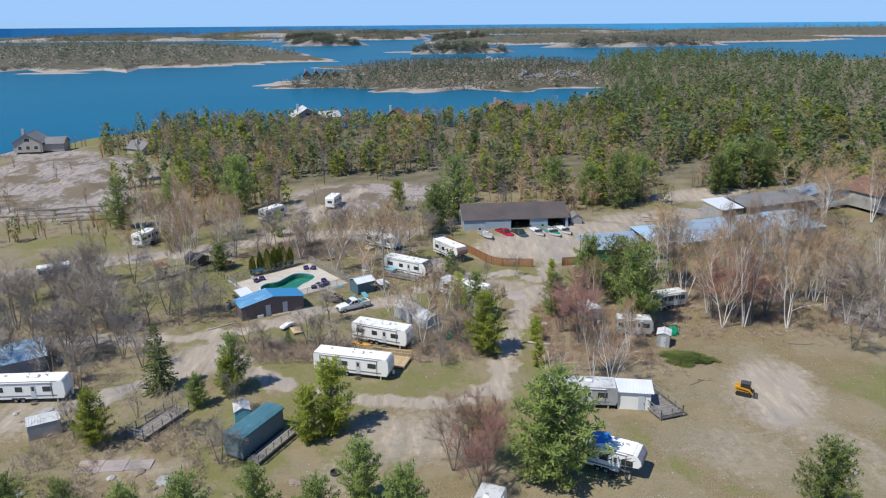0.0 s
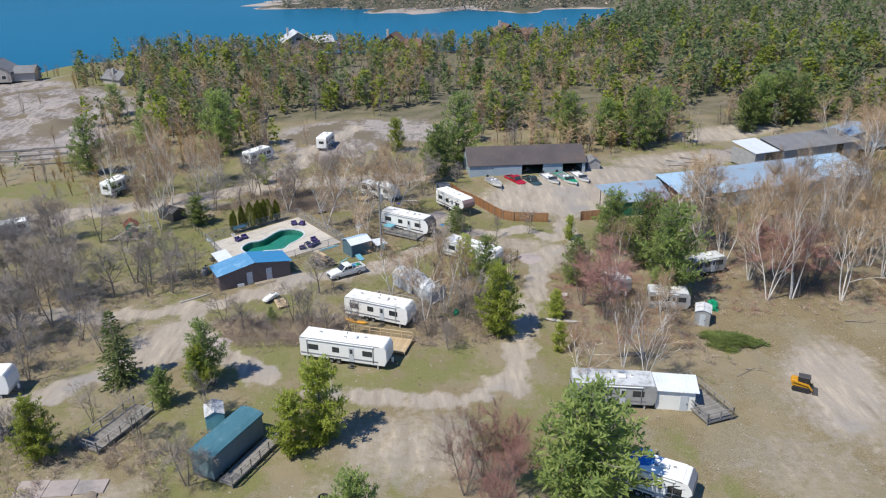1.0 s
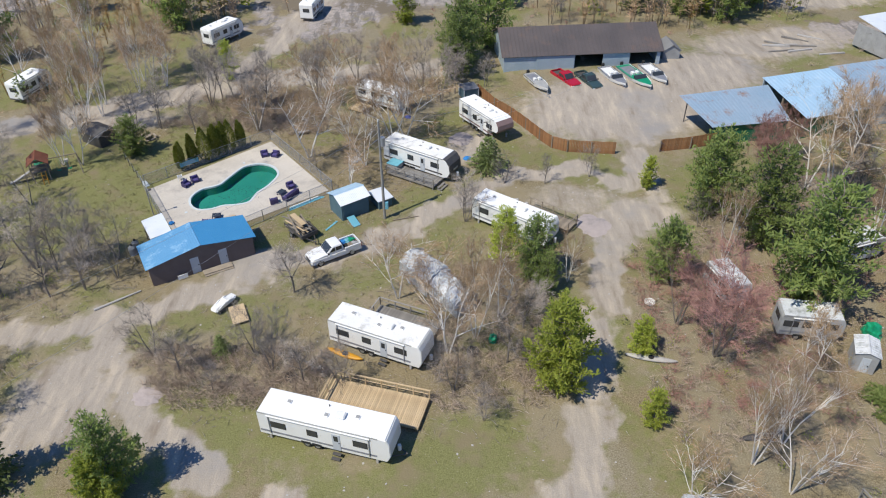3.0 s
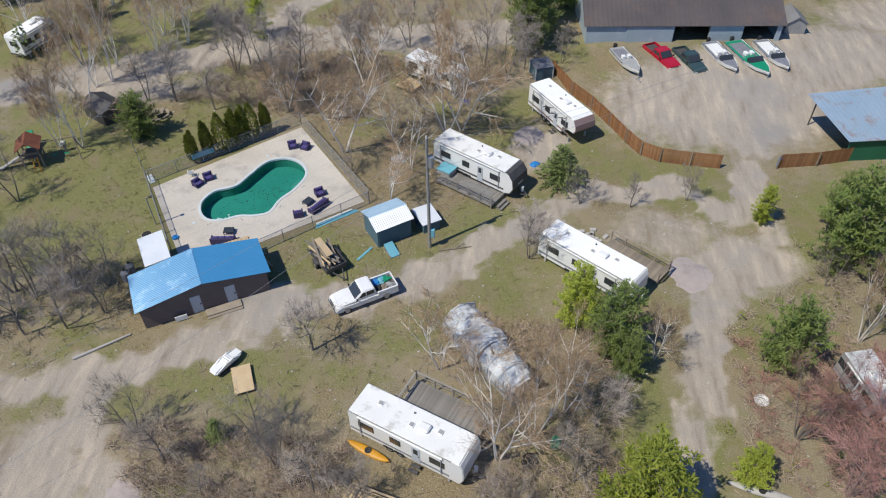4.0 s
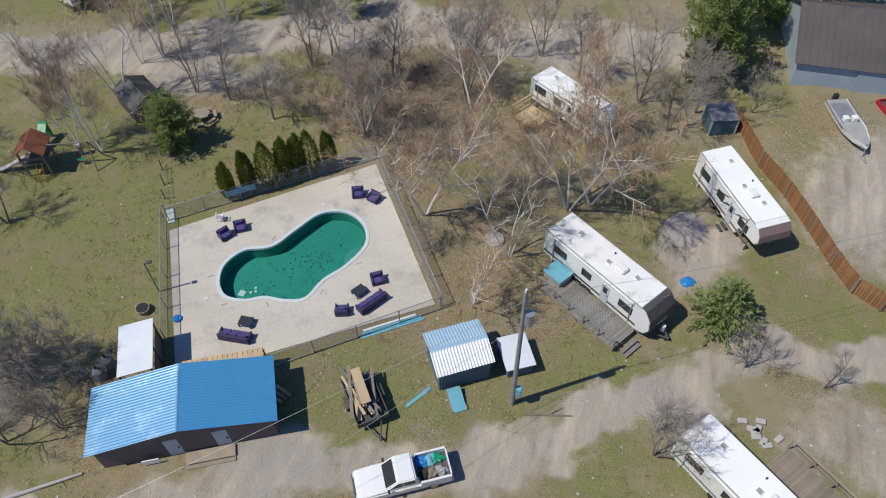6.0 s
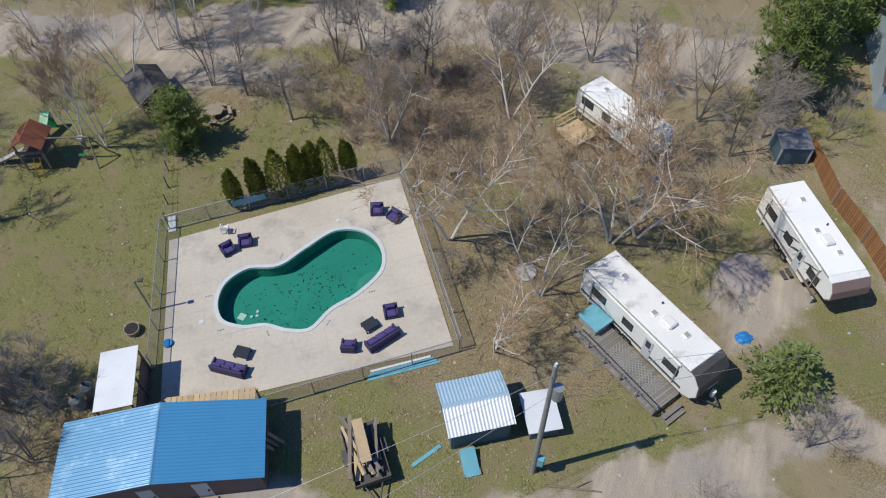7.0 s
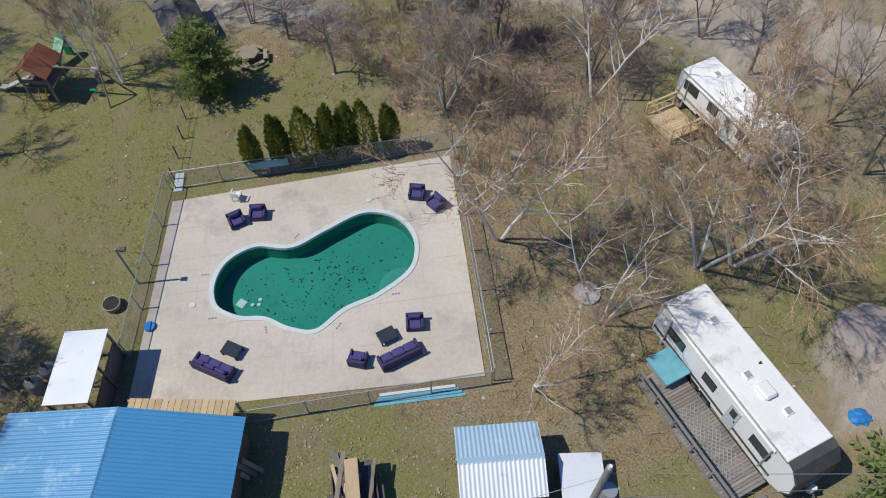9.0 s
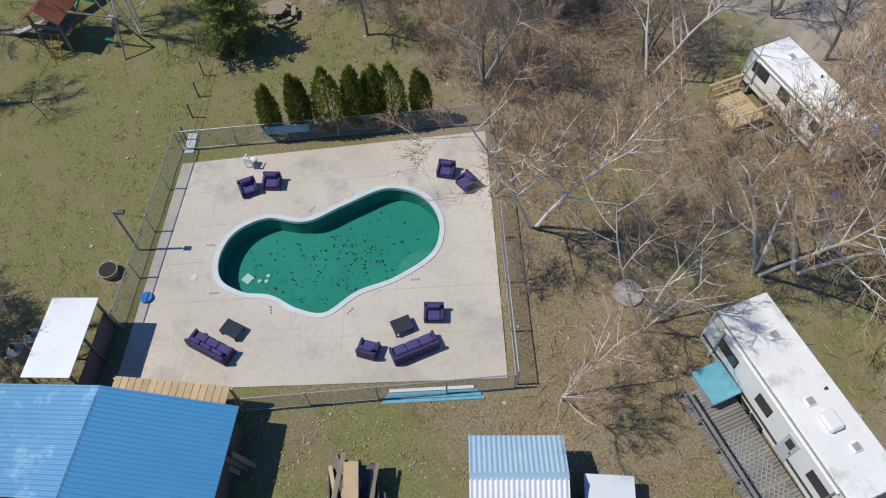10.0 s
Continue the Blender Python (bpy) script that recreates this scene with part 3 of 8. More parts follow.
    c = blend(share("duff", mid, 0.6), c, blend(noisy(0.2, 5), (0.12, 0.112, 0.068), (0.20, 0.175, 0.122), 0.35, 0.65), 0.5, 1.1)
    c = blend(share("rock", mid, 0.6), c, rock, 0.75, 0.95)
    c = blend(share("gravel", noisy(0.9, 7, 0.75), 1.1), c, gravel, 0.80, 1.22)
    l.new(c, b.inputs["Base Color"])
    bp, sm = n.new("ShaderNodeBump"), n.new("ShaderNodeMath")
    sm.operation = "MULTIPLY_ADD"
    l.new(fine, sm.inputs[0])
    sm.inputs[1].default_value = 0.5
    l.new(mid, sm.inputs[2])
    bp.inputs["Strength"].default_value, bp.inputs["Distance"].default_value = 0.7, 0.12
    l.new(sm.outputs[0], bp.inputs["Height"])
    l.new(bp.outputs["Normal"], b.inputs["Normal"])
    return m


DECK = [(-40.0, 126.4), (-27.5, 138.2), (-18.1, 126.3), (-32.4, 115.2)]


def in_deck(x, y, grow=0.0):
    ok = np.ones(x.shape, bool)
    for (x0, y0), (x1, y1) in zip(DECK, DECK[1:] + DECK[:1]):
        ex, ey = x1 - x0, y1 - y0
        k = math.hypot(ex, ey)
        ok &= ((x - x0) * ey - (y - y0) * ex) / k > -grow
    return ok


def build_ground():
    def axis(lo, hi, step, far_lo, far_hi, r):
        mid = list(np.arange(lo, hi + step / 2, step))
        s, v = step, hi
        while v < far_hi:
            s *= r
            v += s
            mid.append(min(v, far_hi))
        s, v = step, lo
        while v > far_lo:
            s *= r
            v -= s
            mid.insert(0, max(v, far_lo))
        return np.array(mid)

    xs, ys = axis(-72, 66, 0.55, -3400, 3400, 1.06), axis(56, 172, 0.55, -600, 3900, 1.05)
    X, Y = np.meshgrid(xs, ys)
    Z = land(X, Y)
    under = in_deck(X, Y, -0.8)
    Z = np.where(under, -3.4, Z)
    Z = np.where(Z > -1, Z + 0.04 * fbm(X, Y, 3.0, 41), Z)
    nx, ny = len(xs), len(ys)
    mesh = bpy.data.meshes.new("ground")
    co = np.stack([X.ravel(), Y.ravel(), Z.ravel()], 1)
    idx = np.arange(nx * ny).reshape(ny, nx)
    quads = np.stack([idx[:-1, :-1], idx[:-1, 1:], idx[1:, 1:], idx[1:, :-1]], -1).reshape(-1, 4)
    mesh.from_pydata(co, [], quads)
    for name, v in zip(("gravel", "green", "rock", "litter", "duff"), cover(X, Y)):
        mesh.attributes.new(name, "FLOAT", "POINT").data.foreach_set("value", v.ravel().astype(np.float32))
    mesh.polygons.foreach_set("use_smooth", [True] * len(mesh.polygons))
    ob = link_mesh("ground", mesh, ground_material())
    return tagged(ob, "dry spring grass, gravel lanes and bare granite ground", "ground", kind="structure")


build_ground()

bm = bmesh.new()
bmesh.ops.create_circle(bm, cap_ends=True, segments=96, radius=4930, matrix=Matrix.Translation((0, 0, WATER_Z)))
tagged(part("water", bm, M_LAKE, None), "wide blue lake with light ripples", "lake", kind="structure")


# upright ring standing in for the open lake to the horizon, haze in its blue
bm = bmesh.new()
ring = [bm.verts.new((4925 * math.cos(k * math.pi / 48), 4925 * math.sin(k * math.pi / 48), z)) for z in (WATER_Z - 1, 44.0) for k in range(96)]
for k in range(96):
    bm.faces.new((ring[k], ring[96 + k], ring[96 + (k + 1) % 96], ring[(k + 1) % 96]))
tagged(part("backdrop", bm, M_FARLAKE, None), "hazy blue backdrop of open lake at the horizon", "lake", kind="structure")


def island_material():
    """Scrub and brush over granite, bare rock where the shore attribute says so."""
    m = mat("island_scrub", (0.075, 0.085, 0.05), (0.13, 0.11, 0.08), 0.025, 0.95, bump=0.6, fine=9, coords="World", c3=(0.15, 0.115, 0.09), wear=0.4)
    n, l = m.node_tree.nodes, m.node_tree.links
    b = n["Principled BSDF"]
    at, nz, ad, mr, mx = n.new("ShaderNodeAttribute"), n.new("ShaderNodeTexNoise"), n.new("ShaderNodeMath"), n.new("ShaderNodeMapRange"), n.new("ShaderNodeMix")
    at.attribute_name = "rock"
    nz.inputs["Scale"].default_value, nz.inputs["Detail"].default_value = 0.08, 5
    l.new(n.new("ShaderNodeNewGeometry").outputs["Position"], nz.inputs["Vector"])
    l.new(at.outputs["Fac"], ad.inputs[0])
    l.new(nz.outputs["Fac"], ad.inputs[1])
    mr.inputs["From Min"].default_value, mr.inputs["From Max"].default_value = 0.95, 1.15
    l.new(ad.outputs[0], mr.inputs["Value"])
    mx.data_type = "RGBA"
    l.new(mr.outputs[0], mx.inputs["Factor"])
    l.new(b.inputs["Base Color"].links[0].from_socket, mx.inputs["A"])
    mx.inputs["B"].default_value = (0.34, 0.30, 0.265, 1)
    l.new(mx.outputs["Result"], b.inputs["Base Color"])
    return m


M_ISLAND = island_material()


def island(name, cx, cy, rx, ry, turn, high, seed, rocky=5.0):
    """A low granite island with a ragged shoreline and a rounded top."""
    n, rings = 90, 9
    vs, fs = [], []
    a = np.linspace(0, 2 * math.pi, n, endpoint=False)
    rr = 1 + 0.26 * fbm(np.cos(a) * 3, np.sin(a) * 3, 2.5, seed, 5) + 0.10 * fbm(np.cos(a) * 3, np.sin(a) * 3, 0.6, seed + 1)
    c, s = math.cos(radians(turn)), math.sin(radians(turn))
    rock = []
    for k in range(rings):
        f = 1 - k / rings
        u, v = rx * rr * np.cos(a) * f, ry * rr * np.sin(a) * f
        inn = np.minimum(rx, ry) * (1 - f)
        z = WATER_Z - 0.6 + np.minimum(inn * 0.25, 1.6) + high * (1 - f ** 3) + 0.3 * fbm(u, v, 20, seed)
        for i in range(n):
            vs.append((cx + u[i] * c - v[i] * s, cy + u[i] * s + v[i] * c, z[i] if k else WATER_Z - 1))
            rock.append(1.0 if inn < rocky * (0.1 + 0.9 * abs(math.sin(2.3 * a[i] + seed) + 0.6 * math.sin(7 * a[i]))) else 0.15)
    vs.append((cx, cy, WATER_Z + high + 1))
    rock.append(0.1)
    for k in range(rings - 1):
        for i in range(n):
            j = (i + 1) % n
            fs.append((k * n + i, k * n + j, (k + 1) * n + j, (k + 1) * n + i))
    for i in range(n):
        fs.append(((rings - 1) * n + i, (rings - 1) * n + (i + 1) % n, len(vs) - 1))
    mesh = bpy.data.meshes.new(name)
    mesh.from_pydata(vs, [], fs)
    for key, val in (("rock", rock), ("gravel", [0.0] * len(vs)), ("green", [0.3] * len(vs)), ("litter", [1.0] * len(vs))):
        mesh.attributes.new(key, "FLOAT", "POINT").data.foreach_set("value", val)
    ob = link_mesh(name, mesh, M_ISLAND)
    return tagged(ob, "low granite island with pale rocky shore and brush", "island", kind="structure")


# centre, half sizes, turn, height, seed, width of bare shore
ISLANDS = [
    (30, 680, 185, 120, 20, 2.2, 1, 16), (40, 850, 160, 130, 10, 3, 2, 8), (-115, 655, 40, 22, -20, 0.6, 3, 30),
    (-520, 1150, 300, 290, 25, 6, 4, 10), (-820, 1500, 420, 340, 10, 5, 5, 12), (-440, 828, 50, 10, 5, 0.2, 6, 30), (-600, 900, 70, 18, -5, 0.3, 7, 30),
    (-230, 2700, 160, 120, 0, 5, 8, 20), (550, 2150, 520, 300, 8, 7, 9, 16), (430, 1640, 190, 30, 12, 1.2, 10, 30),
    (1500, 2900, 900, 350, 5, 9, 11, 20), (-1100, 2700, 500, 60, 4, 4, 12, 30), (-600, 3500, 600, 60, 0, 5, 13, 40), (300, 3700, 700, 60, 0, 5, 14, 40),
    (-60, 1400, 60, 16, 6, 0.4, 15, 30), (30, 1330, 90, 30, 12, 1.2, 16, 20), (-300, 1900, 90, 20, 8, 1.5, 17, 30), (60, 2300, 100, 30, 0, 2, 18, 30), (-420, 2350, 110, 22, 0, 2, 19, 30),
]
# the farther islands rise higher at their middle
ISLANDS = [(cx, cy, rx, ry, tn, hi + (cy / 160 if cy > 1000 and hi > 1 else 0), sd, min(rk, 12) if cy > 1600 else rk) for cx, cy, rx, ry, tn, hi, sd, rk in ISLANDS]
for cx, cy, rx, ry, tn, hi, sd, rk in ISLANDS:
    island("island", cx, cy, rx, ry, tn, hi, sd, rk)


# ---- trailers and buildings


def wheel(parent, x, y, r, w=0.22, rim=M_STEEL):
    t = part("wheel", rod(bmesh.new(), (x, y - w / 2, r), (x, y + w / 2, r), r, n=16), M_BLACK, parent)
    part("rim", rod(bmesh.new(), (x, y - w / 2 - 0.01, r), (x, y + w / 2 + 0.01, r), r * 0.6, n=12), rim, t, "steel rim")
    return t


def trailer(x, y, rz, L, W=2.5, H=3.1, label="", nose="flat", roof=None, wall=None, decal=None, group="trailers in the park", windows=((0.16, 1.3), (0.42, 0.9), (0.78, 1.2)), door=0.6, floor=0.6, slide=False, z=0.0):
    """A holiday trailer: x along its length, the door on its -y side."""
    roof, wall, decal = roof or M_RVROOF, wall or M_WHITE, decal or M_STRIPE
    o = thing("travel_trailer", x, y, z, rz, label, "trailer", group)
    h = L / 2
    if nose == "round":
        prof = [(-h, floor), (h - 0.9, floor), (h - 0.35, floor + 0.25), (h, floor + 0.9), (h - 0.12, H - 0.75), (h - 0.6, H - 0.12), (h - 1.0, H), (-h + 0.15, H), (-h, H - 0.2)]
    elif nose == "fifth":
        prof = [(-h, floor), (h - 2.4, floor), (h - 2.2, floor + 0.95), (h - 0.35, floor + 1.05), (h, floor + 1.5), (h - 0.1, H - 0.6), (h - 0.5, H - 0.08), (h - 0.9, H), (-h + 0.1, H), (-h, H - 0.15)]
    else:
        prof = [(-h, floor), (h - 0.3, floor), (h, floor + 0.7), (h - 0.05, H - 0.5), (h - 0.3, H), (-h + 0.15, H), (-h, H - 0.25)]
    part("body", prism(prof, -W / 2, W / 2, "Y", 0.05), wall, o)
    a, b = -h + 0.12, h - (1.0 if nose != "flat" else 0.35)
    part("roof", boxes((a, b, -W / 2 + 0.04, W / 2 - 0.04, H - 0.02, H + 0.06), bev=0.03), roof, o)
    if nose == "round":
        part("nose_cap", prism([(h - 0.98, H + 0.02), (h - 0.58, H - 0.09), (h - 0.1, H - 0.73), (h + 0.02, floor + 0.9), (h - 0.33, floor + 0.2), (h - 0.38, floor + 0.28), (h - 0.07, floor + 0.92), (h - 0.18, H - 0.77), (h - 0.64, H - 0.17), (h - 1.0, H - 0.06)], -W / 2 + 0.02, W / 2 - 0.02, "Y"), decal, o, "dark moulded front cap")
        part("emblem", boxes((h - 0.02, h + 0.035, -0.45, 0.45, floor + 1.0, floor + 1.2)), M_STEEL, o, "pale emblem on the front cap")
    elif nose == "fifth":
        part("nose_cap", prism([(h - 0.5, H - 0.05), (h - 0.08, H - 0.58), (h + 0.02, floor + 1.48), (h - 0.33, floor + 1.02), (h - 0.4, floor + 1.08), (h - 0.06, floor + 1.5), (h - 0.16, H - 0.62), (h - 0.54, H - 0.12)], -W / 2 + 0.02, W / 2 - 0.02, "Y"), decal, o, "mauve-brown front cap")
    for side in (-1, 1):
        yy = side * (W / 2 + 0.012)
        part("stripe", boxes((-h + 0.1, h - 1.1, min(yy, yy - side * 0.02), max(yy, yy - side * 0.02), floor + 0.35, floor + 0.55)), decal, o, "coloured side stripe")
        part("trim", boxes((-h + 0.05, h - 0.95, min(yy, yy - side * 0.03), max(yy, yy - side * 0.03), H - 0.1, H - 0.02)), M_STEEL, o, "metal edge trim")
        for f, w in windows:
            cx = -h + f * L
            wd = part("window", boxes((cx - w / 2, cx + w / 2, yy - 0.02, yy + 0.02, floor + 1.05, floor + 1.75), bev=0.015), M_BLACK, o, "black-framed window")
            part("pane", boxes((cx - w / 2 + 0.06, cx + w / 2 - 0.06, yy - 0.028, yy + 0.028, floor + 1.11, floor + 1.69)), M_GLASS, wd)
        for k in (-0.45, 0.45):
            wheel(o, -0.1 * L + k, side * (W / 2 - 0.22), 0.34)
            part("wheel_arch", boxes((-0.1 * L + k - 0.4, -0.1 * L + k + 0.4, yy - 0.02, yy + 0.02, floor - 0.02, floor + 0.2)), M_BLACK, o)
        if nose == "fifth":
            for k, (u, v, w) in enumerate(((0.30, 1.1, 0.10), (0.36, 1.35, 0.07), (0.44, 0.95, 0.13), (0.62, 1.3, 0.09), (0.68, 1.1, 0.06))):
                u = -h + u * L
                part("swoosh", prism([(u, floor + v), (u + 1.5, floor + v + 0.75), (u + 1.55, floor + v + 0.75 + w), (u + 0.7, floor + v + 0.42 + w)], min(yy, yy - side * 0.03), max(yy, yy - side * 0.03), "Y"), M_DARKSTEEL, o, "black swoosh decal" if k == 0 else "")
    cx = -h + door * L
    dr = part("door", boxes((cx - 0.33, cx + 0.33, -W / 2 - 0.04, -W / 2 + 0.01, floor + 0.08, floor + 1.95), bev=0.012), M_DOOR, o, "pale entry door")
    part("pane", boxes((cx - 0.18, cx + 0.18, -W / 2 - 0.05, -W / 2, floor + 1.15, floor + 1.75)), M_GLASS, dr)
    part("handle", boxes((cx + 0.2, cx + 0.28, -W / 2 - 0.07, -W / 2 - 0.03, floor + 0.95, floor + 1.05)), M_BLACK, dr)
    for i in range(2):
        part("step", boxes((cx - 0.35, cx + 0.35, -W / 2 - 0.3 * (2 - i), -W / 2 - 0.3 * (1 - i) - 0.02, 0.12 + 0.22 * i, 0.17 + 0.22 * i)), M_DARKSTEEL, o)
    for f in (0.2, 0.5, 0.72):
        vx, vy = -h + f * L, (0.25 if f != 0.5 else -0.2)
        v = part("roof_vent", boxes((vx - 0.2, vx + 0.2, vy - 0.2, vy + 0.2, H + 0.05, H + 0.15), bev=0.03), M_RVROOF, o, "plastic roof vent")
        part("lid", boxes((vx - 0.15, vx + 0.15, vy - 0.15, vy + 0.15, H + 0.15, H + 0.19), bev=0.015), M_GREYWALL, v)
    ax = -h + 0.6 * L
    part("air_conditioner", boxes((ax - 0.42, ax + 0.42, -0.34, 0.34, H + 0.05, H + 0.34), bev=0.09), M_WHITE, o, "white rooftop cooling unit")
    part("vent_pipe", rods(((ax - 1.2, 0.7, H), (ax - 1.2, 0.7, H + 0.22), 0.05)), M_BLACK, o)
    part("awning_tube", rods(((-h + 0.9, -W / 2 - 0.08, H - 0.16), (h - 1.6, -W / 2 - 0.08, H - 0.16), 0.07)), M_WHITE, o, "rolled awning")
    for k in (-h + 1.0, h - 1.7):
        part("awning_arm", boxes((k - 0.03, k + 0.03, -W / 2 - 0.09, -W / 2 - 0.03, floor + 0.3, H - 0.16)), M_STEEL, o)
    part("bumper", boxes((-h - 0.12, -h - 0.02, -W / 2 + 0.1, W / 2 - 0.1, floor - 0.1, floor + 0.04)), M_DARKSTEEL, o)
    if nose != "fifth":
        part("tow_bar", rods(((h - 0.3, 0.6, floor - 0.1), (h + 0.9, 0, floor - 0.1), 0.05), ((h - 0.3, -0.6, floor - 0.1), (h + 0.9, 0, floor - 0.1), 0.05), ((h + 0.7, 0, 0.0), (h + 0.7, 0, floor), 0.04)), M_DARKSTEEL, o)
        part("gas_bottle", rods(((h + 0.2, 0.17, floor - 0.05), (h + 0.2, 0.17, floor + 0.5), 0.15), n=10), M_WHITE, o)
    part("back_window", boxes((-h - 0.03, -h + 0.02, -0.6, 0.6, floor + 1.1, floor + 1.75)), M_GLASS, o)
    if slide:
        sx = -h + 0.5 * L
        part("slide_out", boxes((sx - 1.7, sx + 1.7, W / 2 - 0.05, W / 2 + 0.75, floor + 0.15, H - 0.35), bev=0.03), wall, o, "white slide-out room")
    for sx in (-h + 0.8, h - 1.2):
        for sy in (-W / 2 + 0.2, W / 2 - 0.2):
            part("jack", boxes((sx - 0.09, sx + 0.09, sy - 0.09, sy + 0.09, 0.0, floor)), M_STONE, o, "levelling block under the frame")
    return o


trailer(-7.1, 131.4, -32, 9.9, 2.55, 3.2, "long white trailer with leaf-stained roof and black nose", "round", roof=M_STAINROOF, decal=M_DARKSTEEL)
trailer(1.15, 141.5, -55, 8.8, 2.6, 3.25, "white fifth-wheel trailer with black swoosh decals and brown nose", "fifth", decal=M_MAUVE)
trailer(-13.4, 149.0, -31, 7.9, 2.5, 2.75, "white and tan trailer under birch branches", "flat", decal=M_TAN)
trailer(3.6, 118.3, -36, 9.6, 2.55, 3.1, "long white trailer with plain roof beside a timber deck", "flat")
trailer(-9.5, 100.0, -23, 9.3, 2.6, 3.1, "older white trailer with branch shadows on its roof", "flat", roof=M_STAINROOF)
trailer(-12.7, 90.0, -15, 11.0, 2.5, 3.15, "long clean white park trailer with dark windows", "flat")
trailer(-54.0, 83.4, 3, 10, 2.5, 3.1, "white trailer with glazed front corner and large window", "flat")
trailer(17.9, 67.2, -28, 7.0, 2.6, 3.15, "white trailer with a bright blue tarp on its roof", "fifth")
trailer(29.3, 102.4, -8, 5.5, 2.4, 2.9, "small grey-white trailer beside dense bare birches", "flat", wall=M_GREYWALL, roof=M_OLDROOF)
trailer(23.5, 107.6, -75, 4.6, 2.3, 2.8, "small weathered camper among bare red trees", "flat", wall=M_GREYWALL, roof=M_OLDROOF)
trailer(-43, 174.0, 60, 7.5, 2.5, 3.1, "white trailer beside a tall pine and gravel road", "round")
trailer(-29.5, 186.0, 80, 6.5, 2.5, 3.2, "white trailer parked on bare granite", "round", decal=M_BLACK)
trailer(-66.5, 153.0, 75, 6.5, 2.5, 3.0, "white rounded trailer by the gravel road", "round")
trailer(-75, 130.0, 30, 6.0, 2.4, 2.8, "white camper standing among bare trees", "flat")
trailer(38, 113.5, 20, 6.0, 2.4, 2.8, "pale trailer half hidden by bare trees", "flat", wall=M_GREYWALL, roof=M_OLDROOF)
trailer(3.5, 57.0, 70, 7.5, 2.5, 3.0, "grey-white trailer under bare red-budded branches", "flat", roof=M_OLDROOF)


def gable_house(name, x, y, rz, w, d, eave, peak, wall, roof, label, category="shed", over=0.35, ribs=True, roof2=None, rib=None, z=0.0, skew=0.0, thick=0.12, group=""):
    """Walls w by d with the ridge along local y, a gable at front (-y) and back."""
    o = thing(name, x, y, z, rz, label, category, group)
    a, b = w / 2, d / 2
    for s in (-1, 1):
        part("gable_wall", prism([(-a, -0.15), (a, -0.15), (a, eave), (skew, peak), (-a, eave)], s * b - thick / 2, s * b + thick / 2, "Y"), wall, o)
        part("side_wall", boxes((s * a - thick / 2, s * a + thick / 2, -b + thick / 2 + 0.002, b - thick / 2 - 0.002, -0.15, eave - 0.03)), wall, o)
    ex = over
    sl = (peak - eave) / (a + skew) if a + skew else 0
    sr = (peak - eave) / (a - skew)
    zl, zr = eave - ex * sl + 0.06, eave - ex * sr + 0.06
    if ribs == "wave":
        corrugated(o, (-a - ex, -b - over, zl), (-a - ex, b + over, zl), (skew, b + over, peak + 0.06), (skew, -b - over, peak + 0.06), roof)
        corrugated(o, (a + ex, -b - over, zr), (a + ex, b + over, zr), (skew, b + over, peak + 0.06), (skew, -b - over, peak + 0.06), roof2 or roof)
    elif ribs:
        metal_roof(o, (-a - ex, -b - over, zl), (-a - ex, b + over, zl), (skew, b + over, peak + 0.06), (skew, -b - over, peak + 0.06), roof, rib=rib)
    else:
        part("roof", slab(bmesh.new(), (-a - ex, -b - over, zl), (-a - ex, b + over, zl), (skew, b + over, peak + 0.06), (skew, -b - over, peak + 0.06), 0.1), roof, o)
    if ribs is True:
        metal_roof(o, (a + ex, -b - over, zr), (a + ex, b + over, zr), (skew, b + over, peak + 0.06), (skew, -b - over, peak + 0.06), roof2 or roof)
    elif not ribs:
        part("roof", slab(bmesh.new(), (a + ex, b + over, zr), (a + ex, -b - over, zr), (skew, -b - over, peak + 0.06), (skew, b + over, peak + 0.06), 0.1), roof2 or roof, o)
    part("ridge_cap", prism([(skew - 0.16, peak + 0.03), (skew + 0.16, peak + 0.03), (skew, peak + 0.13)], -b - over, b + over, "Y"), roof, o)
    return o


def door_on(o, x, y, w, h, face=-1, material=None, z=0.0, label="closed pale door"):
    d = part("door", boxes((x - w / 2, x + w / 2, y + face * 0.05 - 0.03, y + face * 0.05 + 0.03, z + 0.02, z + h), bev=0.01), material or M_DOOR, o, label)
    part("handle", boxes((x + w / 2 - 0.16, x + w / 2 - 0.06, y + face * 0.12 - 0.03, y + face * 0.12 + 0.03, z + h * 0.48, z + h * 0.5 + 0.05)), M_BLACK, d)
    return d


def window_on(o, x, y, z, w, h, face=-1):
    f = part("window", boxes((x - w / 2, x + w / 2, y + face * 0.05 - 0.03, y + face * 0.05 + 0.03, z, z + h), bev=0.01), M_WHITE, o)
    part("pane", boxes((x - w / 2 + 0.07, x + w / 2 - 0.07, y + face * 0.05 - 0.035, y + face * 0.05 + 0.035, z + 0.07, z + h - 0.07)), M_GLASS, f)
    return f


# pool house: low gable facing the lane, one slope's glare put into a paler blue
club = gable_house("pool_house", -29.7, 113.0, 30.5, 10.5, 3.9, 2.35, 3.3, M_CLUBWALL, M_SHEENROOF, "taupe pool house under a low blue metal roof", "building", 0.35, ribs="wave", roof2=M_BLUEROOF)
for k, lab in ((-0.9, "closed pale door"), (2.0, "closed pale door")):
    door_on(club, k, -1.95, 0.85, 1.95, label=lab)
part("foundation_skirt", boxes((-5.15, 5.15, -1.9, 1.9, -0.2, 0.1)), M_DARKSTEEL, club)
part("porch_step", boxes((-0.4, 2.6, -2.9, -2.1, 0.0, 0.16), bev=0.02), M_WOOD, club, "low timber platform")
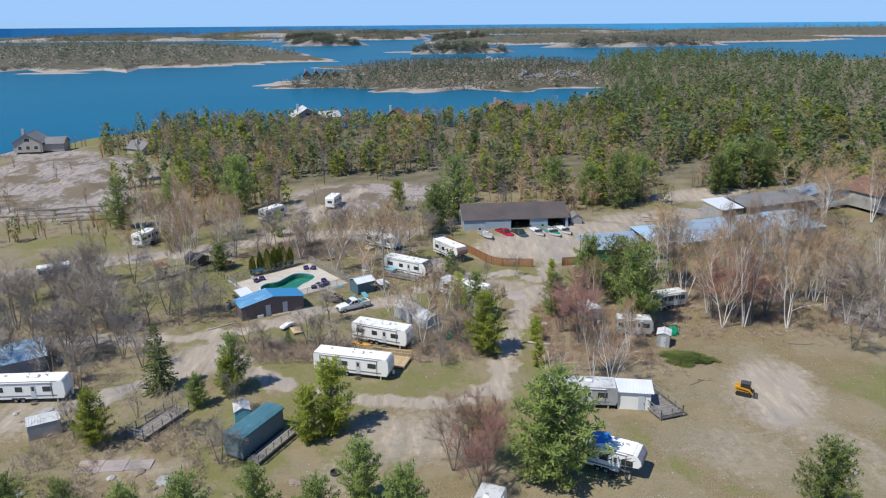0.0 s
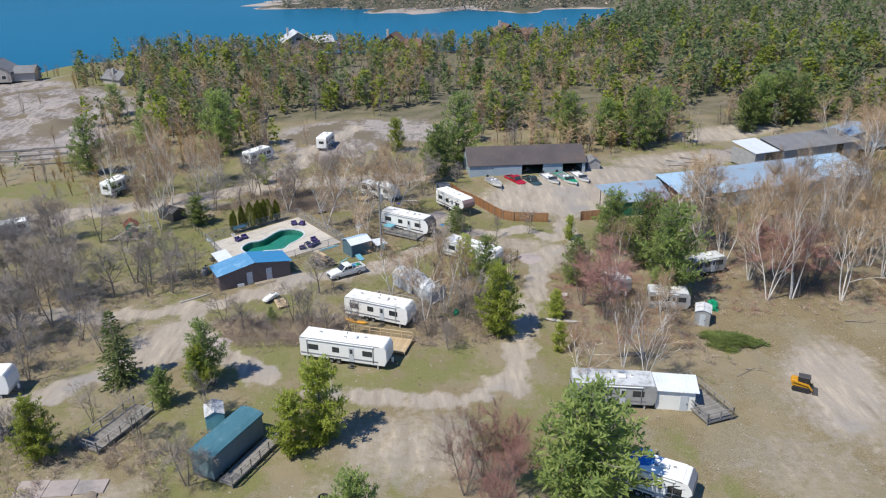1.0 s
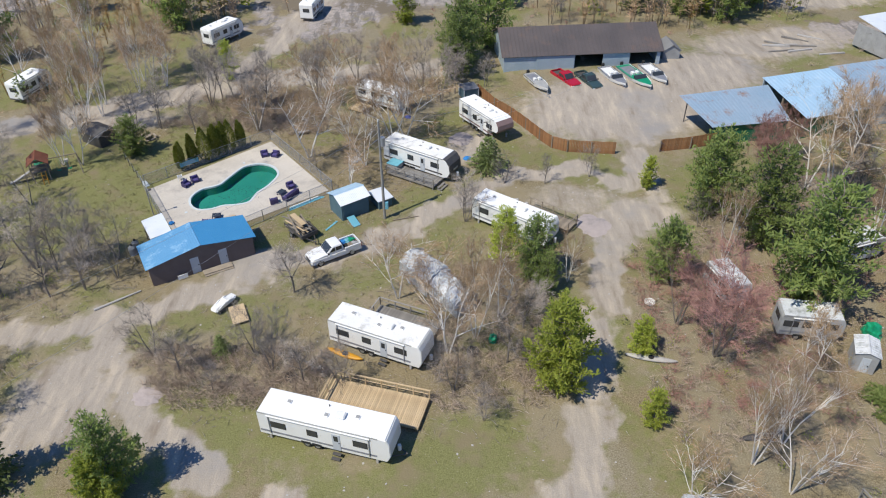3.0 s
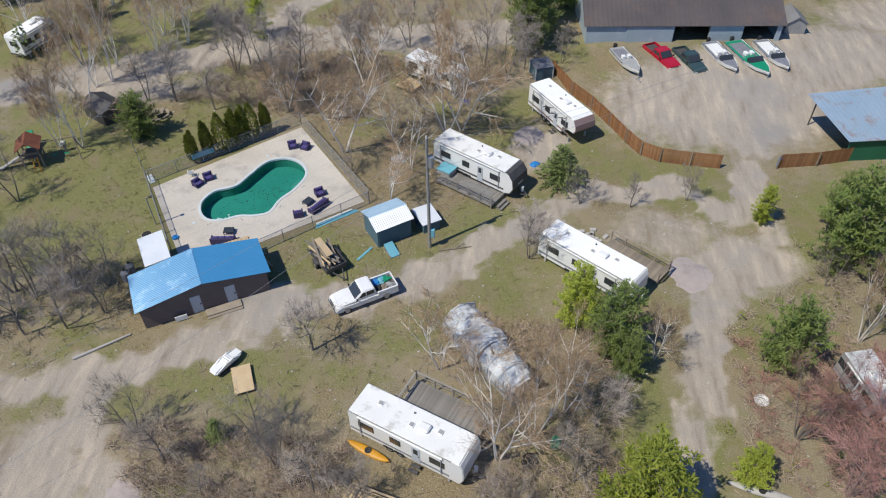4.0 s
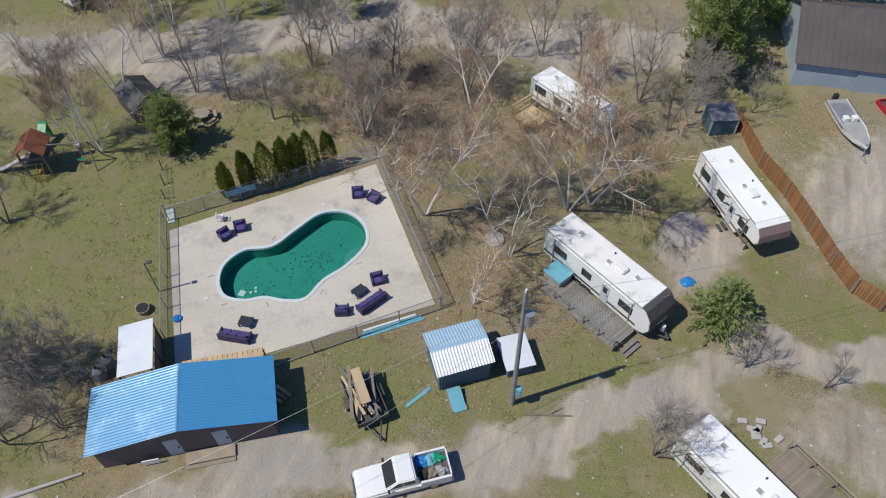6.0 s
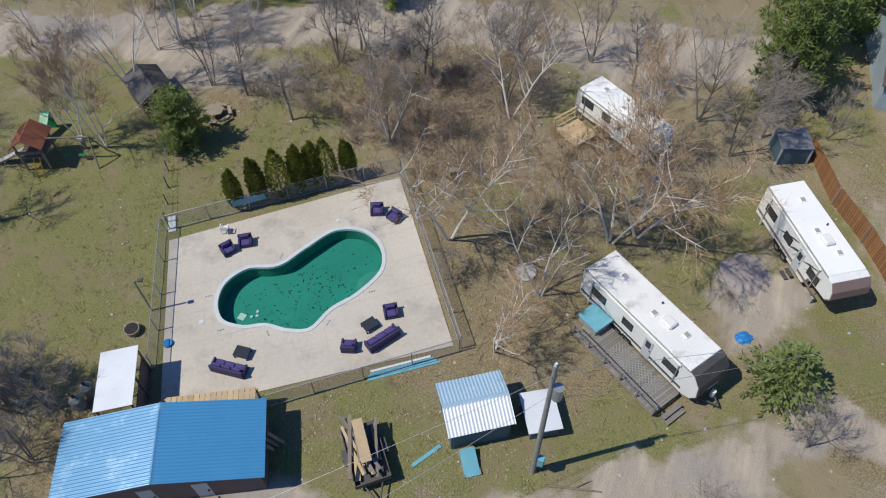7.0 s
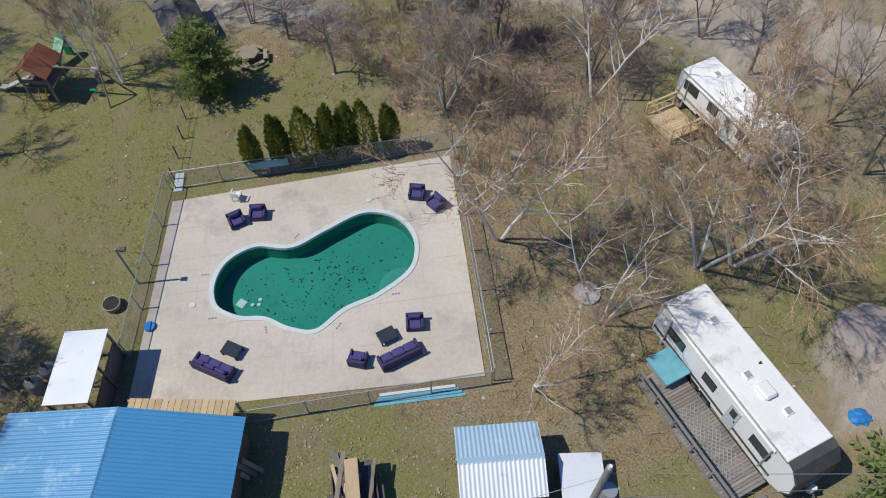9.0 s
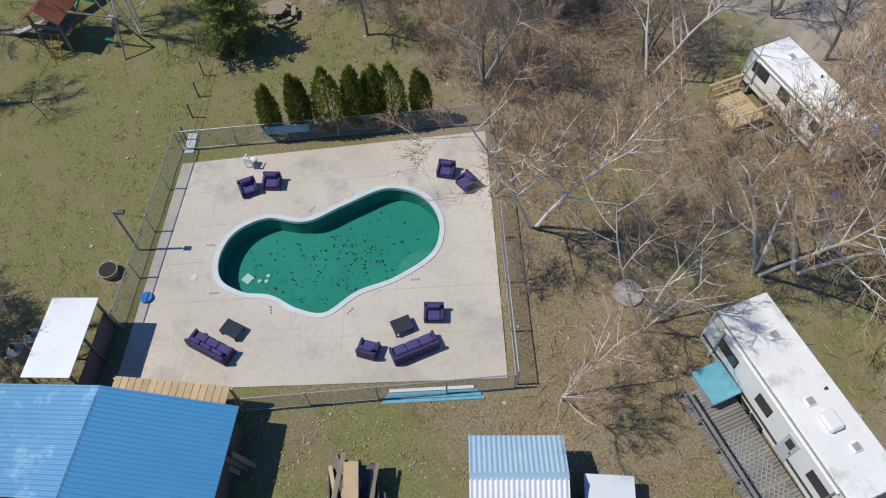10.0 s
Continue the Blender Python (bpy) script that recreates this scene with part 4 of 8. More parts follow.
part("porch_step", boxes((-0.4, 2.6, -3.2, -2.93, 0.0, 0.09), bev=0.02), M_WOOD, club)
part("sign", boxes((-2.9, -1.9, -2.4, -2.34, 0.12, 0.62)), M_WHITE, club, "white notice board leaning on the wall")
for i in range(16):
    part("porch_board", boxes((-0.2 + i * 0.32, 0.09 + i * 0.32, 2.34, 3.25, 2.06, 2.1)), M_NEWWOOD, club, "fresh plank of the poolside awning" if i == 0 else "")
part("porch_beam", boxes((-0.3, 5.0, 3.1, 3.2, 1.92, 2.055)), M_NEWWOOD, club, "fresh timber beam")
for k in (-0.2, 2.4, 4.9):
    part("porch_post", boxes((k - 0.05, k + 0.05, 3.1, 3.2, 0.0, 1.92)), M_NEWWOOD, club)

# pool equipment lean-to with white sheet roof
lean = thing("equipment_shelter", -34.7, 115.45, 0, -57, "open pool equipment shelter with flat white sheet roof", "shelter")
part("roof", slab(bmesh.new(), (-1.95, -1.1, 2.5), (1.95, -1.1, 2.5), (1.95, 1.15, 2.7), (-1.95, 1.15, 2.7), 0.06), M_TINROOF, lean)
for px in (-1.8, 0, 1.8):
    for py in (-1.0, 1.0):
        part("post", boxes((px - 0.05, px + 0.05, py - 0.05, py + 0.05, -0.1, 2.47)), M_WOOD, lean)
part("back_wall", boxes((-1.9, 1.9, 0.9, 0.96, 0.0, 1.5)), M_CLUBWALL, lean)
for px, py, s in ((-3.0, 0.4, 1), (-2.9, 1.3, 1)):
    f = thing("filter_tank", -34.7 - 1.6 + px * 0.3, 115.45 - 2.0 + py, 0, 0, "round grey pool filter tank outdoors", "filter tank", "pool filter tanks")
    bm = rods(((0, 0, 0), (0, 0, 0.9), 0.38), n=16)
    rod(bm, (0, 0, 0.9), (0, 0, 1.15), 0.38, 0.15, n=16)
    part("tank", bm, M_GREYWALL, f, smooth=False)
    part("valve", rods(((0, 0, 1.15), (0, 0, 1.35), 0.1), ((0, 0, 1.25), (0.4, 0, 1.25), 0.04)), M_BLACK, f)

# garden shed with two-tone metal roof, ramp and cabinet
shed = gable_house("garden_shed", -15.05, 122.2, -54, 2.9, 3.35, 2.2, 2.75, M_SHEDWALL, M_PALEROOF, "teal-grey garden shed with pale metal roof", "shed", 0.25, ribs="wave", skew=0.08, roof2=M_TINROOF)
shed2 = thing("wooden_ramp", -14.3, 119.6, 0, 36, "turquoise board ramp leaning at the shed door", "ramp")
part("board", slab(bmesh.new(), (-0.45, -0.75, 0.08), (0.45, -0.75, 0.08), (0.45, 0.75, 0.55), (-0.45, 0.75, 0.55), 0.06), M_TURQ, shed2)
part("rail", boxes((-0.5, -0.42, -0.75, 0.75, 0.0, 0.14)), M_WOOD, shed2)
part("rail", boxes((0.42, 0.5, -0.75, 0.75, 0.0, 0.14)), M_WOOD, shed2)
cab = thing("utility_box", -11.55, 123.65, 0, 33, "small dark utility box with white lid", "utility box")
part("body", boxes((-0.85, 0.85, -1.1, 1.1, 0, 1.15), bev=0.03), M_SHEDWALL, cab)
part("lid", slab(bmesh.new(), (-1.0, -1.25, 1.2), (1.0, -1.25, 1.2), (1.0, 1.25, 1.34), (-1.0, 1.25, 1.34), 0.07), M_TINROOF, cab, "white sheet lid")

# boat barn
barn = thing("boat_barn", 16.6, 159.6, 0.3, 5.5, "blue-grey metal boat barn with dark brown roof", "barn")
BW, BD, BE, BP = 24.2, 10.5, 3.1, 5.6
for sx in (-1, 1):
    part("gable_wall", prism([(-0.0, -0.3), (BD, -0.3), (BD, BE), (BD / 2, BP), (0, BE)], sx * BW / 2 - 0.1, sx * BW / 2 + 0.1, "X"), M_BARNWALL, barn)
part("back_wall", boxes((-BW / 2 + 0.1, BW / 2 - 0.1, BD - 0.2, BD, -0.3, BE)), M_BARNWALL, barn)
for a, b in ((-12.0, -1.2), (3.2, 7.4), (11.6, 12.0)):
    part("front_wall", boxes((a, b, 0, 0.2, -0.3, BE)), M_BARNWALL, barn)
part("header", boxes((-1.2, 3.2, 0.0, 0.2, 2.85, BE)), M_BARNWALL, barn)
part("header", boxes((7.4, 11.6, 0.0, 0.2, 2.85, BE)), M_GREENWALL, barn, "green fascia over the bay")
part("sliding_door", boxes((-7.2, -1.3, -0.12, -0.02, 0.05, 2.9)), M_BARNWALL, barn, "blue-grey sliding door")
part("door_track", boxes((-11.8, 3.0, -0.16, -0.03, 2.92, 3.02)), M_DARKSTEEL, barn)
part("floor", boxes((-12, 12, 0.1, BD - 0.2, -0.1, 0.02)), M_STONE, barn)
metal_roof(barn, (-BW / 2 - 0.5, -0.3, BE - 0.06), (BW / 2 + 0.5, -0.3, BE - 0.06), (BW / 2 + 0.5, BD / 2, BP + 0.08), (-BW / 2 - 0.5, BD / 2, BP + 0.08), M_BARNROOF, 0.6)
metal_roof(barn, (-BW / 2 - 0.5, BD + 0.7, BE - 0.25), (BW / 2 + 0.5, BD + 0.7, BE - 0.25), (BW / 2 + 0.5, BD / 2, BP + 0.08), (-BW / 2 - 0.5, BD / 2, BP + 0.08), M_BARNROOF, 0.6)
gable_house("lean_shed", 30.9, 164.5, 5, 2.6, 3.5, 2.3, 3.1, M_GREYWALL, M_SHINGLE_G, "small grey shed beside the boat barn", "shed", 0.2, ribs=False, z=0.3)

# long open boat sheds with blue and rusting metal roofs
bs = thing("boat_shelter", 35.0, 141.6, 0, 10, "open boat shelter with rusting pale blue roof", "shelter", "metal-roofed boat shelters")
metal_roof(bs, (-5.6, -3.6, 2.7), (5.2, -3.6, 2.7), (6.2, 4.6, 3.9), (-7.2, 3.6, 3.9), M_RUSTROOF, 0.45)
part("wall", boxes((-5.2, 5.0, -3.3, -3.18, -0.1, 2.6)), M_GREENWALL, bs, "green metal side wall")
part("wall", boxes((5.0, 5.12, -3.3, 4.2, -0.1, 2.8)), M_GREENWALL, bs, "green metal side wall")
for px in (-5.9, -2.5, 1.5):
    part("post", rods(((px, 3.4, 0), (px, 3.4, 3.8), 0.08)), M_DARKSTEEL, bs)
for i, (x, y) in enumerate(((46.5, 145.5), (57, 149), (67.5, 152.5), (78, 156))):
    ls = thing("long_boat_shed", x, y, 0, 17, "section of long boat shed with dull blue metal roof", "shed", "metal-roofed boat shelters")
    metal_roof(ls, (-5.5, -5.2, 3.0), (5.5, -5.2, 3.0), (5.5, 4.8, 4.4 + 0.05 * i), (-5.5, 4.8, 4.4 + 0.05 * i), (M_PALEROOF, M_RUSTROOF, M_RUSTROOF, M_PALEROOF)[i], 0.6)
    part("wall", boxes((-5.4, 5.4, -4.9, -4.75, -0.2, 2.95)), M_GREENWALL if i == 0 else M_BARNWALL, ls)
    part("back_wall", boxes((-5.4, 5.4, 4.4, 4.55, -0.2, 4.2)), M_BARNWALL, ls)
    for px in (-5.3, 5.3):
        part("post", boxes((px - 0.1, px + 0.1, -0.1, 0.1, 0, 3.5)), M_WOOD, ls)
ds = thing("storage_shed", 79, 172.0, 0.6, 21, "long dark-roofed storage shed with open bays", "shed")
part("roof", slab(bmesh.new(), (-8.5, -3.6, 3.4), (14, -3.6, 3.4), (14, 4, 4.6), (-8.5, 4, 4.6), 0.15), M_SHINGLE_G, ds, "dark roof")
part("back_wall", boxes((-8.4, 13.9, 3.6, 3.75, -0.3, 4.4)), M_GREYWALL, ds)
part("front_wall", boxes((-8.4, 7, -3.3, -3.15, -0.3, 3.3)), M_GREYWALL, ds)
part("front_wall", boxes((9, 13.9, -3.3, -3.15, -0.3, 3.3)), M_GREYWALL, ds)
dw = thing("white_roofed_shed", 67.5, 168.5, 0.6, 21, "small shed with flat white roof and grey walls", "shed")
part("roof", slab(bmesh.new(), (-3.4, -3.6, 3.3), (3.2, -3.6, 3.3), (3.2, 4, 4.3), (-3.4, 4, 4.3), 0.12), M_TINROOF, dw)
for s in (-3.2, 3.05):
    part("side_wall", boxes((s, s + 0.15, -3.3, 3.7, -0.3, 3.2)), M_GREYWALL, dw)
part("front_wall", boxes((-3.05, -0.5, -3.3, -3.15, -0.3, 3.2)), M_GREYWALL, dw)
gable_house("brown_cottage", 112, 178, 20, 12, 14, 4, 6.5, M_GREYWALL, M_SHINGLE_B, "grey building with rust-brown roof among birches", "building", 0.5, ribs=False, z=1.0)
gable_house("metal_shed", 98, 182, 20, 16, 7, 3.4, 4.6, M_BARNWALL, M_RUSTROOF, "blue-grey metal shed behind bare birches", "shed", 0.3, z=1.0)

for i in range(9):
    st = random.Random(80 + i)
    o = thing("scrap_timber", 58 + st.uniform(-9, 3), 171 + st.uniform(-4, 4), 0, 0, "weathered grey timber lying on bare soil", "timber", "timbers by the storage shed")
    o.matrix_basis = pose(o.location.x, o.location.y, ground_z(o.location.x, o.location.y), 0, 0, st.uniform(-40, 20))
    part("beam", boxes((-2.2, 2.2, -0.15, 0.15, 0.0, 0.22)), M_GREYWOOD if i % 2 else M_STONE, o)

# west-side structures
tl = thing("covered_trailer", -22.1, 72.7, 0, 65, "teal-tarped box trailer with a narrow side deck", "trailer")
part("body", boxes((-3.7, 3.7, -1.3, 1.3, 0.35, 2.95), bev=0.05), M_TEALSIDE, tl)
bm = prism([(-1.4, 2.7), (-1.42, 2.95), (-0.9, 3.12), (0, 3.2), (0.9, 3.12), (1.42, 2.95), (1.4, 2.7)], -3.8, 3.8, "X")
part("tarp", bm, M_TEAL, tl, "wrinkled teal tarp")
for px in (-2.6, -1.6):
    for sy in (-1.1, 1.1):
        wheel(tl, px, sy, 0.36)
part("skirt", boxes((-3.6, 3.6, -1.2, 1.2, 0.0, 0.34)), M_DARKSTEEL, tl)


def timber_deck(x, y, rz, L, W, h, label, wood=None, rails=(1, 1, 1, 0), z=0.0):
    """A raised plank deck with railings on chosen sides (-y, +y, -x, +x)."""
    wood = wood or M_GREYWOOD
    o = thing("timber_deck", x, y, z, rz, label, "deck", "timber decks")
    n = max(3, round(L / 0.16))
    bm = boxes((-0.07, 0.07, -W / 2, W / 2, h - 0.04, h))
    first = part("plank", bm, wood, o)
    first.location.x = -L / 2 + 0.5 * L / n
    for i in range(1, n):
        p = new("plank", first.data)
        p.parent = o
        p.location = (-L / 2 + (i + 0.5) * L / n, 0, 0.006 * (i % 3 == 0))
    part("frame", boxes((-L / 2, L / 2, -W / 2, -W / 2 + 0.05, h - 0.22, h - 0.045), (-L / 2, L / 2, W / 2 - 0.05, W / 2, h - 0.22, h - 0.045), (-L / 2, -L / 2 + 0.05, -W / 2 + 0.05, W / 2 - 0.05, h - 0.22, h - 0.045), (L / 2 - 0.05, L / 2, -W / 2 + 0.05, W / 2 - 0.05, h - 0.22, h - 0.045)), wood, o)
    for sx in (-L / 2 + 0.1, 0, L / 2 - 0.1):
        for sy in (-W / 2 + 0.1, W / 2 - 0.1):
            part("leg", boxes((sx - 0.05, sx + 0.05, sy - 0.05, sy + 0.05, -0.05, h - 0.045)), wood, o)
    sides = (((-L / 2, -W / 2), (L / 2, -W / 2)), ((-L / 2, W / 2), (L / 2, W / 2)), ((-L / 2, -W / 2), (-L / 2, W / 2)), ((L / 2, -W / 2), (L / 2, W / 2)))
    for on, (a, b) in zip(rails, sides):
        if not on:
            continue
        a, b = Vector((*a, 0)), Vector((*b, 0))
        k = max(1, round((b - a).length / 1.5))
        for i in range(k + 1):
            p = a.lerp(b, i / k)
            part("post", boxes((p.x - 0.045, p.x + 0.045, p.y - 0.045, p.y + 0.045, h + 0.008, h + 0.95)), wood, o)
        for zz, w in ((0.95, 0.07), (0.5, 0.03)):
            part("rail", boxes((min(a.x, b.x) - w, max(a.x, b.x) + w, min(a.y, b.y) - w, max(a.y, b.y) + w, h + zz, h + zz + 0.04)), wood, o)
    return o


timber_deck(-7.9, 129.0, -31, 6.8, 2.2, 0.55, "grey weathered deck beside the white trailer", rails=(1, 0, 0, 0))
lat = thing("lattice_panel", -7.3, 128.6, 0.57, -31, "white wooden lattice panel lying on the deck", "lattice")
for i in range(15):
    for s in (-1, 1):
        c = -1.9 + i * 0.27
        x0, x1 = max(-1.9, c - 0.9), min(1.9, c + 0.9)
        if x1 - x0 > 0.2:
            y0, y1 = s * (x0 - c) * 0.9, s * (x1 - c) * 0.9
            part("slat", rods(((x0, y0, 0.02 + 0.012 * s), (x1, y1, 0.02 + 0.012 * s), 0.02), n=4), M_GREYWALL, lat)
timber_deck(-19.9, 71.4, 65, 6.8, 1.6, 0.5, "narrow grey deck along the teal trailer", rails=(1, 0, 0, 0))
timber_deck(-34.9, 76.8, 67, 7.5, 2.6, 0.5, "bare grey deck with weathered railings, nothing on it", rails=(1, 1, 1, 0))
timber_deck(-9.5, 93.4, -15, 8.5, 3.2, 0.5, "tan timber deck behind the long white trailer", M_NEWWOOD, rails=(0, 1, 1, 0))
timber_deck(-7.6, 103.0, -23, 6.5, 2.6, 0.5, "grey deck with low railing behind the old trailer", rails=(0, 1, 1, 0))
timber_deck(7.6, 120.3, -36, 6.0, 2.0, 0.4, "pale timber deck frame beside the plain trailer", M_WOOD, rails=(0, 1, 0, 1))
timber_deck(-16.6, 147.6, -31, 2.6, 2.2, 0.5, "small fresh timber deck by the tan trailer", M_NEWWOOD, rails=(0, 0, 1, 1))
timber_deck(26.3, 80.8, -70, 7.5, 3.2, 0.5, "weathered deck with plank sides and stored goods", rails=(1, 1, 0, 1))

# park home with add-on rooms by the clearing
ph = trailer(17.2, 81.4, -6, 9.0, 3.0, 3.0, "old park home with metal sheet roof by the clearing", "flat", roof=M_OLDROOF, wall=M_GREYWALL)
ad = thing("add_on_room", 23.75, 81.4, 0, -8, "white add-on room with low pitched sheet roof", "shed")
part("walls", boxes((-2.0, 2.0, -1.9, 0.35, 0.0, 2.5)), M_WHITE, ad)
metal_roof(ad, (-2.3, -2.2, 2.5), (2.3, -2.2, 2.5), (2.3, 0.6, 3.0), (-2.3, 0.6, 3.0), M_TINROOF, 0.4)
door_on(ad, 0.9, -1.9, 0.8, 1.95)
gs = gable_house("grey_shed", -47.9, 75.2, -60, 2.4, 3.4, 1.9, 2.4, M_GREYWALL, M_OLDROOF, "small grey barn-shaped garden shed", "shed", 0.1)
door_on(gs, 0, -1.7, 1.0, 1.7)
gable_house("blue_roofed_cottage", -61.5, 92.3, -55, 7.0, 7.5, 2.4, 3.6, M_GREYWALL, M_PALEROOF, "grey cottage with pale blue metal roof", "cottage", 0.4)
oh = gable_house("outhouse", 32.8, 98.6, -20, 1.8, 2.2, 2.0, 2.3, M_GREYWALL, M_OLDROOF, "narrow grey outhouse with sheet roof", "outhouse", 0.15)
door_on(oh, 0, -1.1, 0.7, 1.7)
gable_house("small_shed", -25.0, 77.8, 20, 1.8, 2.2, 1.8, 2.2, M_TURQ, M_OLDROOF, "pale turquoise small shed under bare twigs", "shed", 0.1)
gable_house("dark_shed", -50.5, 138.6, 60, 2.8, 3.8, 1.6, 2.25, M_DARKSTEEL, M_DARKSTEEL, "dark grey rounded storage shed on the lawn", "shed", 0.15, ribs=False)


# ---- swimming pool and its deck


def closed_curve(pts, per=8):
    """A smooth closed line through the points."""
    out, n = [], len(pts)
    P = [Vector(p) for p in pts]
    for i in range(n):
        a, b, c, d = P[i - 1], P[i], P[(i + 1) % n], P[(i + 2) % n]
        for k in range(per):
            t = k / per
            out.append(0.5 * (2 * b + (c - a) * t + (2 * a - 5 * b + 4 * c - d) * t * t + (3 * b - a - 3 * c + d) * t ** 3))
    return out


POOL = closed_curve([(-34.0, 123.2), (-34.4, 124.9), (-33.6, 126.6), (-31.8, 127.6), (-30.9, 129.5), (-29.7, 131.8), (-27.7, 132.6), (-25.8, 131.8), (-24.8, 129.9), (-25.4, 127.5), (-26.45, 125.7), (-27.0, 123.8), (-28.4, 123.1), (-29.9, 122.9), (-31.2, 122.2), (-32.8, 122.1)], 7)


def inset(curve, d):
    out = []
    for i, p in enumerate(curve):
        t = (curve[(i + 1) % len(curve)] - curve[i - 1]).normalized()
        out.append(p + Vector((t.y, -t.x)) * d)
    return out


def inside(p, curve):
    c, j = False, len(curve) - 1
    for i in range(len(curve)):
        a, b = curve[i], curve[j]
        if (a.y > p[1]) != (b.y > p[1]) and p[0] < (b.x - a.x) * (p[1] - a.y) / (b.y - a.y) + a.x:
            c = not c
        j = i
    return c


def loop_wall(outer, inner, z0, z1):
    """A closed ring between two outlines, z0 to z1."""
    bm = bmesh.new()
    rings = [[bm.verts.new((p.x, p.y, z)) for p in line] for line, z in ((outer, z1), (inner, z1), (inner, z0), (outer, z0))]
    n = len(outer)
    for k in range(4):
        a, b = rings[k], rings[(k + 1) % 4]
        for i in range(n):
            j = (i + 1) % n
            bm.faces.new((a[i], a[j], b[j], b[i]))
    return bm


COPE_IN = inset(POOL, 0.24)
bm = bmesh.new()
ring = [bm.verts.new((p.x, p.y, 0.06)) for p in POOL]
rim = [bm.verts.new((*p, 0.06)) for p in DECK]
es = [bm.edges.new((r[i], r[(i + 1) % len(r)])) for r in (ring, rim) for i in range(len(r))]
bmesh.ops.triangle_fill(bm, use_beauty=True, edges=es)
ext = bmesh.ops.extrude_face_region(bm, geom=list(bm.faces))
bmesh.ops.translate(bm, vec=(0, 0, -0.3), verts=[v for v in ext["geom"] if isinstance(v, bmesh.types.BMVert)])
deck = tagged(part("pool_deck", bm, M_CONC, None), "pale concrete pool deck with worn stains and joints", "pool deck", kind="structure")
dA, dB, dC, dD = (Vector(p) for p in DECK)
M_JOINT = mat("joint_sealant", (0.42, 0.38, 0.33), (0.56, 0.505, 0.43), 0.8, 0.9, coords="World")
for k in range(1, 12):
    across = k <= 6
    f = k / 7 if across else (k - 6) / 6
    a, b = (dA.lerp(dB, f), dD.lerp(dC, f)) if across else (dA.lerp(dD, f), dB.lerp(dC, f))
    runs, on = [], None
    for i in range(121):
        p = a.lerp(b, i / 120)
        if not inside(p, POOL):
            on = on or p
            last = p
        elif on:
            runs.append((on, last))
            on = None
    if on:
        runs.append((on, b))
    for p, q in runs:
        d = (q - p).normalized() * 0.022
        w = Vector((-d.y, d.x))
        up = 0.064 if across else 0.069
        bm = slab(bmesh.new(), (*(p + w), up), (*(p - w), up), (*(q - w), up), (*(q + w), up), 0.003)
        part("joint", bm, M_JOINT, deck)

pool = thing("swimming_pool", 0, 0, 0, 0, "kidney-shaped swimming pool with murky green water", "swimming pool")
part("coping", loop_wall(inset(POOL, -0.02), COPE_IN, -0.1, 0.10), M_COPING, pool, "rounded white coping")
part("wall", loop_wall(inset(POOL, 0.05), inset(POOL, 0.2), -1.2, -0.1), M_POOL, pool)
bm = bmesh.new()
bm.faces.new([bm.verts.new((p.x, p.y, -1.05)) for p in inset(POOL, 0.15)])
part("floor", bm, M_POOL, pool, "algae-green pool floor")
for i in range(3):
    c, r, z = Vector((-24.95, 128.9)), 1.35 - 0.3 * i, -0.75 + 0.2 * i
    arc = [c + Vector((math.cos(a), math.sin(a))) * r for a in np.linspace(radians(95), radians(265), 18)]
    arc = [p if inside(p, inset(POOL, 0.2)) else c + (p - c) * 0.55 for p in arc]
    bm = bmesh.new()
    top = [bm.verts.new((p.x, p.y, z)) for p in arc]
    low = [bm.verts.new((p.x, p.y, -1.05)) for p in arc]
    bm.faces.new(top)
    for k in range(len(arc)):
        bm.faces.new((top[k - 1], top[k], low[k], low[k - 1]))
    part("step", bm, M_POOLSTEP, pool, "curved entry step")
bm = bmesh.new()
bm.faces.new([bm.verts.new((p.x, p.y, -0.17)) for p in inset(POOL, 0.19)][::-1])
part("water_surface", bm, M_POOLWATER, pool, "clear green water surface", recalc=False)
dr = part("drain_cover", boxes((-32.55, -32.05, 123.2, 123.7, -1.05, -1.01), bev=0.01), M_COPING, pool, "pale square drain cover")
for k, (x, y) in enumerate(((-31.7, 123.7), (-31.4, 123.9), (-31.55, 124.2))):
    part("floor_fitting", rods(((x, y, -1.05), (x, y, -1.0), 0.11)), M_COPING, pool)
rs = random.Random(5)
V, F = [], []
while len(F) < 210:
    x, y = rs.gauss(-29.3, 2.6), rs.gauss(127.2, 2.4)
    if inside((x, y), inset(POOL, 0.8)):
        a, s = rs.uniform(0, 6.3), rs.uniform(0.03, 0.10)
        i = len(V)
        for k in range(4):
            V.append((x + s * math.cos(a + k * 1.57) * (1 if k % 2 else 0.5), y + s * math.sin(a + k * 1.57) * (1 if k % 2 else 0.5), -1.03 + 0.004 * (k % 2)))
        F.append((i, i + 1, i + 2, i + 3))
me = bpy.data.meshes.new("sunken_leaves")
me.from_pydata(V, [], F)
tagged(link_mesh("sunken_leaves", me, M_LEAFDEBRIS), "scattered dark leaves on the pool floor", "leaves", kind="stuff")
for i, f in enumerate((0.02, 0.21, 0.4, 0.55, 0.66, 0.8, 0.92)):
    p = inset(POOL, -0.45)[int(f * len(POOL))]
    mk = thing("depth_marking", p.x, p.y, 0.064, 40 + 50 * (i % 3), "dark painted depth marking beside the coping", "marking", "depth markings")
    for k in range(3):
        part("bar", boxes((-0.22 + 0.16 * k, -0.11 + 0.16 * k, -0.05, 0.05, 0.0, 0.004)), M_STRIPE, mk)
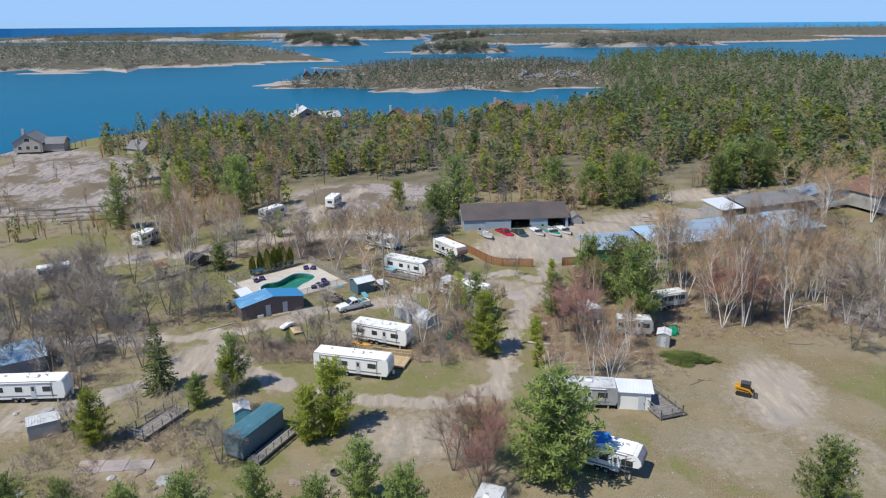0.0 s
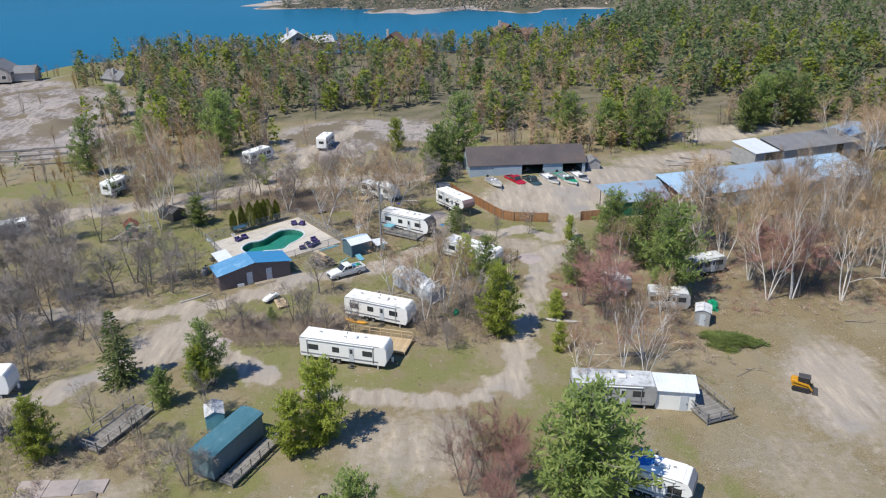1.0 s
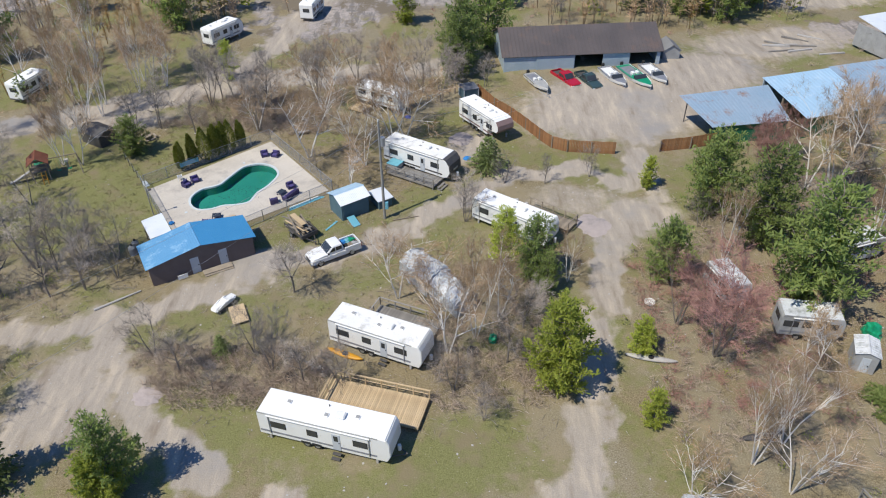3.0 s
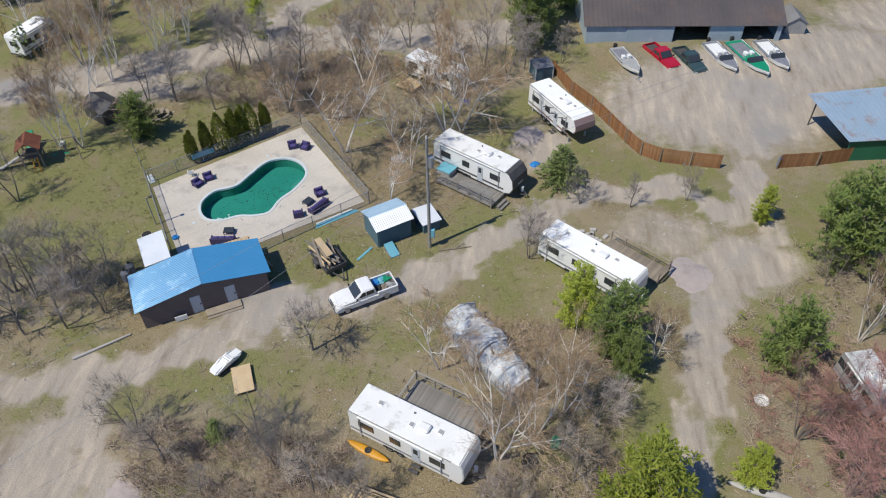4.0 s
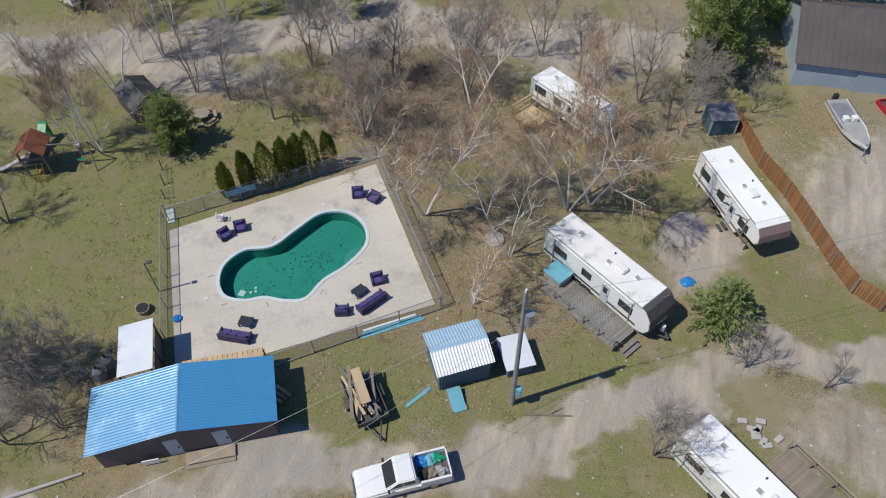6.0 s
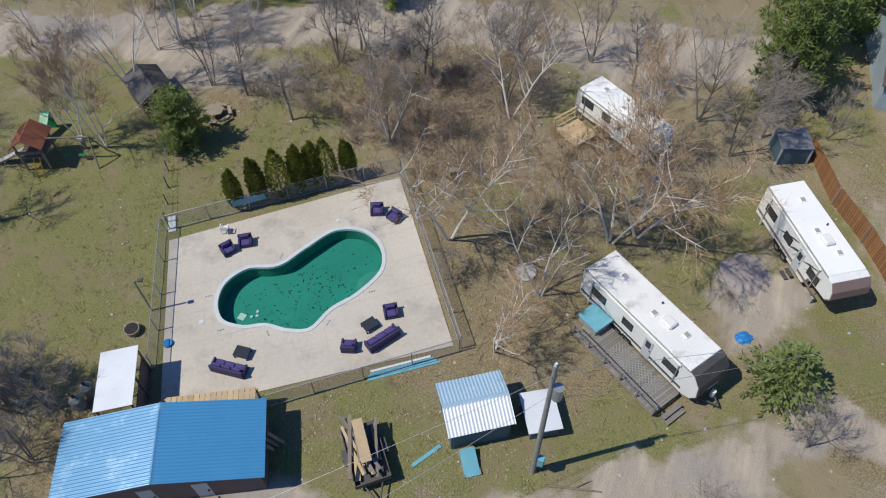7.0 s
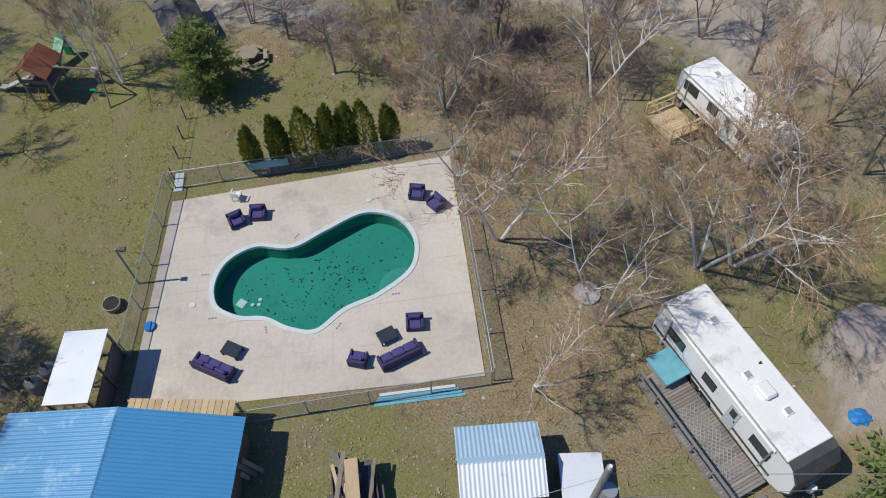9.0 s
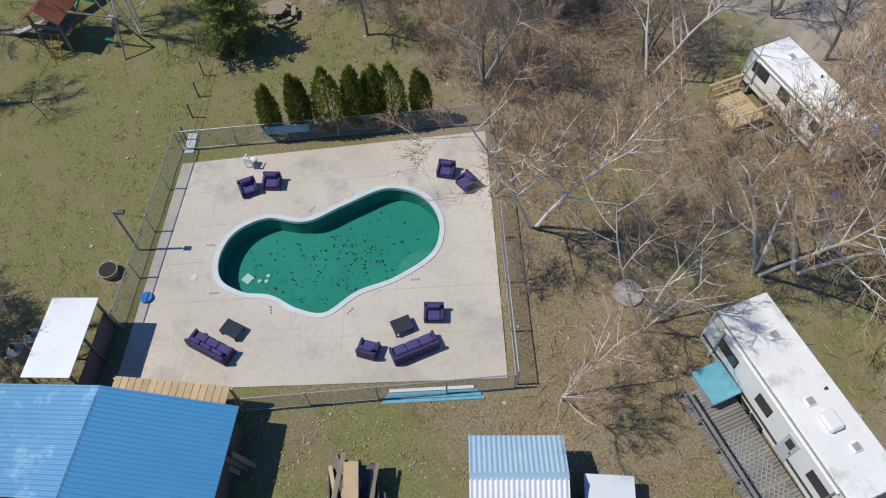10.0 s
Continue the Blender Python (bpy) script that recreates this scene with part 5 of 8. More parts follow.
for x, y in ((-33.9, 121.6), (-29.8, 132.6)):
    sk = thing("skimmer_lid", x, y, 0.06, 0, "round white skimmer lid in the deck", "skimmer lid", "skimmer lids")
    part("lid", rods(((0, 0, 0), (0, 0, 0.03), 0.17), n=16), M_COPING, sk)


def lounge_seat(name, x, y, rz, w, label, category, group):
    o = thing(name, x, y, 0.06, rz, label, category, group)
    d = 0.82
    part("base", boxes((-w / 2, w / 2, -d / 2, d / 2, 0.04, 0.26), bev=0.03), M_WICKER, o)
    part("backrest", boxes((-w / 2, w / 2, d / 2 - 0.16, d / 2, 0.26, 0.72), bev=0.04), M_WICKER, o)
    for s in (-1, 1):
        part("armrest", boxes((s * w / 2 - (0.14 if s > 0 else 0), s * w / 2 + (0.14 if s < 0 else 0), -d / 2, d / 2 - 0.16, 0.26, 0.54), bev=0.03), M_WICKER, o)
    n = max(1, round((w - 0.28) / 0.62))
    for i in range(n):
        a = -w / 2 + 0.14 + i * (w - 0.28) / n
        b = a + (w - 0.28) / n
        part("seat_cushion", boxes((a + 0.01, b - 0.01, -d / 2 + 0.01, d / 2 - 0.17, 0.265, 0.42), bev=0.05), M_PURPLE, o, "indigo cushion")
        part("back_cushion", boxes((a + 0.01, b - 0.01, d / 2 - 0.34, d / 2 - 0.165, 0.425, 0.80), bev=0.06), M_PURPLE, o, "indigo cushion")
    for sx in (-1, 1):
        for sy in (-1, 1):
            part("foot", boxes((sx * (w / 2 - 0.08) - 0.03, sx * (w / 2 - 0.08) + 0.03, sy * (d / 2 - 0.08) - 0.03, sy * (d / 2 - 0.08) + 0.03, 0.0, 0.04)), M_BLACK, o)
    return o


ch = lounge_seat("lounge_chair", -35.5, 127.2, 60, 0.95, "indigo wicker lounge chair with indigo cushions", "chair", "lounge chairs on the pool deck")
for x, y, rz in ((-34.75, 128.25, 35), (-27.5, 134.4, 25), (-26.1, 134.35, -15), (-24.1, 123.6, 200), (-22.75, 126.9, 35)):
    copy_thing(ch, pose(x, y, 0.06, 0, 0, rz))
so = lounge_seat("sofa", -30.2, 119.35, 188, 2.25, "indigo wicker sofa with indigo cushions", "sofa", "sofas on the pool deck")
copy_thing(so, pose(-22.4, 124.9, 0.06, 0, 0, 240))


def low_table(x, y, rz):
    o = thing("coffee_table", x, y, 0.06, rz, "low black wicker coffee table with glass top", "table", "coffee tables on the pool deck")
    part("top", boxes((-0.48, 0.48, -0.38, 0.38, 0.36, 0.39), bev=0.01), M_GLASS, o, "dark glass top")
    part("frame", boxes((-0.46, 0.46, -0.36, 0.36, 0.30, 0.355)), M_WICKER, o)
    for sx in (-1, 1):
        for sy in (-1, 1):
            part("leg", boxes((sx * 0.42 - 0.035, sx * 0.42 + 0.035, sy * 0.32 - 0.035, sy * 0.32 + 0.035, 0, 0.3)), M_WICKER, o)
    return o


low_table(-30.05, 120.6, 8)
low_table(-23.6, 125.5, 60)
pc = thing("plastic_chair", -36.7, 128.6, 0.06, 200, "white plastic garden chair by the fence", "chair")
part("seat", boxes((-0.25, 0.25, -0.25, 0.25, 0.4, 0.44), bev=0.015), M_WHITE, pc)
part("backrest", boxes((-0.25, 0.25, 0.22, 0.27, 0.44, 0.85), bev=0.015), M_WHITE, pc)
for sx in (-1, 1):
    part("armrest", boxes((sx * 0.27 - 0.03, sx * 0.27 + 0.03, -0.22, 0.22, 0.62, 0.66)), M_WHITE, pc)
    for sy in (-1, 1):
        part("leg", boxes((sx * 0.22 - 0.025, sx * 0.22 + 0.025, sy * 0.22 - 0.025, sy * 0.22 + 0.025, 0, 0.4)), M_WHITE, pc)

# chain-link fence round the deck
fence = thing("chain_link_fence", 0, 0, 0, 0, "galvanised chain-link fence around the pool deck", "fence")


def link_run(a, b, h=1.5, gap=()):
    a, b = Vector((*a, 0)), Vector((*b, 0))
    n = max(1, round((b - a).length / 2.9))
    for i in range(n + 1):
        p = a.lerp(b, i / n)
        part("post", rods(((p.x, p.y, -0.1), (p.x, p.y, h + 0.05), 0.04)), M_STEEL, fence)
        if i == n or i in gap:
            continue
        q = a.lerp(b, (i + 1) / n)
        part("top_rail", rods(((p.x, p.y, h), (q.x, q.y, h), 0.028)), M_STEEL, fence)
        bm = bmesh.new()
        bm.faces.new([bm.verts.new(v) for v in (p + Vector((0, 0, 0.07)), q + Vector((0, 0, 0.07)), q + Vector((0, 0, h)), p + Vector((0, 0, h)))])
        part("mesh_panel", bm, M_WIRE, fence, "wire mesh fabric")
        part("bottom_rail", rods(((p.x, p.y, 0.09), (q.x, q.y, 0.09), 0.02)), M_STEEL, fence)


link_run((-40.6, 127.3), (-27.7, 138.9))
link_run((-27.7, 138.9), (-17.6, 126.3))
link_run((-17.6, 126.1), (-26.9, 118.0))
link_run((-40.8, 127.1), (-34.6, 117.6))
pb = thing("plank_stack", -20.4, 123.7, 0, 39, "stack of pale blue siding boards beside the fence", "planks")
for i in range(4):
    part("plank", boxes((-2.3 + 0.1 * i, 2.3 - 0.15 * i, -0.34 + 0.17 * i, -0.19 + 0.17 * i, 0.0, 0.06 + 0.02 * (i % 2))), M_TURQ if i < 3 else M_WHITE, pb)
sg = thing("pool_rules_sign", -36.2, 131.2, 0, 42, "pale blue rules sign fixed to the fence", "sign")
part("board", boxes((-1.2, 1.2, -0.06, -0.02, 0.75, 1.35)), M_TURQ, sg)
for zz, w in ((1.2, 0.95), (1.05, 0.7), (0.9, 0.8)):
    part("text_bar", boxes((-w, w, -0.072, -0.062, zz - 0.03, zz + 0.03)), M_BARNWALL, sg)
lf = thing("wire_fence", 0, 0, 0, 0, "low wire fence crossing the lawn from the pool", "fence")
wa, wb = Vector((-40.9, 127.4, 0)), Vector((-45.3, 133.5, 0))
for i in range(5):
    q = wa.lerp(wb, 0.06 + 0.235 * i)
    part("post", rods(((q.x, q.y, -0.1), (q.x, q.y, 1.15), 0.045), n=6), M_DARKSTEEL, lf)
for zz in (0.5, 1.05):
    part("strand", rods(((wa.x, wa.y, zz), (wb.x, wb.y, zz), 0.014), n=4), M_STEEL, lf)
ws = thing("stepping_slab", -40.75, 127.75, 0, 38, "pale concrete stepping slab on the lawn", "slab")
part("slab", boxes((-0.28, 0.28, -0.75, 0.75, -0.02, 0.09), bev=0.03), M_COPING, ws)
fb = thing("garden_bench", -23.5, 140.3, 0, 25, "small grey wooden bench under the birch", "bench")
part("seat", boxes((-0.75, 0.75, -0.25, 0.25, 0.42, 0.48), bev=0.01), M_GREYWOOD, fb)
for sx in (-0.6, 0.6):
    part("leg", boxes((sx - 0.06, sx + 0.06, -0.22, 0.22, 0, 0.42)), M_DARKSTEEL, fb)
for k, (dx, L) in enumerate(((0.0, 2.4), (0.16, 2.1), (0.34, 1.7))):
    wb = thing("leaning_board", -25.0 + dx, 116.0 + 0.3 * k, 0, 0, "weathered board leaning on the pool house wall", "board", "boards by the pool house")
    wb.matrix_basis = pose(-25.0 + dx, 116.0 + 0.3 * k, 0, 0, -22, 30.5)
    part("board", boxes((-0.02, 0.02, -0.11, 0.11, 0.0, L)), M_WOOD if k else M_NEWWOOD, wb)
tb = thing("turquoise_board", -16.75, 119.1, 0, 60, "turquoise board lying in the grass", "board")
part("board", boxes((-1.0, 1.0, -0.11, 0.11, 0.0, 0.05)), M_TURQ, tb)
cs = thing("concrete_pad", -36.5, 68.3, 0, 4, "broken pinkish concrete pad with rubble", "concrete pad")
for i, (x0, x1) in enumerate(((-4.2, -1.5), (-1.45, 1.2), (1.25, 4.0))):
    part("slab", boxes((x0, x1, -1.3 + 0.15 * i, 1.2 - 0.2 * i, -0.05, 0.07 + 0.015 * i), bev=0.02), M_ROCK, cs)
ds = thing("deck_steps", -4.75, 127.1, 0, -31, "two weathered timber steps at the deck end", "steps")
for i in range(2):
    part("tread", boxes((0.05 + 0.32 * i, 0.35 + 0.32 * i, -0.75, 0.75, 0.36 - 0.19 * i, 0.41 - 0.19 * i)), M_GREYWOOD, ds)
for sy in (-0.68, 0.63):
    part("stringer", boxes((0.05, 0.62, sy, sy + 0.05, 0.0, 0.165)), M_GREYWOOD, ds)
    part("riser_block", boxes((0.06, 0.3, sy, sy + 0.05, 0.17, 0.355)), M_GREYWOOD, ds)
lp = thing("pool_lamp_post", -37.5, 121.1, 0, 36, "slim wooden lamp post with a single floodlight", "lamp post")
part("pole", rods(((0, 0, -0.1), (0, 0, 3.4), 0.06)), M_POLE, lp)
part("arm", rods(((0, 0, 3.2), (0.35, 0, 3.35), 0.025)), M_DARKSTEEL, lp)
part("lamp_head", boxes((0.2, 0.55, -0.14, 0.14, 3.28, 3.42), bev=0.03), M_DARKSTEEL, lp)
tub = thing("flower_tub", -37.6, 119.3, 0, 0, "rusty round metal tub on the lawn", "tub")
bm = bmesh.new()
rod(bm, (0, 0, 0), (0, 0, 0.4), 0.42, 0.5, n=16)
part("tub", bm, M_WOOD, tub)
part("soil", rods(((0, 0, 0.39), (0, 0, 0.42), 0.44), n=16), M_BLACK, tub)
bs2 = thing("blue_basin", -34.9, 119.4, 0.06, 0, "small blue plastic basin on the deck", "basin")
part("basin", rods(((0, 0, 0), (0, 0, 0.16), 0.3), n=14), M_BLUE, bs2)
sd = thing("septic_lid", -15.8, 133.4, 0, 0, "round grey concrete lid in the leaf litter", "lid")
part("lid", rods(((0, 0, -0.1), (0, 0, 0.16), 0.75), n=20), M_STONE, sd)


# ---- vehicles, boats and loose things


def pickup(x, y, rz, paint, label, load=False, z=0.0):
    """A crew-cab pickup, front towards +x."""
    o = thing("pickup_truck", x, y, z, rz, label, "pickup truck", "parked pickups")
    part("lower_body", prism([(-2.85, 0.5), (-2.85, 0.95), (2.3, 0.98), (2.75, 0.9), (2.85, 0.6), (2.8, 0.42), (-2.7, 0.42)], -0.95, 0.95, "Y", 0.05), paint, o)
    part("hood", prism([(0.95, 0.96), (0.95, 1.18), (1.6, 1.16), (2.55, 1.06), (2.78, 0.9), (2.75, 0.85)], -0.9, 0.9, "Y", 0.06), paint, o)
    cab = part("cab", prism([(-0.95, 0.95), (-0.88, 1.35), (-0.72, 1.84), (0.35, 1.86), (1.05, 1.22), (1.15, 0.95)], -0.85, 0.85, "Y", 0.07), paint, o)
    part("windscreen", prism([(0.42, 1.80), (1.03, 1.24), (1.07, 1.26), (0.45, 1.83)], -0.72, 0.72, "Y"), M_GLASS, cab, "dark windscreen")
    part("rear_window", prism([(-0.90, 1.36), (-0.77, 1.76), (-0.80, 1.77), (-0.93, 1.37)], -0.62, 0.62, "Y"), M_GLASS, cab)
    for s in (-1, 1):
        for a, b in ((-0.68, 0.0), (0.08, 0.72)):
            part("side_window", prism([(a, 1.3), (b, 1.3), (min(b, 0.36), 1.74), (a + 0.05, 1.74)], s * 0.86 - 0.015, s * 0.86 + 0.015, "Y"), M_GLASS, cab)
        part("door", boxes((-0.72, 0.02, s * 0.955 - 0.012, s * 0.955 + 0.012, 0.55, 1.0)), paint, o)
        part("mirror", boxes((0.85, 0.99, s * 1.0 - 0.1, s * 1.0 + 0.1, 1.2, 1.38), bev=0.02), M_BLACK, o)
        part("bed_side", boxes((-2.85, -0.98, s * 0.88 - 0.07, s * 0.88 + 0.07, 0.93, 1.25), bev=0.02), paint, o)
        part("headlight", boxes((2.7, 2.83, s * 0.7 - 0.17, s * 0.7 + 0.17, 0.72, 0.9), bev=0.02), M_LAMPGLASS, o)
        part("tail_light", boxes((-2.9, -2.84, s * 0.86 - 0.07, s * 0.86 + 0.07, 0.75, 1.15)), M_RED, o)
        for k in (-1.75, 1.85):
            wheel(o, k, s * 0.82, 0.38, 0.26)
    part("bed_floor", boxes((-2.82, -0.98, -0.8, 0.8, 0.72, 0.965)), M_DARKSTEEL, o, "dark bed liner")
    part("tailgate", boxes((-2.89, -2.8, -0.8, 0.8, 0.7, 1.25), bev=0.02), paint, o)
    part("grille", boxes((2.78, 2.86, -0.5, 0.5, 0.62, 0.9)), M_DARKSTEEL, o)
    for k in (-2.95, 2.82):
        part("bumper", boxes((k, k + 0.12, -0.92, 0.92, 0.42, 0.6), bev=0.03), M_CHROME, o, "chrome bumper")
    return o


pickup(-15.75, 113.65, 213, M_CARWHITE, "white crew-cab pickup with a loaded bed")
pickup(13.7, 155.6, -62, M_CARRED, "bright red pickup parked before the barn", z=0.25)
pickup(17.0, 154.9, -68, M_CARGREEN, "dark green pickup parked before the barn", z=0.25)
rl = random.Random(3)
for i, (mt, nm) in enumerate(((M_BLUE, "blue_tarp"), (M_TURQ, "turquoise_tub"), (M_GREENP, "green_hose"), (M_BLACK, "black_bag"), (M_WOOD, "brown_crate"), (M_GREYWALL, "grey_bucket"))):
    lx, ly = -1.35 - 0.45 * (i % 3), -0.4 + 0.75 * (i // 3)
    p = pose(-15.75, 113.65, 0, 0, 0, 213) @ Vector((lx, ly, 0.97))
    o = thing("junk_" + nm, p.x, p.y, p.z, rl.uniform(0, 90), "%s heaped in the pickup bed" % nm.replace("_", " "), nm.split("_")[1], "load in the pickup bed")
    bm = bmesh.new()
    bmesh.ops.create_icosphere(bm, subdivisions=3, radius=0.3)
    for v in bm.verts:
        v.co *= 1 + 0.7 * noise.noise(v.co * 5 + Vector((i, 0, 0)))
        v.co.x *= 1.3
        v.co.z = max(0.0, v.co.z * 0.5 + 0.08)
    part("mound", bm, mt, o)


def motor_boat(x, y, rz, L, deck, label, z=0.0, console=True):
    """A boat on its road trailer, bow towards +x."""
    o = thing("motor_boat", x, y, z, rz, label, "boat", "boats before the barn")
    bm = bmesh.new()
    rings = []
    W = L * 0.17
    for f, w, keel, top in ((0, 0.92, 0.55, 1.35), (0.3, 1.0, 0.55, 1.35), (0.6, 0.95, 0.58, 1.40), (0.82, 0.62, 0.72, 1.48), (0.95, 0.22, 1.0, 1.54), (1.0, 0.02, 1.25, 1.56)):
        px = -L / 2 + f * L
        rings.append([bm.verts.new(c) for c in ((px, -W * w, top), (px, -W * w * 0.85, keel + 0.3), (px, 0, keel), (px, W * w * 0.85, keel + 0.3), (px, W * w, top))])
    for a, b in zip(rings, rings[1:]):
        for i in range(4):
            bm.faces.new((a[i], a[i + 1], b[i + 1], b[i]))
    bm.faces.new(rings[0])
    part("hull", bm, M_WHITE, o, smooth=False)
    bm = bmesh.new()
    line = [bm.verts.new((-L / 2 + f * L, s * W * w * 0.93, t - 0.04)) for s, seq in ((1, ((0, 0.9, 1.35), (0.3, 1, 1.35), (0.6, 0.93, 1.4), (0.82, 0.6, 1.46), (0.95, 0.2, 1.52))), (-1, ((0.95, 0.2, 1.52), (0.82, 0.6, 1.46), (0.6, 0.93, 1.4), (0.3, 1, 1.35), (0, 0.9, 1.35)))) for f, w, t in seq]
    bm.faces.new(line)
    part("deck", bm, deck, o, "boat deck or cover")
    part("cockpit", boxes((-L * 0.42, L * 0.12, -W * 0.68, W * 0.68, 1.2, 1.36)), M_STRIPE if deck != M_STRIPE else M_WHITE, o)
    if console:
        part("windscreen", prism([(L * 0.10, 1.36), (L * 0.18, 1.36), (L * 0.11, 1.78), (L * 0.09, 1.78)], -W * 0.7, W * 0.7, "Y"), M_GLASS, o)
    for i in range(2):
        part("seat", boxes((-L * 0.1, -L * 0.02, -0.6 + 0.75 * i, -0.15 + 0.75 * i, 1.36, 1.75), bev=0.04), M_WHITE, o)
    part("outboard_motor", boxes((-L / 2 - 0.45, -L / 2 - 0.02, -0.2, 0.2, 0.75, 1.75), bev=0.06), M_BLACK, o, "black outboard motor")
    part("gunwale", rods(*[((-L / 2 + 0.02, s * W * 0.93, 1.37), (L * 0.1, s * W, 1.41), 0.035) for s in (-1, 1)]), M_CHROME, o)
    part("trailer_frame", rods(((-L / 2, -0.5, 0.48), (L * 0.3, -0.5, 0.48), 0.05), ((-L / 2, 0.5, 0.48), (L * 0.3, 0.5, 0.48), 0.05), ((L * 0.3, -0.5, 0.48), (L * 0.62, 0, 0.45), 0.05), ((L * 0.3, 0.5, 0.48), (L * 0.62, 0, 0.45), 0.05), ((-L * 0.15, -0.95, 0.4), (-L * 0.15, 0.95, 0.4), 0.05)), M_STEEL, o)
    part("winch_post", rods(((L * 0.5, 0, 0.45), (L * 0.48, 0, 1.1), 0.05)), M_STEEL, o)
    for s in (-1, 1):
        wheel(o, -L * 0.15, s * 0.95, 0.32)
    part("jack", rods(((L * 0.6, 0, 0.0), (L * 0.6, 0, 0.5), 0.035)), M_DARKSTEEL, o)
    return o


motor_boat(9.3, 153.6, -68, 6.2, M_GREYWALL, "white open fishing boat on a trailer", 0.25, False)
motor_boat(20.9, 155.6, -72, 7.0, M_STRIPE, "white speedboat with dark cockpit on a trailer", 0.25)
motor_boat(24.2, 155.6, -70, 8.2, M_GREENP, "large white boat with green cover on a trailer", 0.25)
motor_boat(27.2, 156.6, -74, 7.0, M_STRIPE, "white cabin boat with windscreen on a trailer", 0.25)

# tracked loader in the clearing
ld = thing("skid_steer_loader", 38.8, 83.2, 0, -25, "yellow and black tracked skid-steer loader", "loader")
ld.scale = (0.86, 0.86, 0.86)
for s in (-1, 1):
    part("track", prism([(-1.0, 0.05), (0.75, 0.05), (1.05, 0.35), (0.9, 0.62), (-1.05, 0.72), (-1.25, 0.35)], s * 0.72 - 0.2, s * 0.72 + 0.2, "Y", 0.04), M_BLACK, ld, "rubber track")
    part("lift_arm", prism([(-1.2, 1.25), (-1.2, 1.5), (0.7, 1.2), (1.35, 0.45), (1.2, 0.35), (0.6, 1.0)], s * 0.62 - 0.07, s * 0.62 + 0.07, "Y"), M_YELLOW, ld)
part("chassis", boxes((-1.2, 0.75, -0.5, 0.5, 0.35, 0.95), bev=0.05), M_YELLOW, ld)
part("engine_cover", boxes((-1.45, -0.6, -0.55, 0.55, 0.95, 1.5), bev=0.08), M_YELLOW, ld)
cabp = part("cab", boxes((-0.6, 0.75, -0.52, 0.52, 0.95, 2.0), bev=0.06), M_BLACK, ld, "black operator cage")
part("roof", boxes((-0.65, 0.8, -0.56, 0.56, 2.0, 2.08), bev=0.03), M_DARKSTEEL, cabp)
part("bucket", prism([(1.2, 0.05), (1.95, 0.05), (1.9, 0.12), (1.4, 0.2), (1.3, 0.7), (1.2, 0.7)], -0.95, 0.95, "Y"), M_DARKSTEEL, ld)

# utility trailer loaded with lumber
ut = thing("utility_trailer", -19.85, 117.65, 0, -48, "black utility trailer piled with scrap lumber", "trailer")
part("bed", boxes((-1.8, 1.8, -1.0, 1.0, 0.55, 0.65)), M_DARKSTEEL, ut)
for s in (-1, 1):
    part("side_panel", boxes((-1.8, 1.8, s * 1.0 - 0.03, s * 1.0 + 0.03, 0.65, 1.05)), M_DARKSTEEL, ut)
    wheel(ut, -0.1, s * 1.15, 0.34)
    part("fender", boxes((-0.55, 0.35, s * 1.15 - 0.14, s * 1.15 + 0.14, 0.72, 0.77)), M_DARKSTEEL, ut)
part("front_panel", boxes((1.77, 1.83, -0.97, 0.97, 0.65, 1.05)), M_DARKSTEEL, ut)
part("tow_bar", rods(((1.8, 0.5, 0.55), (3.0, 0, 0.5), 0.05), ((1.8, -0.5, 0.55), (3.0, 0, 0.5), 0.05), ((2.8, 0, 0), (2.8, 0, 0.5), 0.04)), M_DARKSTEEL, ut)
lum = random.Random(8)
for i in range(13):
    L = lum.uniform(2.0, 4.2)
    c = pose(-19.85, 117.65, 0, 0, 0, -48) @ Vector((lum.uniform(-0.6, 0.3), lum.uniform(-0.75, 0.75), 0.75 + 0.07 * i))
    b = thing("lumber_board", c.x, c.y, c.z, 0, "loose board piled on the utility trailer", "board", "lumber on the trailer")
    b.matrix_basis = pose(c.x, c.y, c.z, lum.uniform(-6, 6), lum.uniform(-7, 7), -48 + lum.uniform(-22, 22) + 180 * (i % 2))
    w = lum.uniform(0.06, 0.16)
    part("board", boxes((-L / 2, L / 2, -w, w, -0.02, 0.03)), (M_NEWWOOD, M_WOOD, M_GREYWOOD, M_WOOD)[i % 4], b)
dp = thing("door_panel", -20.1, 117.9, 1.75, -50, "pale flat panel lying on the lumber", "panel")
part("panel", boxes((-1.3, 1.3, -0.3, 0.3, -0.03, 0.03)), M_NEWWOOD, dp)

# utility pole and wires
up = thing("utility_pole", -10.9, 120.6, 0, 0, "grey wooden utility pole with transformer and cables", "utility pole")
bm = bmesh.new()
rod(bm, (0, 0, -0.3), (0, 0.05, 12.2), 0.17, 0.11, n=12)
part("pole", bm, M_POLE, up)
part("transformer", rods(((0.32, 0.1, 9.3), (0.32, 0.1, 10.3), 0.26), n=14), M_STEEL, up, "round grey transformer")
part("meter_box", boxes((0.15, 0.5, -0.15, 0.2, 1.3, 2.2), bev=0.03), M_TURQ, up, "pale blue meter box")
part("bracket", boxes((-0.05, 0.4, 0.0, 0.2, 9.5, 9.6)), M_DARKSTEEL, up)
part("insulator", rods(((0, 0, 12.1), (0, 0, 12.45), 0.06)), M_WHITE, up)


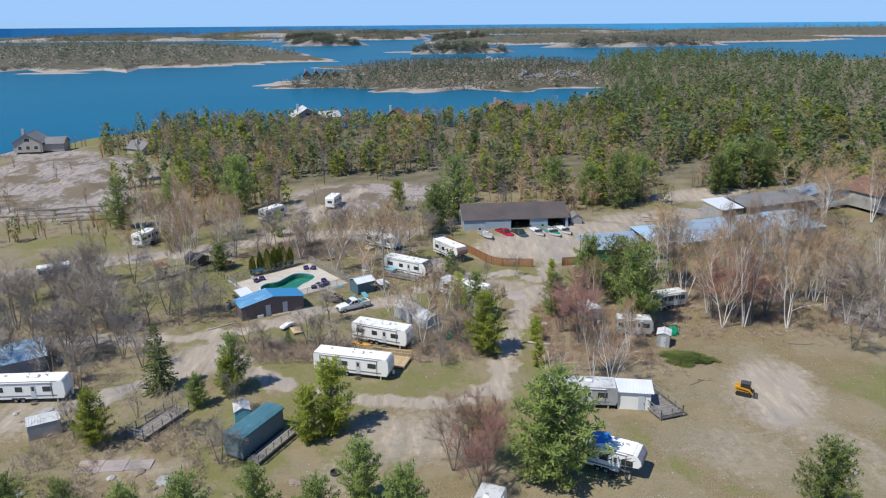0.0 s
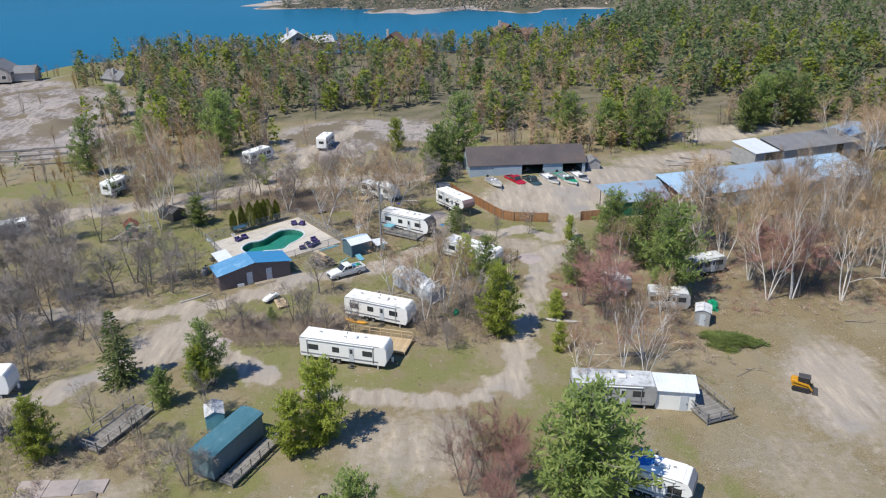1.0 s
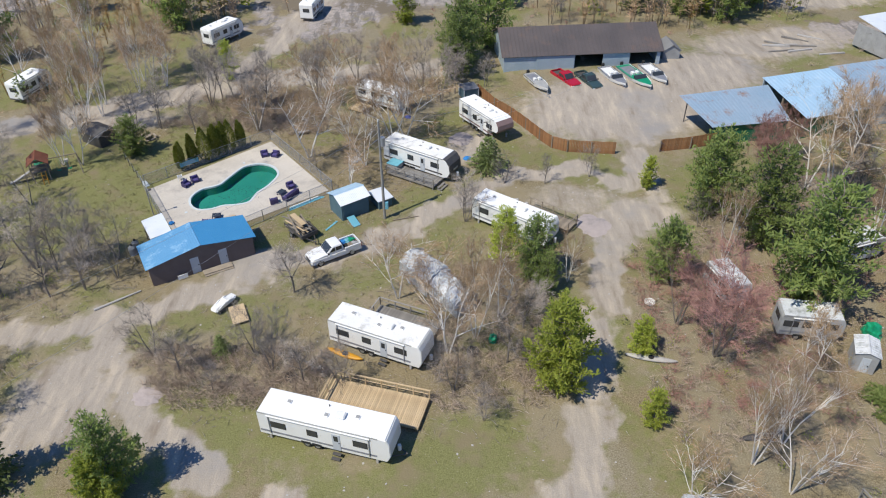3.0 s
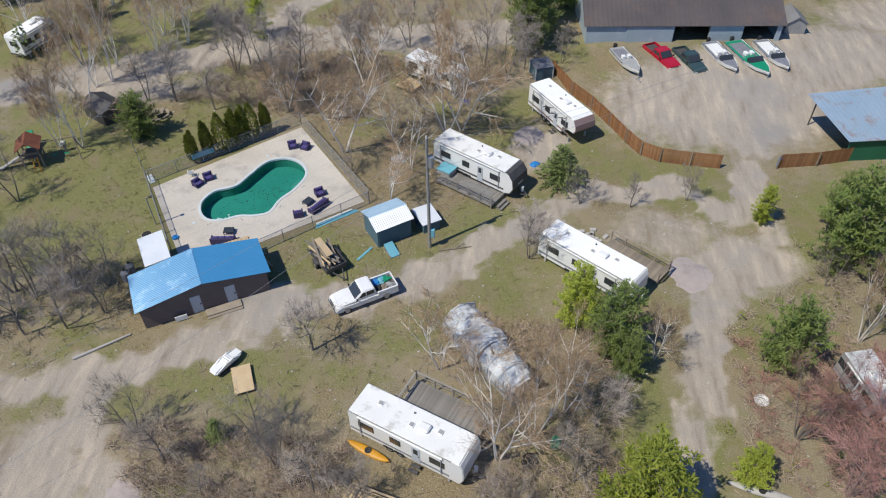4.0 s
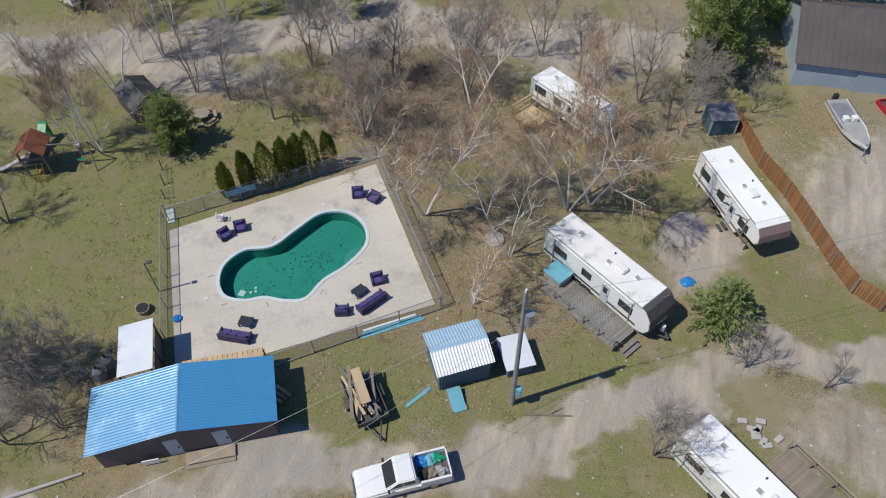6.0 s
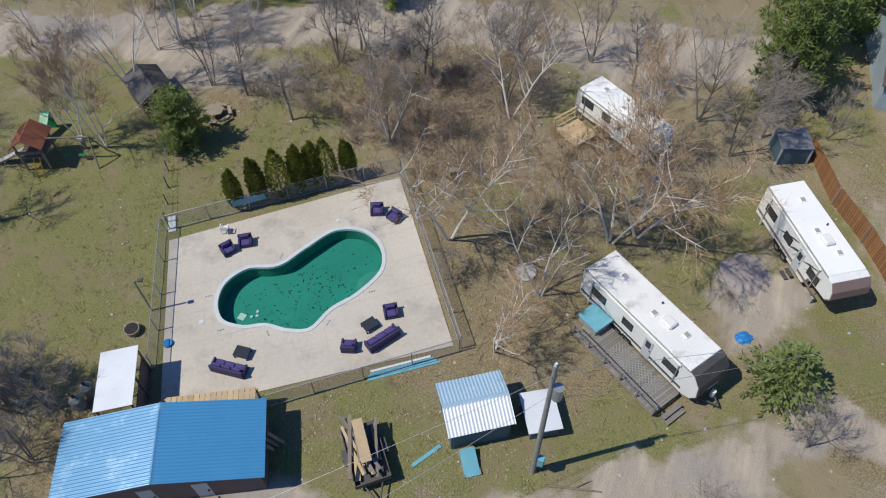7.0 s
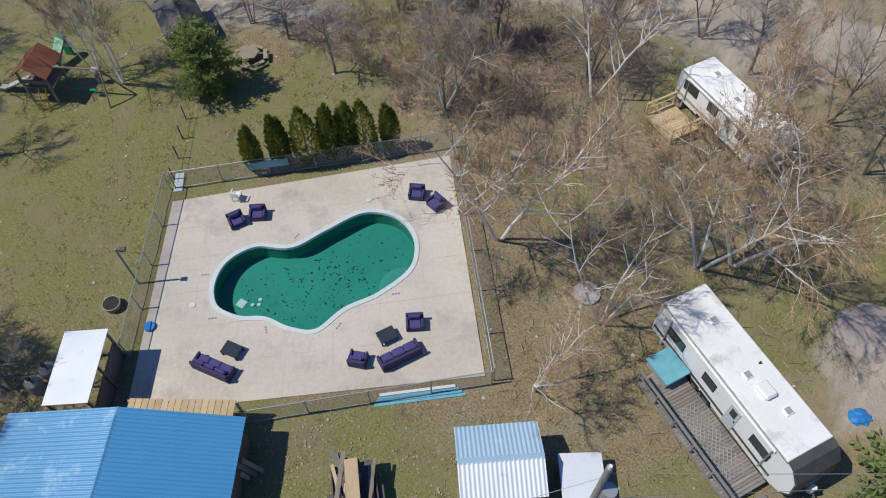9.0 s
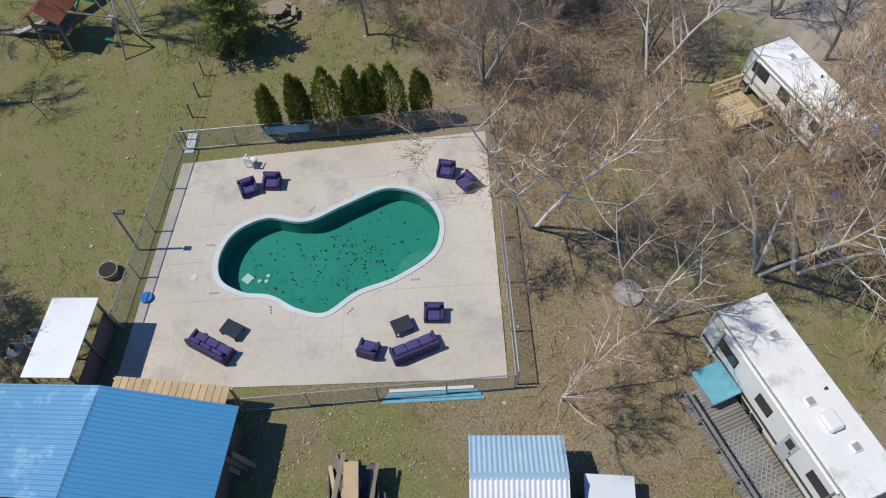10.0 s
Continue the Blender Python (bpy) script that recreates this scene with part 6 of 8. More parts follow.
def wire(a, b, sag, label):
    o = thing("overhead_wire", a[0], a[1], 0, 0, label, "wire", "overhead wires")
    a, b = Vector(a), Vector(b)
    s = Soup()
    s.tube([a.lerp(b, k / 24) - Vector((a.x, a.y, 0)) - Vector((0, 0, sag * 4 * (k / 24) * (1 - k / 24))) for k in range(25)], [0.011] * 25, 4)
    k = new("cable", s.mesh("cable", M_STEEL))
    k.parent = o


wire((-10.9, 120.6, 11.4), (-52, 78, 10.5), 1.0, "long grey overhead wire above the lane")
wire((-10.9, 120.6, 9.4), (-38, 83, 9), 0.6, "lower overhead wire above the lane")
wire((-10.9, 120.6, 11.8), (14, 137, 10.5), 0.8, "overhead wire towards the barn yard")
wire((-10.9, 120.6, 9.0), (14, 138, 8.8), 0.8, "lower overhead wire towards the barn yard")

# board fences at the barn yard
for pts, lab in ((((0.3, 152.6), (2.6, 147.8), (4.8, 144.9), (6.6, 141.8), (8.2, 138.8), (9.6, 136.6), (11.5, 135.6), (14.5, 135.2), (17.6, 135.0)), "orange-brown cedar board fence bending round the yard"), (((23.4, 135.6), (27.5, 136.4), (31.8, 137.8)), "short cedar board fence by the yard entrance")):
    f = thing("board_fence", 0, 0, 0, 0, lab, "fence", "cedar fences")
    first = None
    for (x0, y0), (x1, y1) in zip(pts, pts[1:]):
        d = Vector((x1 - x0, y1 - y0, 0))
        a = math.degrees(math.atan2(d.y, d.x))
        n = max(2, round(d.length / 0.2))
        for i in range(n):
            p = Vector((x0, y0, 0)) + d * ((i + 0.5) / n)
            if first is None:
                first = bpy.data.meshes.new("board")
                b = boxes((-0.085, 0.085, -0.012, 0.012, 0.02, 1.75))
                b.to_mesh(first)
                b.free()
                first.materials.append(M_FENCE)
            k = new("board", first)
            k.parent = f
            k.matrix_basis = pose(p.x, p.y, 0.02 * math.sin(7 * i), 0, 0, a)
        k = part("post", boxes((x0 - 0.06, x0 + 0.06, y0 - 0.06 - 0.09, y0 + 0.06 - 0.09, -0.1, 1.7)), M_WOOD, f)
        nrm = Vector((d.y, -d.x, 0)).normalized() * -0.035
        for zz in (0.4, 1.4):
            part("rail", rods(((x0 + nrm.x, y0 + nrm.y, zz), (x1 + nrm.x, y1 + nrm.y, zz), 0.03), n=4), M_WOOD, f)

# swing and climbing set on the lawn
pl = thing("playset", -54.0, 129.2, 0, 25, "wooden climbing set with red roof, slide and swings", "playset")
for sx in (-0.9, 0.9):
    for sy in (-0.9, 0.9):
        part("post", boxes((sx - 0.06, sx + 0.06, sy - 0.06, sy + 0.06, -0.1, 2.5)), M_WOOD, pl)
part("platform", boxes((-1, 1, -1, 1, 1.3, 1.38)), M_WOOD, pl)
for s in (-1, 1):
    part("roof", slab(bmesh.new(), (s * 1.25, -1.25, 2.4), (s * 1.25, 1.25, 2.4), (0, 1.25, 3.3), (0, -1.25, 3.3), 0.06), M_TERRACOTTA, pl, "red-brown board roof")
    part("rail", boxes((-1, 1, s * 0.97 - 0.03, s * 0.97 + 0.03, 1.7, 2.0)), M_WOOD, pl)
part("slide", prism([(-1.0, 1.35), (-3.3, 0.25), (-3.7, 0.25), (-3.7, 0.18), (-3.25, 0.18), (-1.0, 1.27)], -0.28, 0.28, "Y"), M_STONE, pl, "pale slide")
part("swing_beam", rods(((0.9, 0, 2.4), (4.4, 0, 2.4), 0.07)), M_WOOD, pl)
part("swing_leg", rods(((4.4, 0, 2.4), (4.6, 1.1, -0.05), 0.06)), M_WOOD, pl)
part("swing_leg", rods(((4.4, 0, 2.4), (4.6, -1.1, -0.05), 0.06)), M_WOOD, pl)
for k in (2.0, 3.2):
    part("swing_seat", boxes((k - 0.25, k + 0.25, -0.12, 0.12, 0.55, 0.6)), M_GREENP, pl, "green swing seat")
    part("swing_rope", rods(((k - 0.22, 0, 0.6), (k - 0.22, 0, 2.4), 0.012), ((k + 0.22, 0, 0.6), (k + 0.22, 0, 2.4), 0.012), n=4), M_GREENP, pl)
part("ladder", rods(((0.6, -1.0, 1.4), (0.6, -1.8, -0.05), 0.04), ((0.1, -1.0, 1.4), (0.1, -1.8, -0.05), 0.04), ((0.1, -1.25, 0.95), (0.6, -1.25, 0.95), 0.03), ((0.1, -1.5, 0.48), (0.6, -1.5, 0.48), 0.03)), M_YELLOW, pl, "yellow ladder")
sl = thing("green_slide", -55.6, 131.4, 0, 110, "green plastic tube slide beside the playset", "slide")
part("chute", prism([(-1.4, 0.1), (-1.1, 0.1), (1.2, 1.5), (1.4, 1.5), (1.4, 1.62), (1.1, 1.62), (-1.2, 0.25), (-1.4, 0.25)], -0.35, 0.35, "Y"), M_GREENP, sl)
part("stand", boxes((1.2, 1.35, -0.3, 0.3, 0, 1.5)), M_GREENP, sl)


def picnic_table(x, y, rz):
    o = thing("picnic_table", x, y, 0, rz, "six-sided weathered wooden picnic table", "table")
    part("top", rods(((0, 0, 0.7), (0, 0, 0.76), 0.75), n=6), M_WOOD, o)
    for k in range(6):
        a = radians(60 * k + 30)
        c, s = math.cos(a), math.sin(a)
        bm = boxes((-0.5, 0.5, -0.14, 0.14, 0.40, 0.45))
        bmesh.ops.transform(bm, matrix=pose(1.08 * c, 1.08 * s, 0, 0, 0, 60 * k + 120), verts=bm.verts)
        part("bench", bm, M_WOOD, o)
        part("leg", rods(((0.3 * c, 0.3 * s, 0.7), (0.95 * c, 0.95 * s, 0.0), 0.05), n=4), M_WOOD, o)


picnic_table(-44.3, 138.7, 12)
bt = thing("bathtub_heater", -51.9, 131.6, 0, 20, "grey pedestal grill on the lawn", "grill")
part("body", boxes((-0.25, 0.25, -0.2, 0.2, 0.9, 1.25), bev=0.04), M_STONE, bt)
part("stand", boxes((-0.1, 0.1, -0.1, 0.1, 0, 0.9)), M_GREYWOOD, bt)

# things round the trailers
for x, y, rz, s, m, lab in ((-10.4, 131.0, -30, (0.75, 0.65, 0.6), M_TURQ, "hot tub chest with turquoise cover on the deck"), (-1.0, 151.7, 20, (1.1, 1.1, 1.7), M_SHEDWALL, "small dark pool heater cabin beside the fence")):
    o = thing("storage_chest", x, y, 0.57 if m is M_TURQ else 0, rz, lab, "chest")
    part("body", boxes((-s[0], s[0], -s[1], s[1], 0, s[2] - 0.06), bev=0.02), M_GREYWALL if m is M_TURQ else m, o)
    part("lid", boxes((-s[0] - 0.08, s[0] + 0.08, -s[1] - 0.08, s[1] + 0.08, s[2] - 0.06, s[2] + 0.06), bev=0.03), m if m is M_TURQ else M_STRIPE, o)
    if m is not M_TURQ:
        for sx in (-s[0], s[0]):
            for sy in (-s[1], s[1]):
                part("corner_post", boxes((sx - 0.06, sx + 0.06, sy - 0.06, sy + 0.06, 0.01, s[2] - 0.07)), M_DOOR, o, "pale corner post")


def heap(name, x, y, r, high, material, label, category, seed=0, z=0.0):
    o = thing(name, x, y, z, seed * 40, label, category)
    bm = bmesh.new()
    bmesh.ops.create_icosphere(bm, subdivisions=3, radius=1)
    for v in bm.verts:
        k = 1 + 0.35 * noise.noise(v.co * 2.2 + Vector((seed, 0, 0))) + 0.15 * noise.noise(v.co * 6 + Vector((0, seed, 0)))
        v.co = Vector((v.co.x * r * k, v.co.y * r * 0.8 * k, max(-0.05, v.co.z * high * k)))
    part("mound", bm, material, o)
    return o


heap("crumpled_tarp", -1.4, 133.9, 0.55, 0.22, M_BLUE, "crumpled bright blue tarp on the grass", "tarp", 1)
heap("crumpled_tarp", -9.6, 145.2, 0.5, 0.2, M_NAVY, "faded navy tarp lying under birch branches", "tarp", 8)
heap("crumpled_tarp", 0.6, 101.2, 0.5, 0.7, M_GREENP, "bundled green tarp under bare trees", "tarp", 2)
heap("green_tarp", 35.4, 102.2, 0.9, 1.3, M_GREENP, "bright green tarp over stored goods", "tarp", 3)
bp = thing("bough_pile", 34.5, 93.3, 0, -12, "pile of cut green conifer boughs", "brush pile")
rp, sp_ = random.Random(12), Soup()
for i in range(2600):
    a, q = rp.uniform(0, 6.283), math.sqrt(rp.random())
    q *= 0.75 + 0.25 * math.sin(3 * a + 1) + 0.12 * math.sin(7 * a)
    p = Vector((4.6 * q * math.cos(a), 2.6 * q * math.sin(a), 0.9 * (1 - q * q) * rp.uniform(0.5, 1.1) + 0.03))
    d = Vector((math.cos(a * 3 + i), math.sin(a * 3 + i), rp.uniform(-0.2, 0.35))) * rp.uniform(0.3, 0.7)
    sp_.leaf(p, d, Vector((-d.y, d.x, rp.uniform(-0.1, 0.1))) * 0.14)
k = new("bough", sp_.mesh("bough", M_PINE))
k.parent = bp
heap("roof_tarp", 16.6, 68.2, 1.5, 0.12, M_BLUE, "bright blue tarp spread over the trailer roof", "tarp", 5, 3.2)
heap("granite_outcrop", -2.2, 139.0, 1.9, 0.10, M_ROCK, "low pink granite outcrop beside the trailer", "rock", 6)
heap("granite_outcrop", -29.0, 94.3, 1.3, 0.12, M_ROCK, "flat pale rock beside the lane", "rock", 9)
heap("granite_outcrop", 12.4, 119.4, 2.1, 0.08, M_ROCK, "low pale pink granite outcrop beside the drive", "rock", 7)
for i, (x, y) in enumerate(((-36, 66), (-33.5, 67), (-30, 65.5), (-27.5, 64.5), (-52, 78), (-50.5, 80), (-54, 79.5), (-16, 65), (-45, 63))):
    heap("rubble_heap", x, y, 0.5 + 0.3 * (i % 3), 0.25, (M_STONE, M_WOOD, M_GREYWALL)[i % 3], "small heap of mixed yard rubble", "rubble", 10 + i)


def canoe(x, y, rz, L, m, label, z=0.0):
    o = thing("kayak", x, y, z, rz, label, "kayak", "kayaks and canoes")
    bm = bmesh.new()
    n, rings = 12, []
    for k in range(n + 1):
        f = -1 + 2 * k / n
        w = 0.36 * (1 - f * f) ** 0.6 + 0.01
        rings.append([bm.verts.new((f * L / 2, w * math.cos(a), 0.16 + 0.17 * math.sin(a) * (1 - 0.5 * f * f) + 0.08 * f * f)) for a in np.linspace(0, 2 * math.pi, 9)[:-1]])
    for a, b in zip(rings, rings[1:]):
        for i in range(8):
            bm.faces.new((a[i - 1], a[i], b[i], b[i - 1]))
    part("hull", bm, m, o, smooth=True)
    part("cockpit", rods(((0, 0, 0.3), (0, 0, 0.345), 0.26), n=12), M_BLACK, o)
    return o


canoe(-12.75, 99.2, -23, 3.6, M_YELLOW, "yellow kayak lying beside the old trailer")
canoe(14.5, 98.9, -12, 4.6, M_STONE, "pale green canoe lying in the grass")
canoe(21.5, 90.5, 10, 3.8, M_DARKSTEEL, "dark canoe lying near bare trees")
bo = thing("plywood_sheet", -23.6, 104.3, 0, 25, "tan plywood sheet on low blocks", "plywood")
part("sheet", boxes((-0.75, 0.75, -1.3, 1.3, 0.28, 0.33)), M_NEWWOOD, bo)
part("block", boxes((-0.6, -0.4, -1.0, 1.0, 0, 0.28)), M_WOOD, bo)
part("block", boxes((0.4, 0.6, -1.0, 1.0, 0, 0.28)), M_WOOD, bo)
pw = thing("jet_ski", -25.3, 105.6, 0, 60, "white covered watercraft on a small stand", "watercraft")
part("hull", prism([(-1.4, 0.35), (1.0, 0.3), (1.5, 0.6), (0.4, 0.75), (0.1, 0.95), (-0.2, 0.72), (-1.4, 0.7)], -0.45, 0.45, "Y", 0.12), M_WHITE, pw)
part("stand", boxes((-1.0, 0.9, -0.35, 0.35, 0, 0.32)), M_DARKSTEEL, pw)
for x, y in ((-17.1, 96.4), (-1.3, 99.6), (-12, 66.5)):
    fp = thing("fire_ring", x, y, 0, 0, "charred round metal fire ring on bare soil", "fire ring", "fire rings")
    part("ring", loop_wall([Vector((0.55 * math.cos(a), 0.55 * math.sin(a))) for a in np.linspace(0, 6.283, 19)[:-1]], [Vector((0.47 * math.cos(a), 0.47 * math.sin(a))) for a in np.linspace(0, 6.283, 19)[:-1]], 0, 0.35), M_DARKSTEEL, fp)
    part("ash", rods(((0, 0, 0), (0, 0, 0.08), 0.46), n=12), M_BLACK, fp)
sp = thing("cable_spool", 16.0, 106.4, 0, 0, "white round table disc lying in the grass", "table")
part("disc", rods(((0, 0, 0.12), (0, 0, 0.2), 0.55), n=18), M_WHITE, sp)
part("core", rods(((0, 0, 0), (0, 0, 0.12), 0.25), n=12), M_GREYWALL, sp)
bb = thing("blue_barrel", 23.8, 136.0, 0, 0, "blue plastic barrel by the fence end", "barrel")
part("barrel", rods(((0, 0, 0), (0, 0, 0.9), 0.3), n=16), M_BLUE, bb)
part("lid", rods(((0, 0, 0.9), (0, 0, 0.94), 0.31), n=16), M_BLUE, bb)
tp = thing("tarped_shelter", -4.6, 108.2, 0, -50, "long tarped storage shelter under bare branches", "shelter")


def crumpled(profile, x0, x1, amount, seed, cuts=14):
    """A sheet drawn over hoops, sagging and wrinkled between them."""
    s, n = Soup(), len(profile)
    for k in range(cuts + 1):
        x = x0 + (x1 - x0) * k / cuts
        for u, v in profile:
            p = Vector((x, u, v))
            q = noise.noise(p * 1.3 + Vector((seed, 0, 0))) + 0.5 * noise.noise(p * 3.1)
            s.v.append(Vector((x, u * (1 + amount * q * 0.3), v * (1 + amount * q * 0.25 - 0.03 * (k % 2)))))
    for k in range(cuts):
        for i in range(n - 1):
            s.f.append((k * n + i, k * n + i + 1, (k + 1) * n + i + 1, (k + 1) * n + i))
    s.f += [tuple(range(n)), tuple(range(cuts * n, cuts * n + n))]
    return s.mesh("cover", M_OLDROOF)


for prof, x0, x1, sd in (([(-1.5, 0.0), (-1.55, 1.0), (-1.5, 1.9), (-0.8, 2.55), (0, 2.7), (0.8, 2.55), (1.5, 1.9), (1.55, 1.0), (1.5, 0.0)], -4.3, 0.2, 3), ([(-1.25, 0.0), (-1.3, 0.9), (-1.3, 1.7), (-0.7, 2.3), (0, 2.45), (0.7, 2.3), (1.3, 1.7), (1.3, 0.9), (1.25, 0.0)], 0.3, 4.4, 9)):
    k = new("cover", crumpled(prof, x0, x1, 0.5, sd))
    k.parent = tp
    k["label"] = "wrinkled grey sheet cover"
for k in range(7):
    part("hoop", rods(((-4.2 + 1.4 * k, -1.56, 0), (-4.2 + 1.4 * k, -1.58, 1.9), 0.03), ((-4.2 + 1.4 * k, -1.58, 1.9), (-4.2 + 1.4 * k, 0, 2.84), 0.03), ((-4.2 + 1.4 * k, 0, 2.84), (-4.2 + 1.4 * k, 1.58, 1.9), 0.03)), M_STEEL, tp)
# stones and steps round the plain trailer
for i in range(9):
    rb = random.Random(40 + i)
    x, y = 4.2 + rb.uniform(-1.2, 1.4), 123.6 + rb.uniform(-0.9, 0.9)
    o = thing("stone_block", x, y, 0, rb.uniform(0, 90), "rough pale stone block on the ground", "stone", "stone blocks")
    part("block", boxes((-0.3, 0.3, -0.18, 0.18, -0.02, 0.2), bev=0.04), M_STONE, o)
lg = thing("fallen_log", -36.0, 106.3, 0, 36, "pale stripped log lying beside the lane", "log")
bm = bmesh.new()
rod(bm, (-2.3, 0, 0.1), (2.3, 0.25, 0.1), 0.13, 0.08, n=8)
part("trunk", bm, M_STONE, lg)
for x, y, rz, L in ((34, 86.5, 30, 3.2), (35.2, 87, -20, 2.4), (54, 98, -12, 5), (31, 91, 70, 3), (-8.5, 120.4, 12, 3)):
    lg = thing("fallen_branch", x, y, 0, rz, "bleached fallen branch on the ground", "branch", "fallen branches")
    bm = bmesh.new()
    rod(bm, (-L / 2, 0, 0.08), (L / 2, 0.2, 0.1), 0.08, 0.04, n=6)
    rod(bm, (0, 0.1, 0.09), (L * 0.3, 0.7, 0.2), 0.05, 0.02, n=5)
    part("trunk", bm, M_WOOD, lg)

# houses on the shore and islands


def cottage(x, y, rz, w, d, wall, roof, label, z=None, wing=True):
    z = ground_z(x, y) if z is None else z
    o = gable_house("lake_house", x, y, rz, w, d, 4.2, 8.0, wall, roof, label, "house", 0.6, ribs=False, z=z, group="lake houses")
    for k in (-0.28, 0.0, 0.28):
        window_on(o, k * w, -d / 2, 1.0, w * 0.14, 1.6)
    window_on(o, 0, -d / 2, 4.4, w * 0.2, 1.5)
    if wing:
        part("wing", boxes((w / 2 + 0.06, w / 2 + w * 0.7, -d * 0.35, d * 0.35, -0.2, 3.2)), wall, o)
        part("wing_roof", prism([(-d * 0.42, 3.1), (0, 5.6), (d * 0.42, 3.1)], w / 2 + 0.06, w / 2 + w * 0.75, "X"), roof, o)
    part("chimney", boxes((-w * 0.3, -w * 0.3 + 0.9, -0.4, 0.5, 4, 9.4)), M_STONE, o)
    return o


cottage(-156, 271, 10, 10, 10, M_HOUSE_B, M_SHINGLE_G, "beige lake house with grey-brown roof and chimney", 2.0).scale = (1, 1, 0.85)
cottage(-114, 269, 60, 7, 10, M_HOUSE_B, M_SHINGLE_G, "small grey-roofed cabin by the lake", 0.6, False).scale = (0.9, 0.9, 0.6)
cottage(-66, 345, 20, 13, 13, M_GREYWALL, M_OLDROOF, "pale grey lake house among pines", 1.5)
cottage(-22, 335, -10, 10, 10, M_HOUSE_D, M_SHINGLE_B, "brown lake house behind pines", 1.5)
cottage(29, 368, 15, 12, 10, M_HOUSE_D, M_SHINGLE_B, "brown-roofed lake house behind pines", 1.5)
cottage(80, 392, 5, 11, 10, M_HOUSE_D, M_SHINGLE_B, "rust-roofed lake house by the shore", 1.5)
for i in range(4):
    cottage(-128 + 9 * i, 690, 8, 7, 9, M_HOUSE_D, M_SHINGLE_G, "dark steep-roofed island lodge", -1.6, False)
cottage(72, 640, 10, 12, 10, M_GREYWALL, M_SHINGLE_G, "grey island house with hipped look", -0.6)
cottage(104, 650, -5, 12, 10, M_HOUSE_B, M_SHINGLE_G, "beige island house by the rocks", -0.6)
cottage(59, 940, 0, 14, 10, M_WHITE, M_TINROOF, "white island house with pale roof", -0.5)
# timbers stacked on the granite shelf
for i in range(9):
    st = random.Random(60 + i)
    x, y = -92 + st.uniform(-18, 6), 178 + st.uniform(-7, 9)
    o = thing("dock_timber", x, y, ground_z(x, y), 8 + st.uniform(-6, 6), "long grey dock timber lying on granite", "timber", "stacked dock timbers")
    part("beam", boxes((-8, 8, -0.25, 0.25, 0.0, 0.4)), M_GREYWOOD if i % 3 else M_TAN, o)


# ---- trees


def way(rnd, up=0.0):
    a, z = rnd.uniform(0, 2 * math.pi), rnd.uniform(-1, 1)
    k = math.sqrt(1 - z * z)
    return Vector((k * math.cos(a), k * math.sin(a), z + up)).normalized()


def pine_mesh(seed, h, spread, needles, dense=1.0, conic=0.6, bare=0.15, tuft=0.5):
    """White pine: whorls of upswept limbs, each carrying brushes of needles."""
    r = random.Random(seed)
    t, c = Soup(), Soup()
    bend = Vector((r.uniform(-0.03, 0.03), r.uniform(-0.03, 0.03), 0))
    spine = [Vector((bend.x * z * z / h + 0, bend.y * z * z / h, z)) for z in np.linspace(-0.2, h * 0.97, 8)]
    t.tube(spine, [h * 0.017 * (1 - 0.92 * i / 7) + 0.015 for i in range(8)], 6)
    z = h * bare
    while z < h * 0.98:
        f = (z - h * bare) / (h * (1 - bare))
        reach = spread * ((1 - f) ** conic) * (0.55 + 0.45 * min(1, f * 4)) + 0.15
        n = r.randint(4, 6)
        a0 = r.uniform(0, 6.3)
        o = Vector((bend.x * z * z / h, bend.y * z * z / h, z))
        for i in range(n):
            if r.random() < 0.1:
                continue
            a = a0 + 6.283 * i / n + r.uniform(-0.35, 0.35)
            L = reach * r.uniform(0.6, 1.15)
            lift = r.uniform(0.0, 0.35) + 0.5 * f
            d = Vector((math.cos(a), math.sin(a), lift))
            tip = o + d * L
            midp = o + d * L * 0.5 + Vector((0, 0, -0.06 * L))
            t.tube([o, midp, tip], [0.02 + 0.018 * L, 0.02 + 0.008 * L, 0.01], 3)
            k = max(2, int(L / (tuft * 0.62) * dense))
            for j in range(k):
                g = (j + 1) / k
                p = (o.lerp(midp, g * 2) if g < 0.5 else midp.lerp(tip, g * 2 - 1))
                side = Vector((-d.y, d.x, 0)) * r.uniform(-0.35, 0.35) * L * (1.1 - g)
                p = p + side + Vector((0, 0, r.uniform(-0.05, 0.15)))
                s = tuft * r.uniform(0.7, 1.25)
                for q in range(int(11 * dense)):
                    e = (way(r, 0.35) + d * 0.4).normalized()
                    c.leaf(p + way(r) * s * 0.3, e * s * r.uniform(0.45, 0.85), (Vector((-e.y, e.x, 0.05)).normalized() + way(r) * 0.55).normalized() * s * 0.11)
        z += h * 0.055 * r.uniform(0.8, 1.2) / max(0.75, dense)
    return t.mesh("trunk", M_BARK), c.mesh("crown", needles)


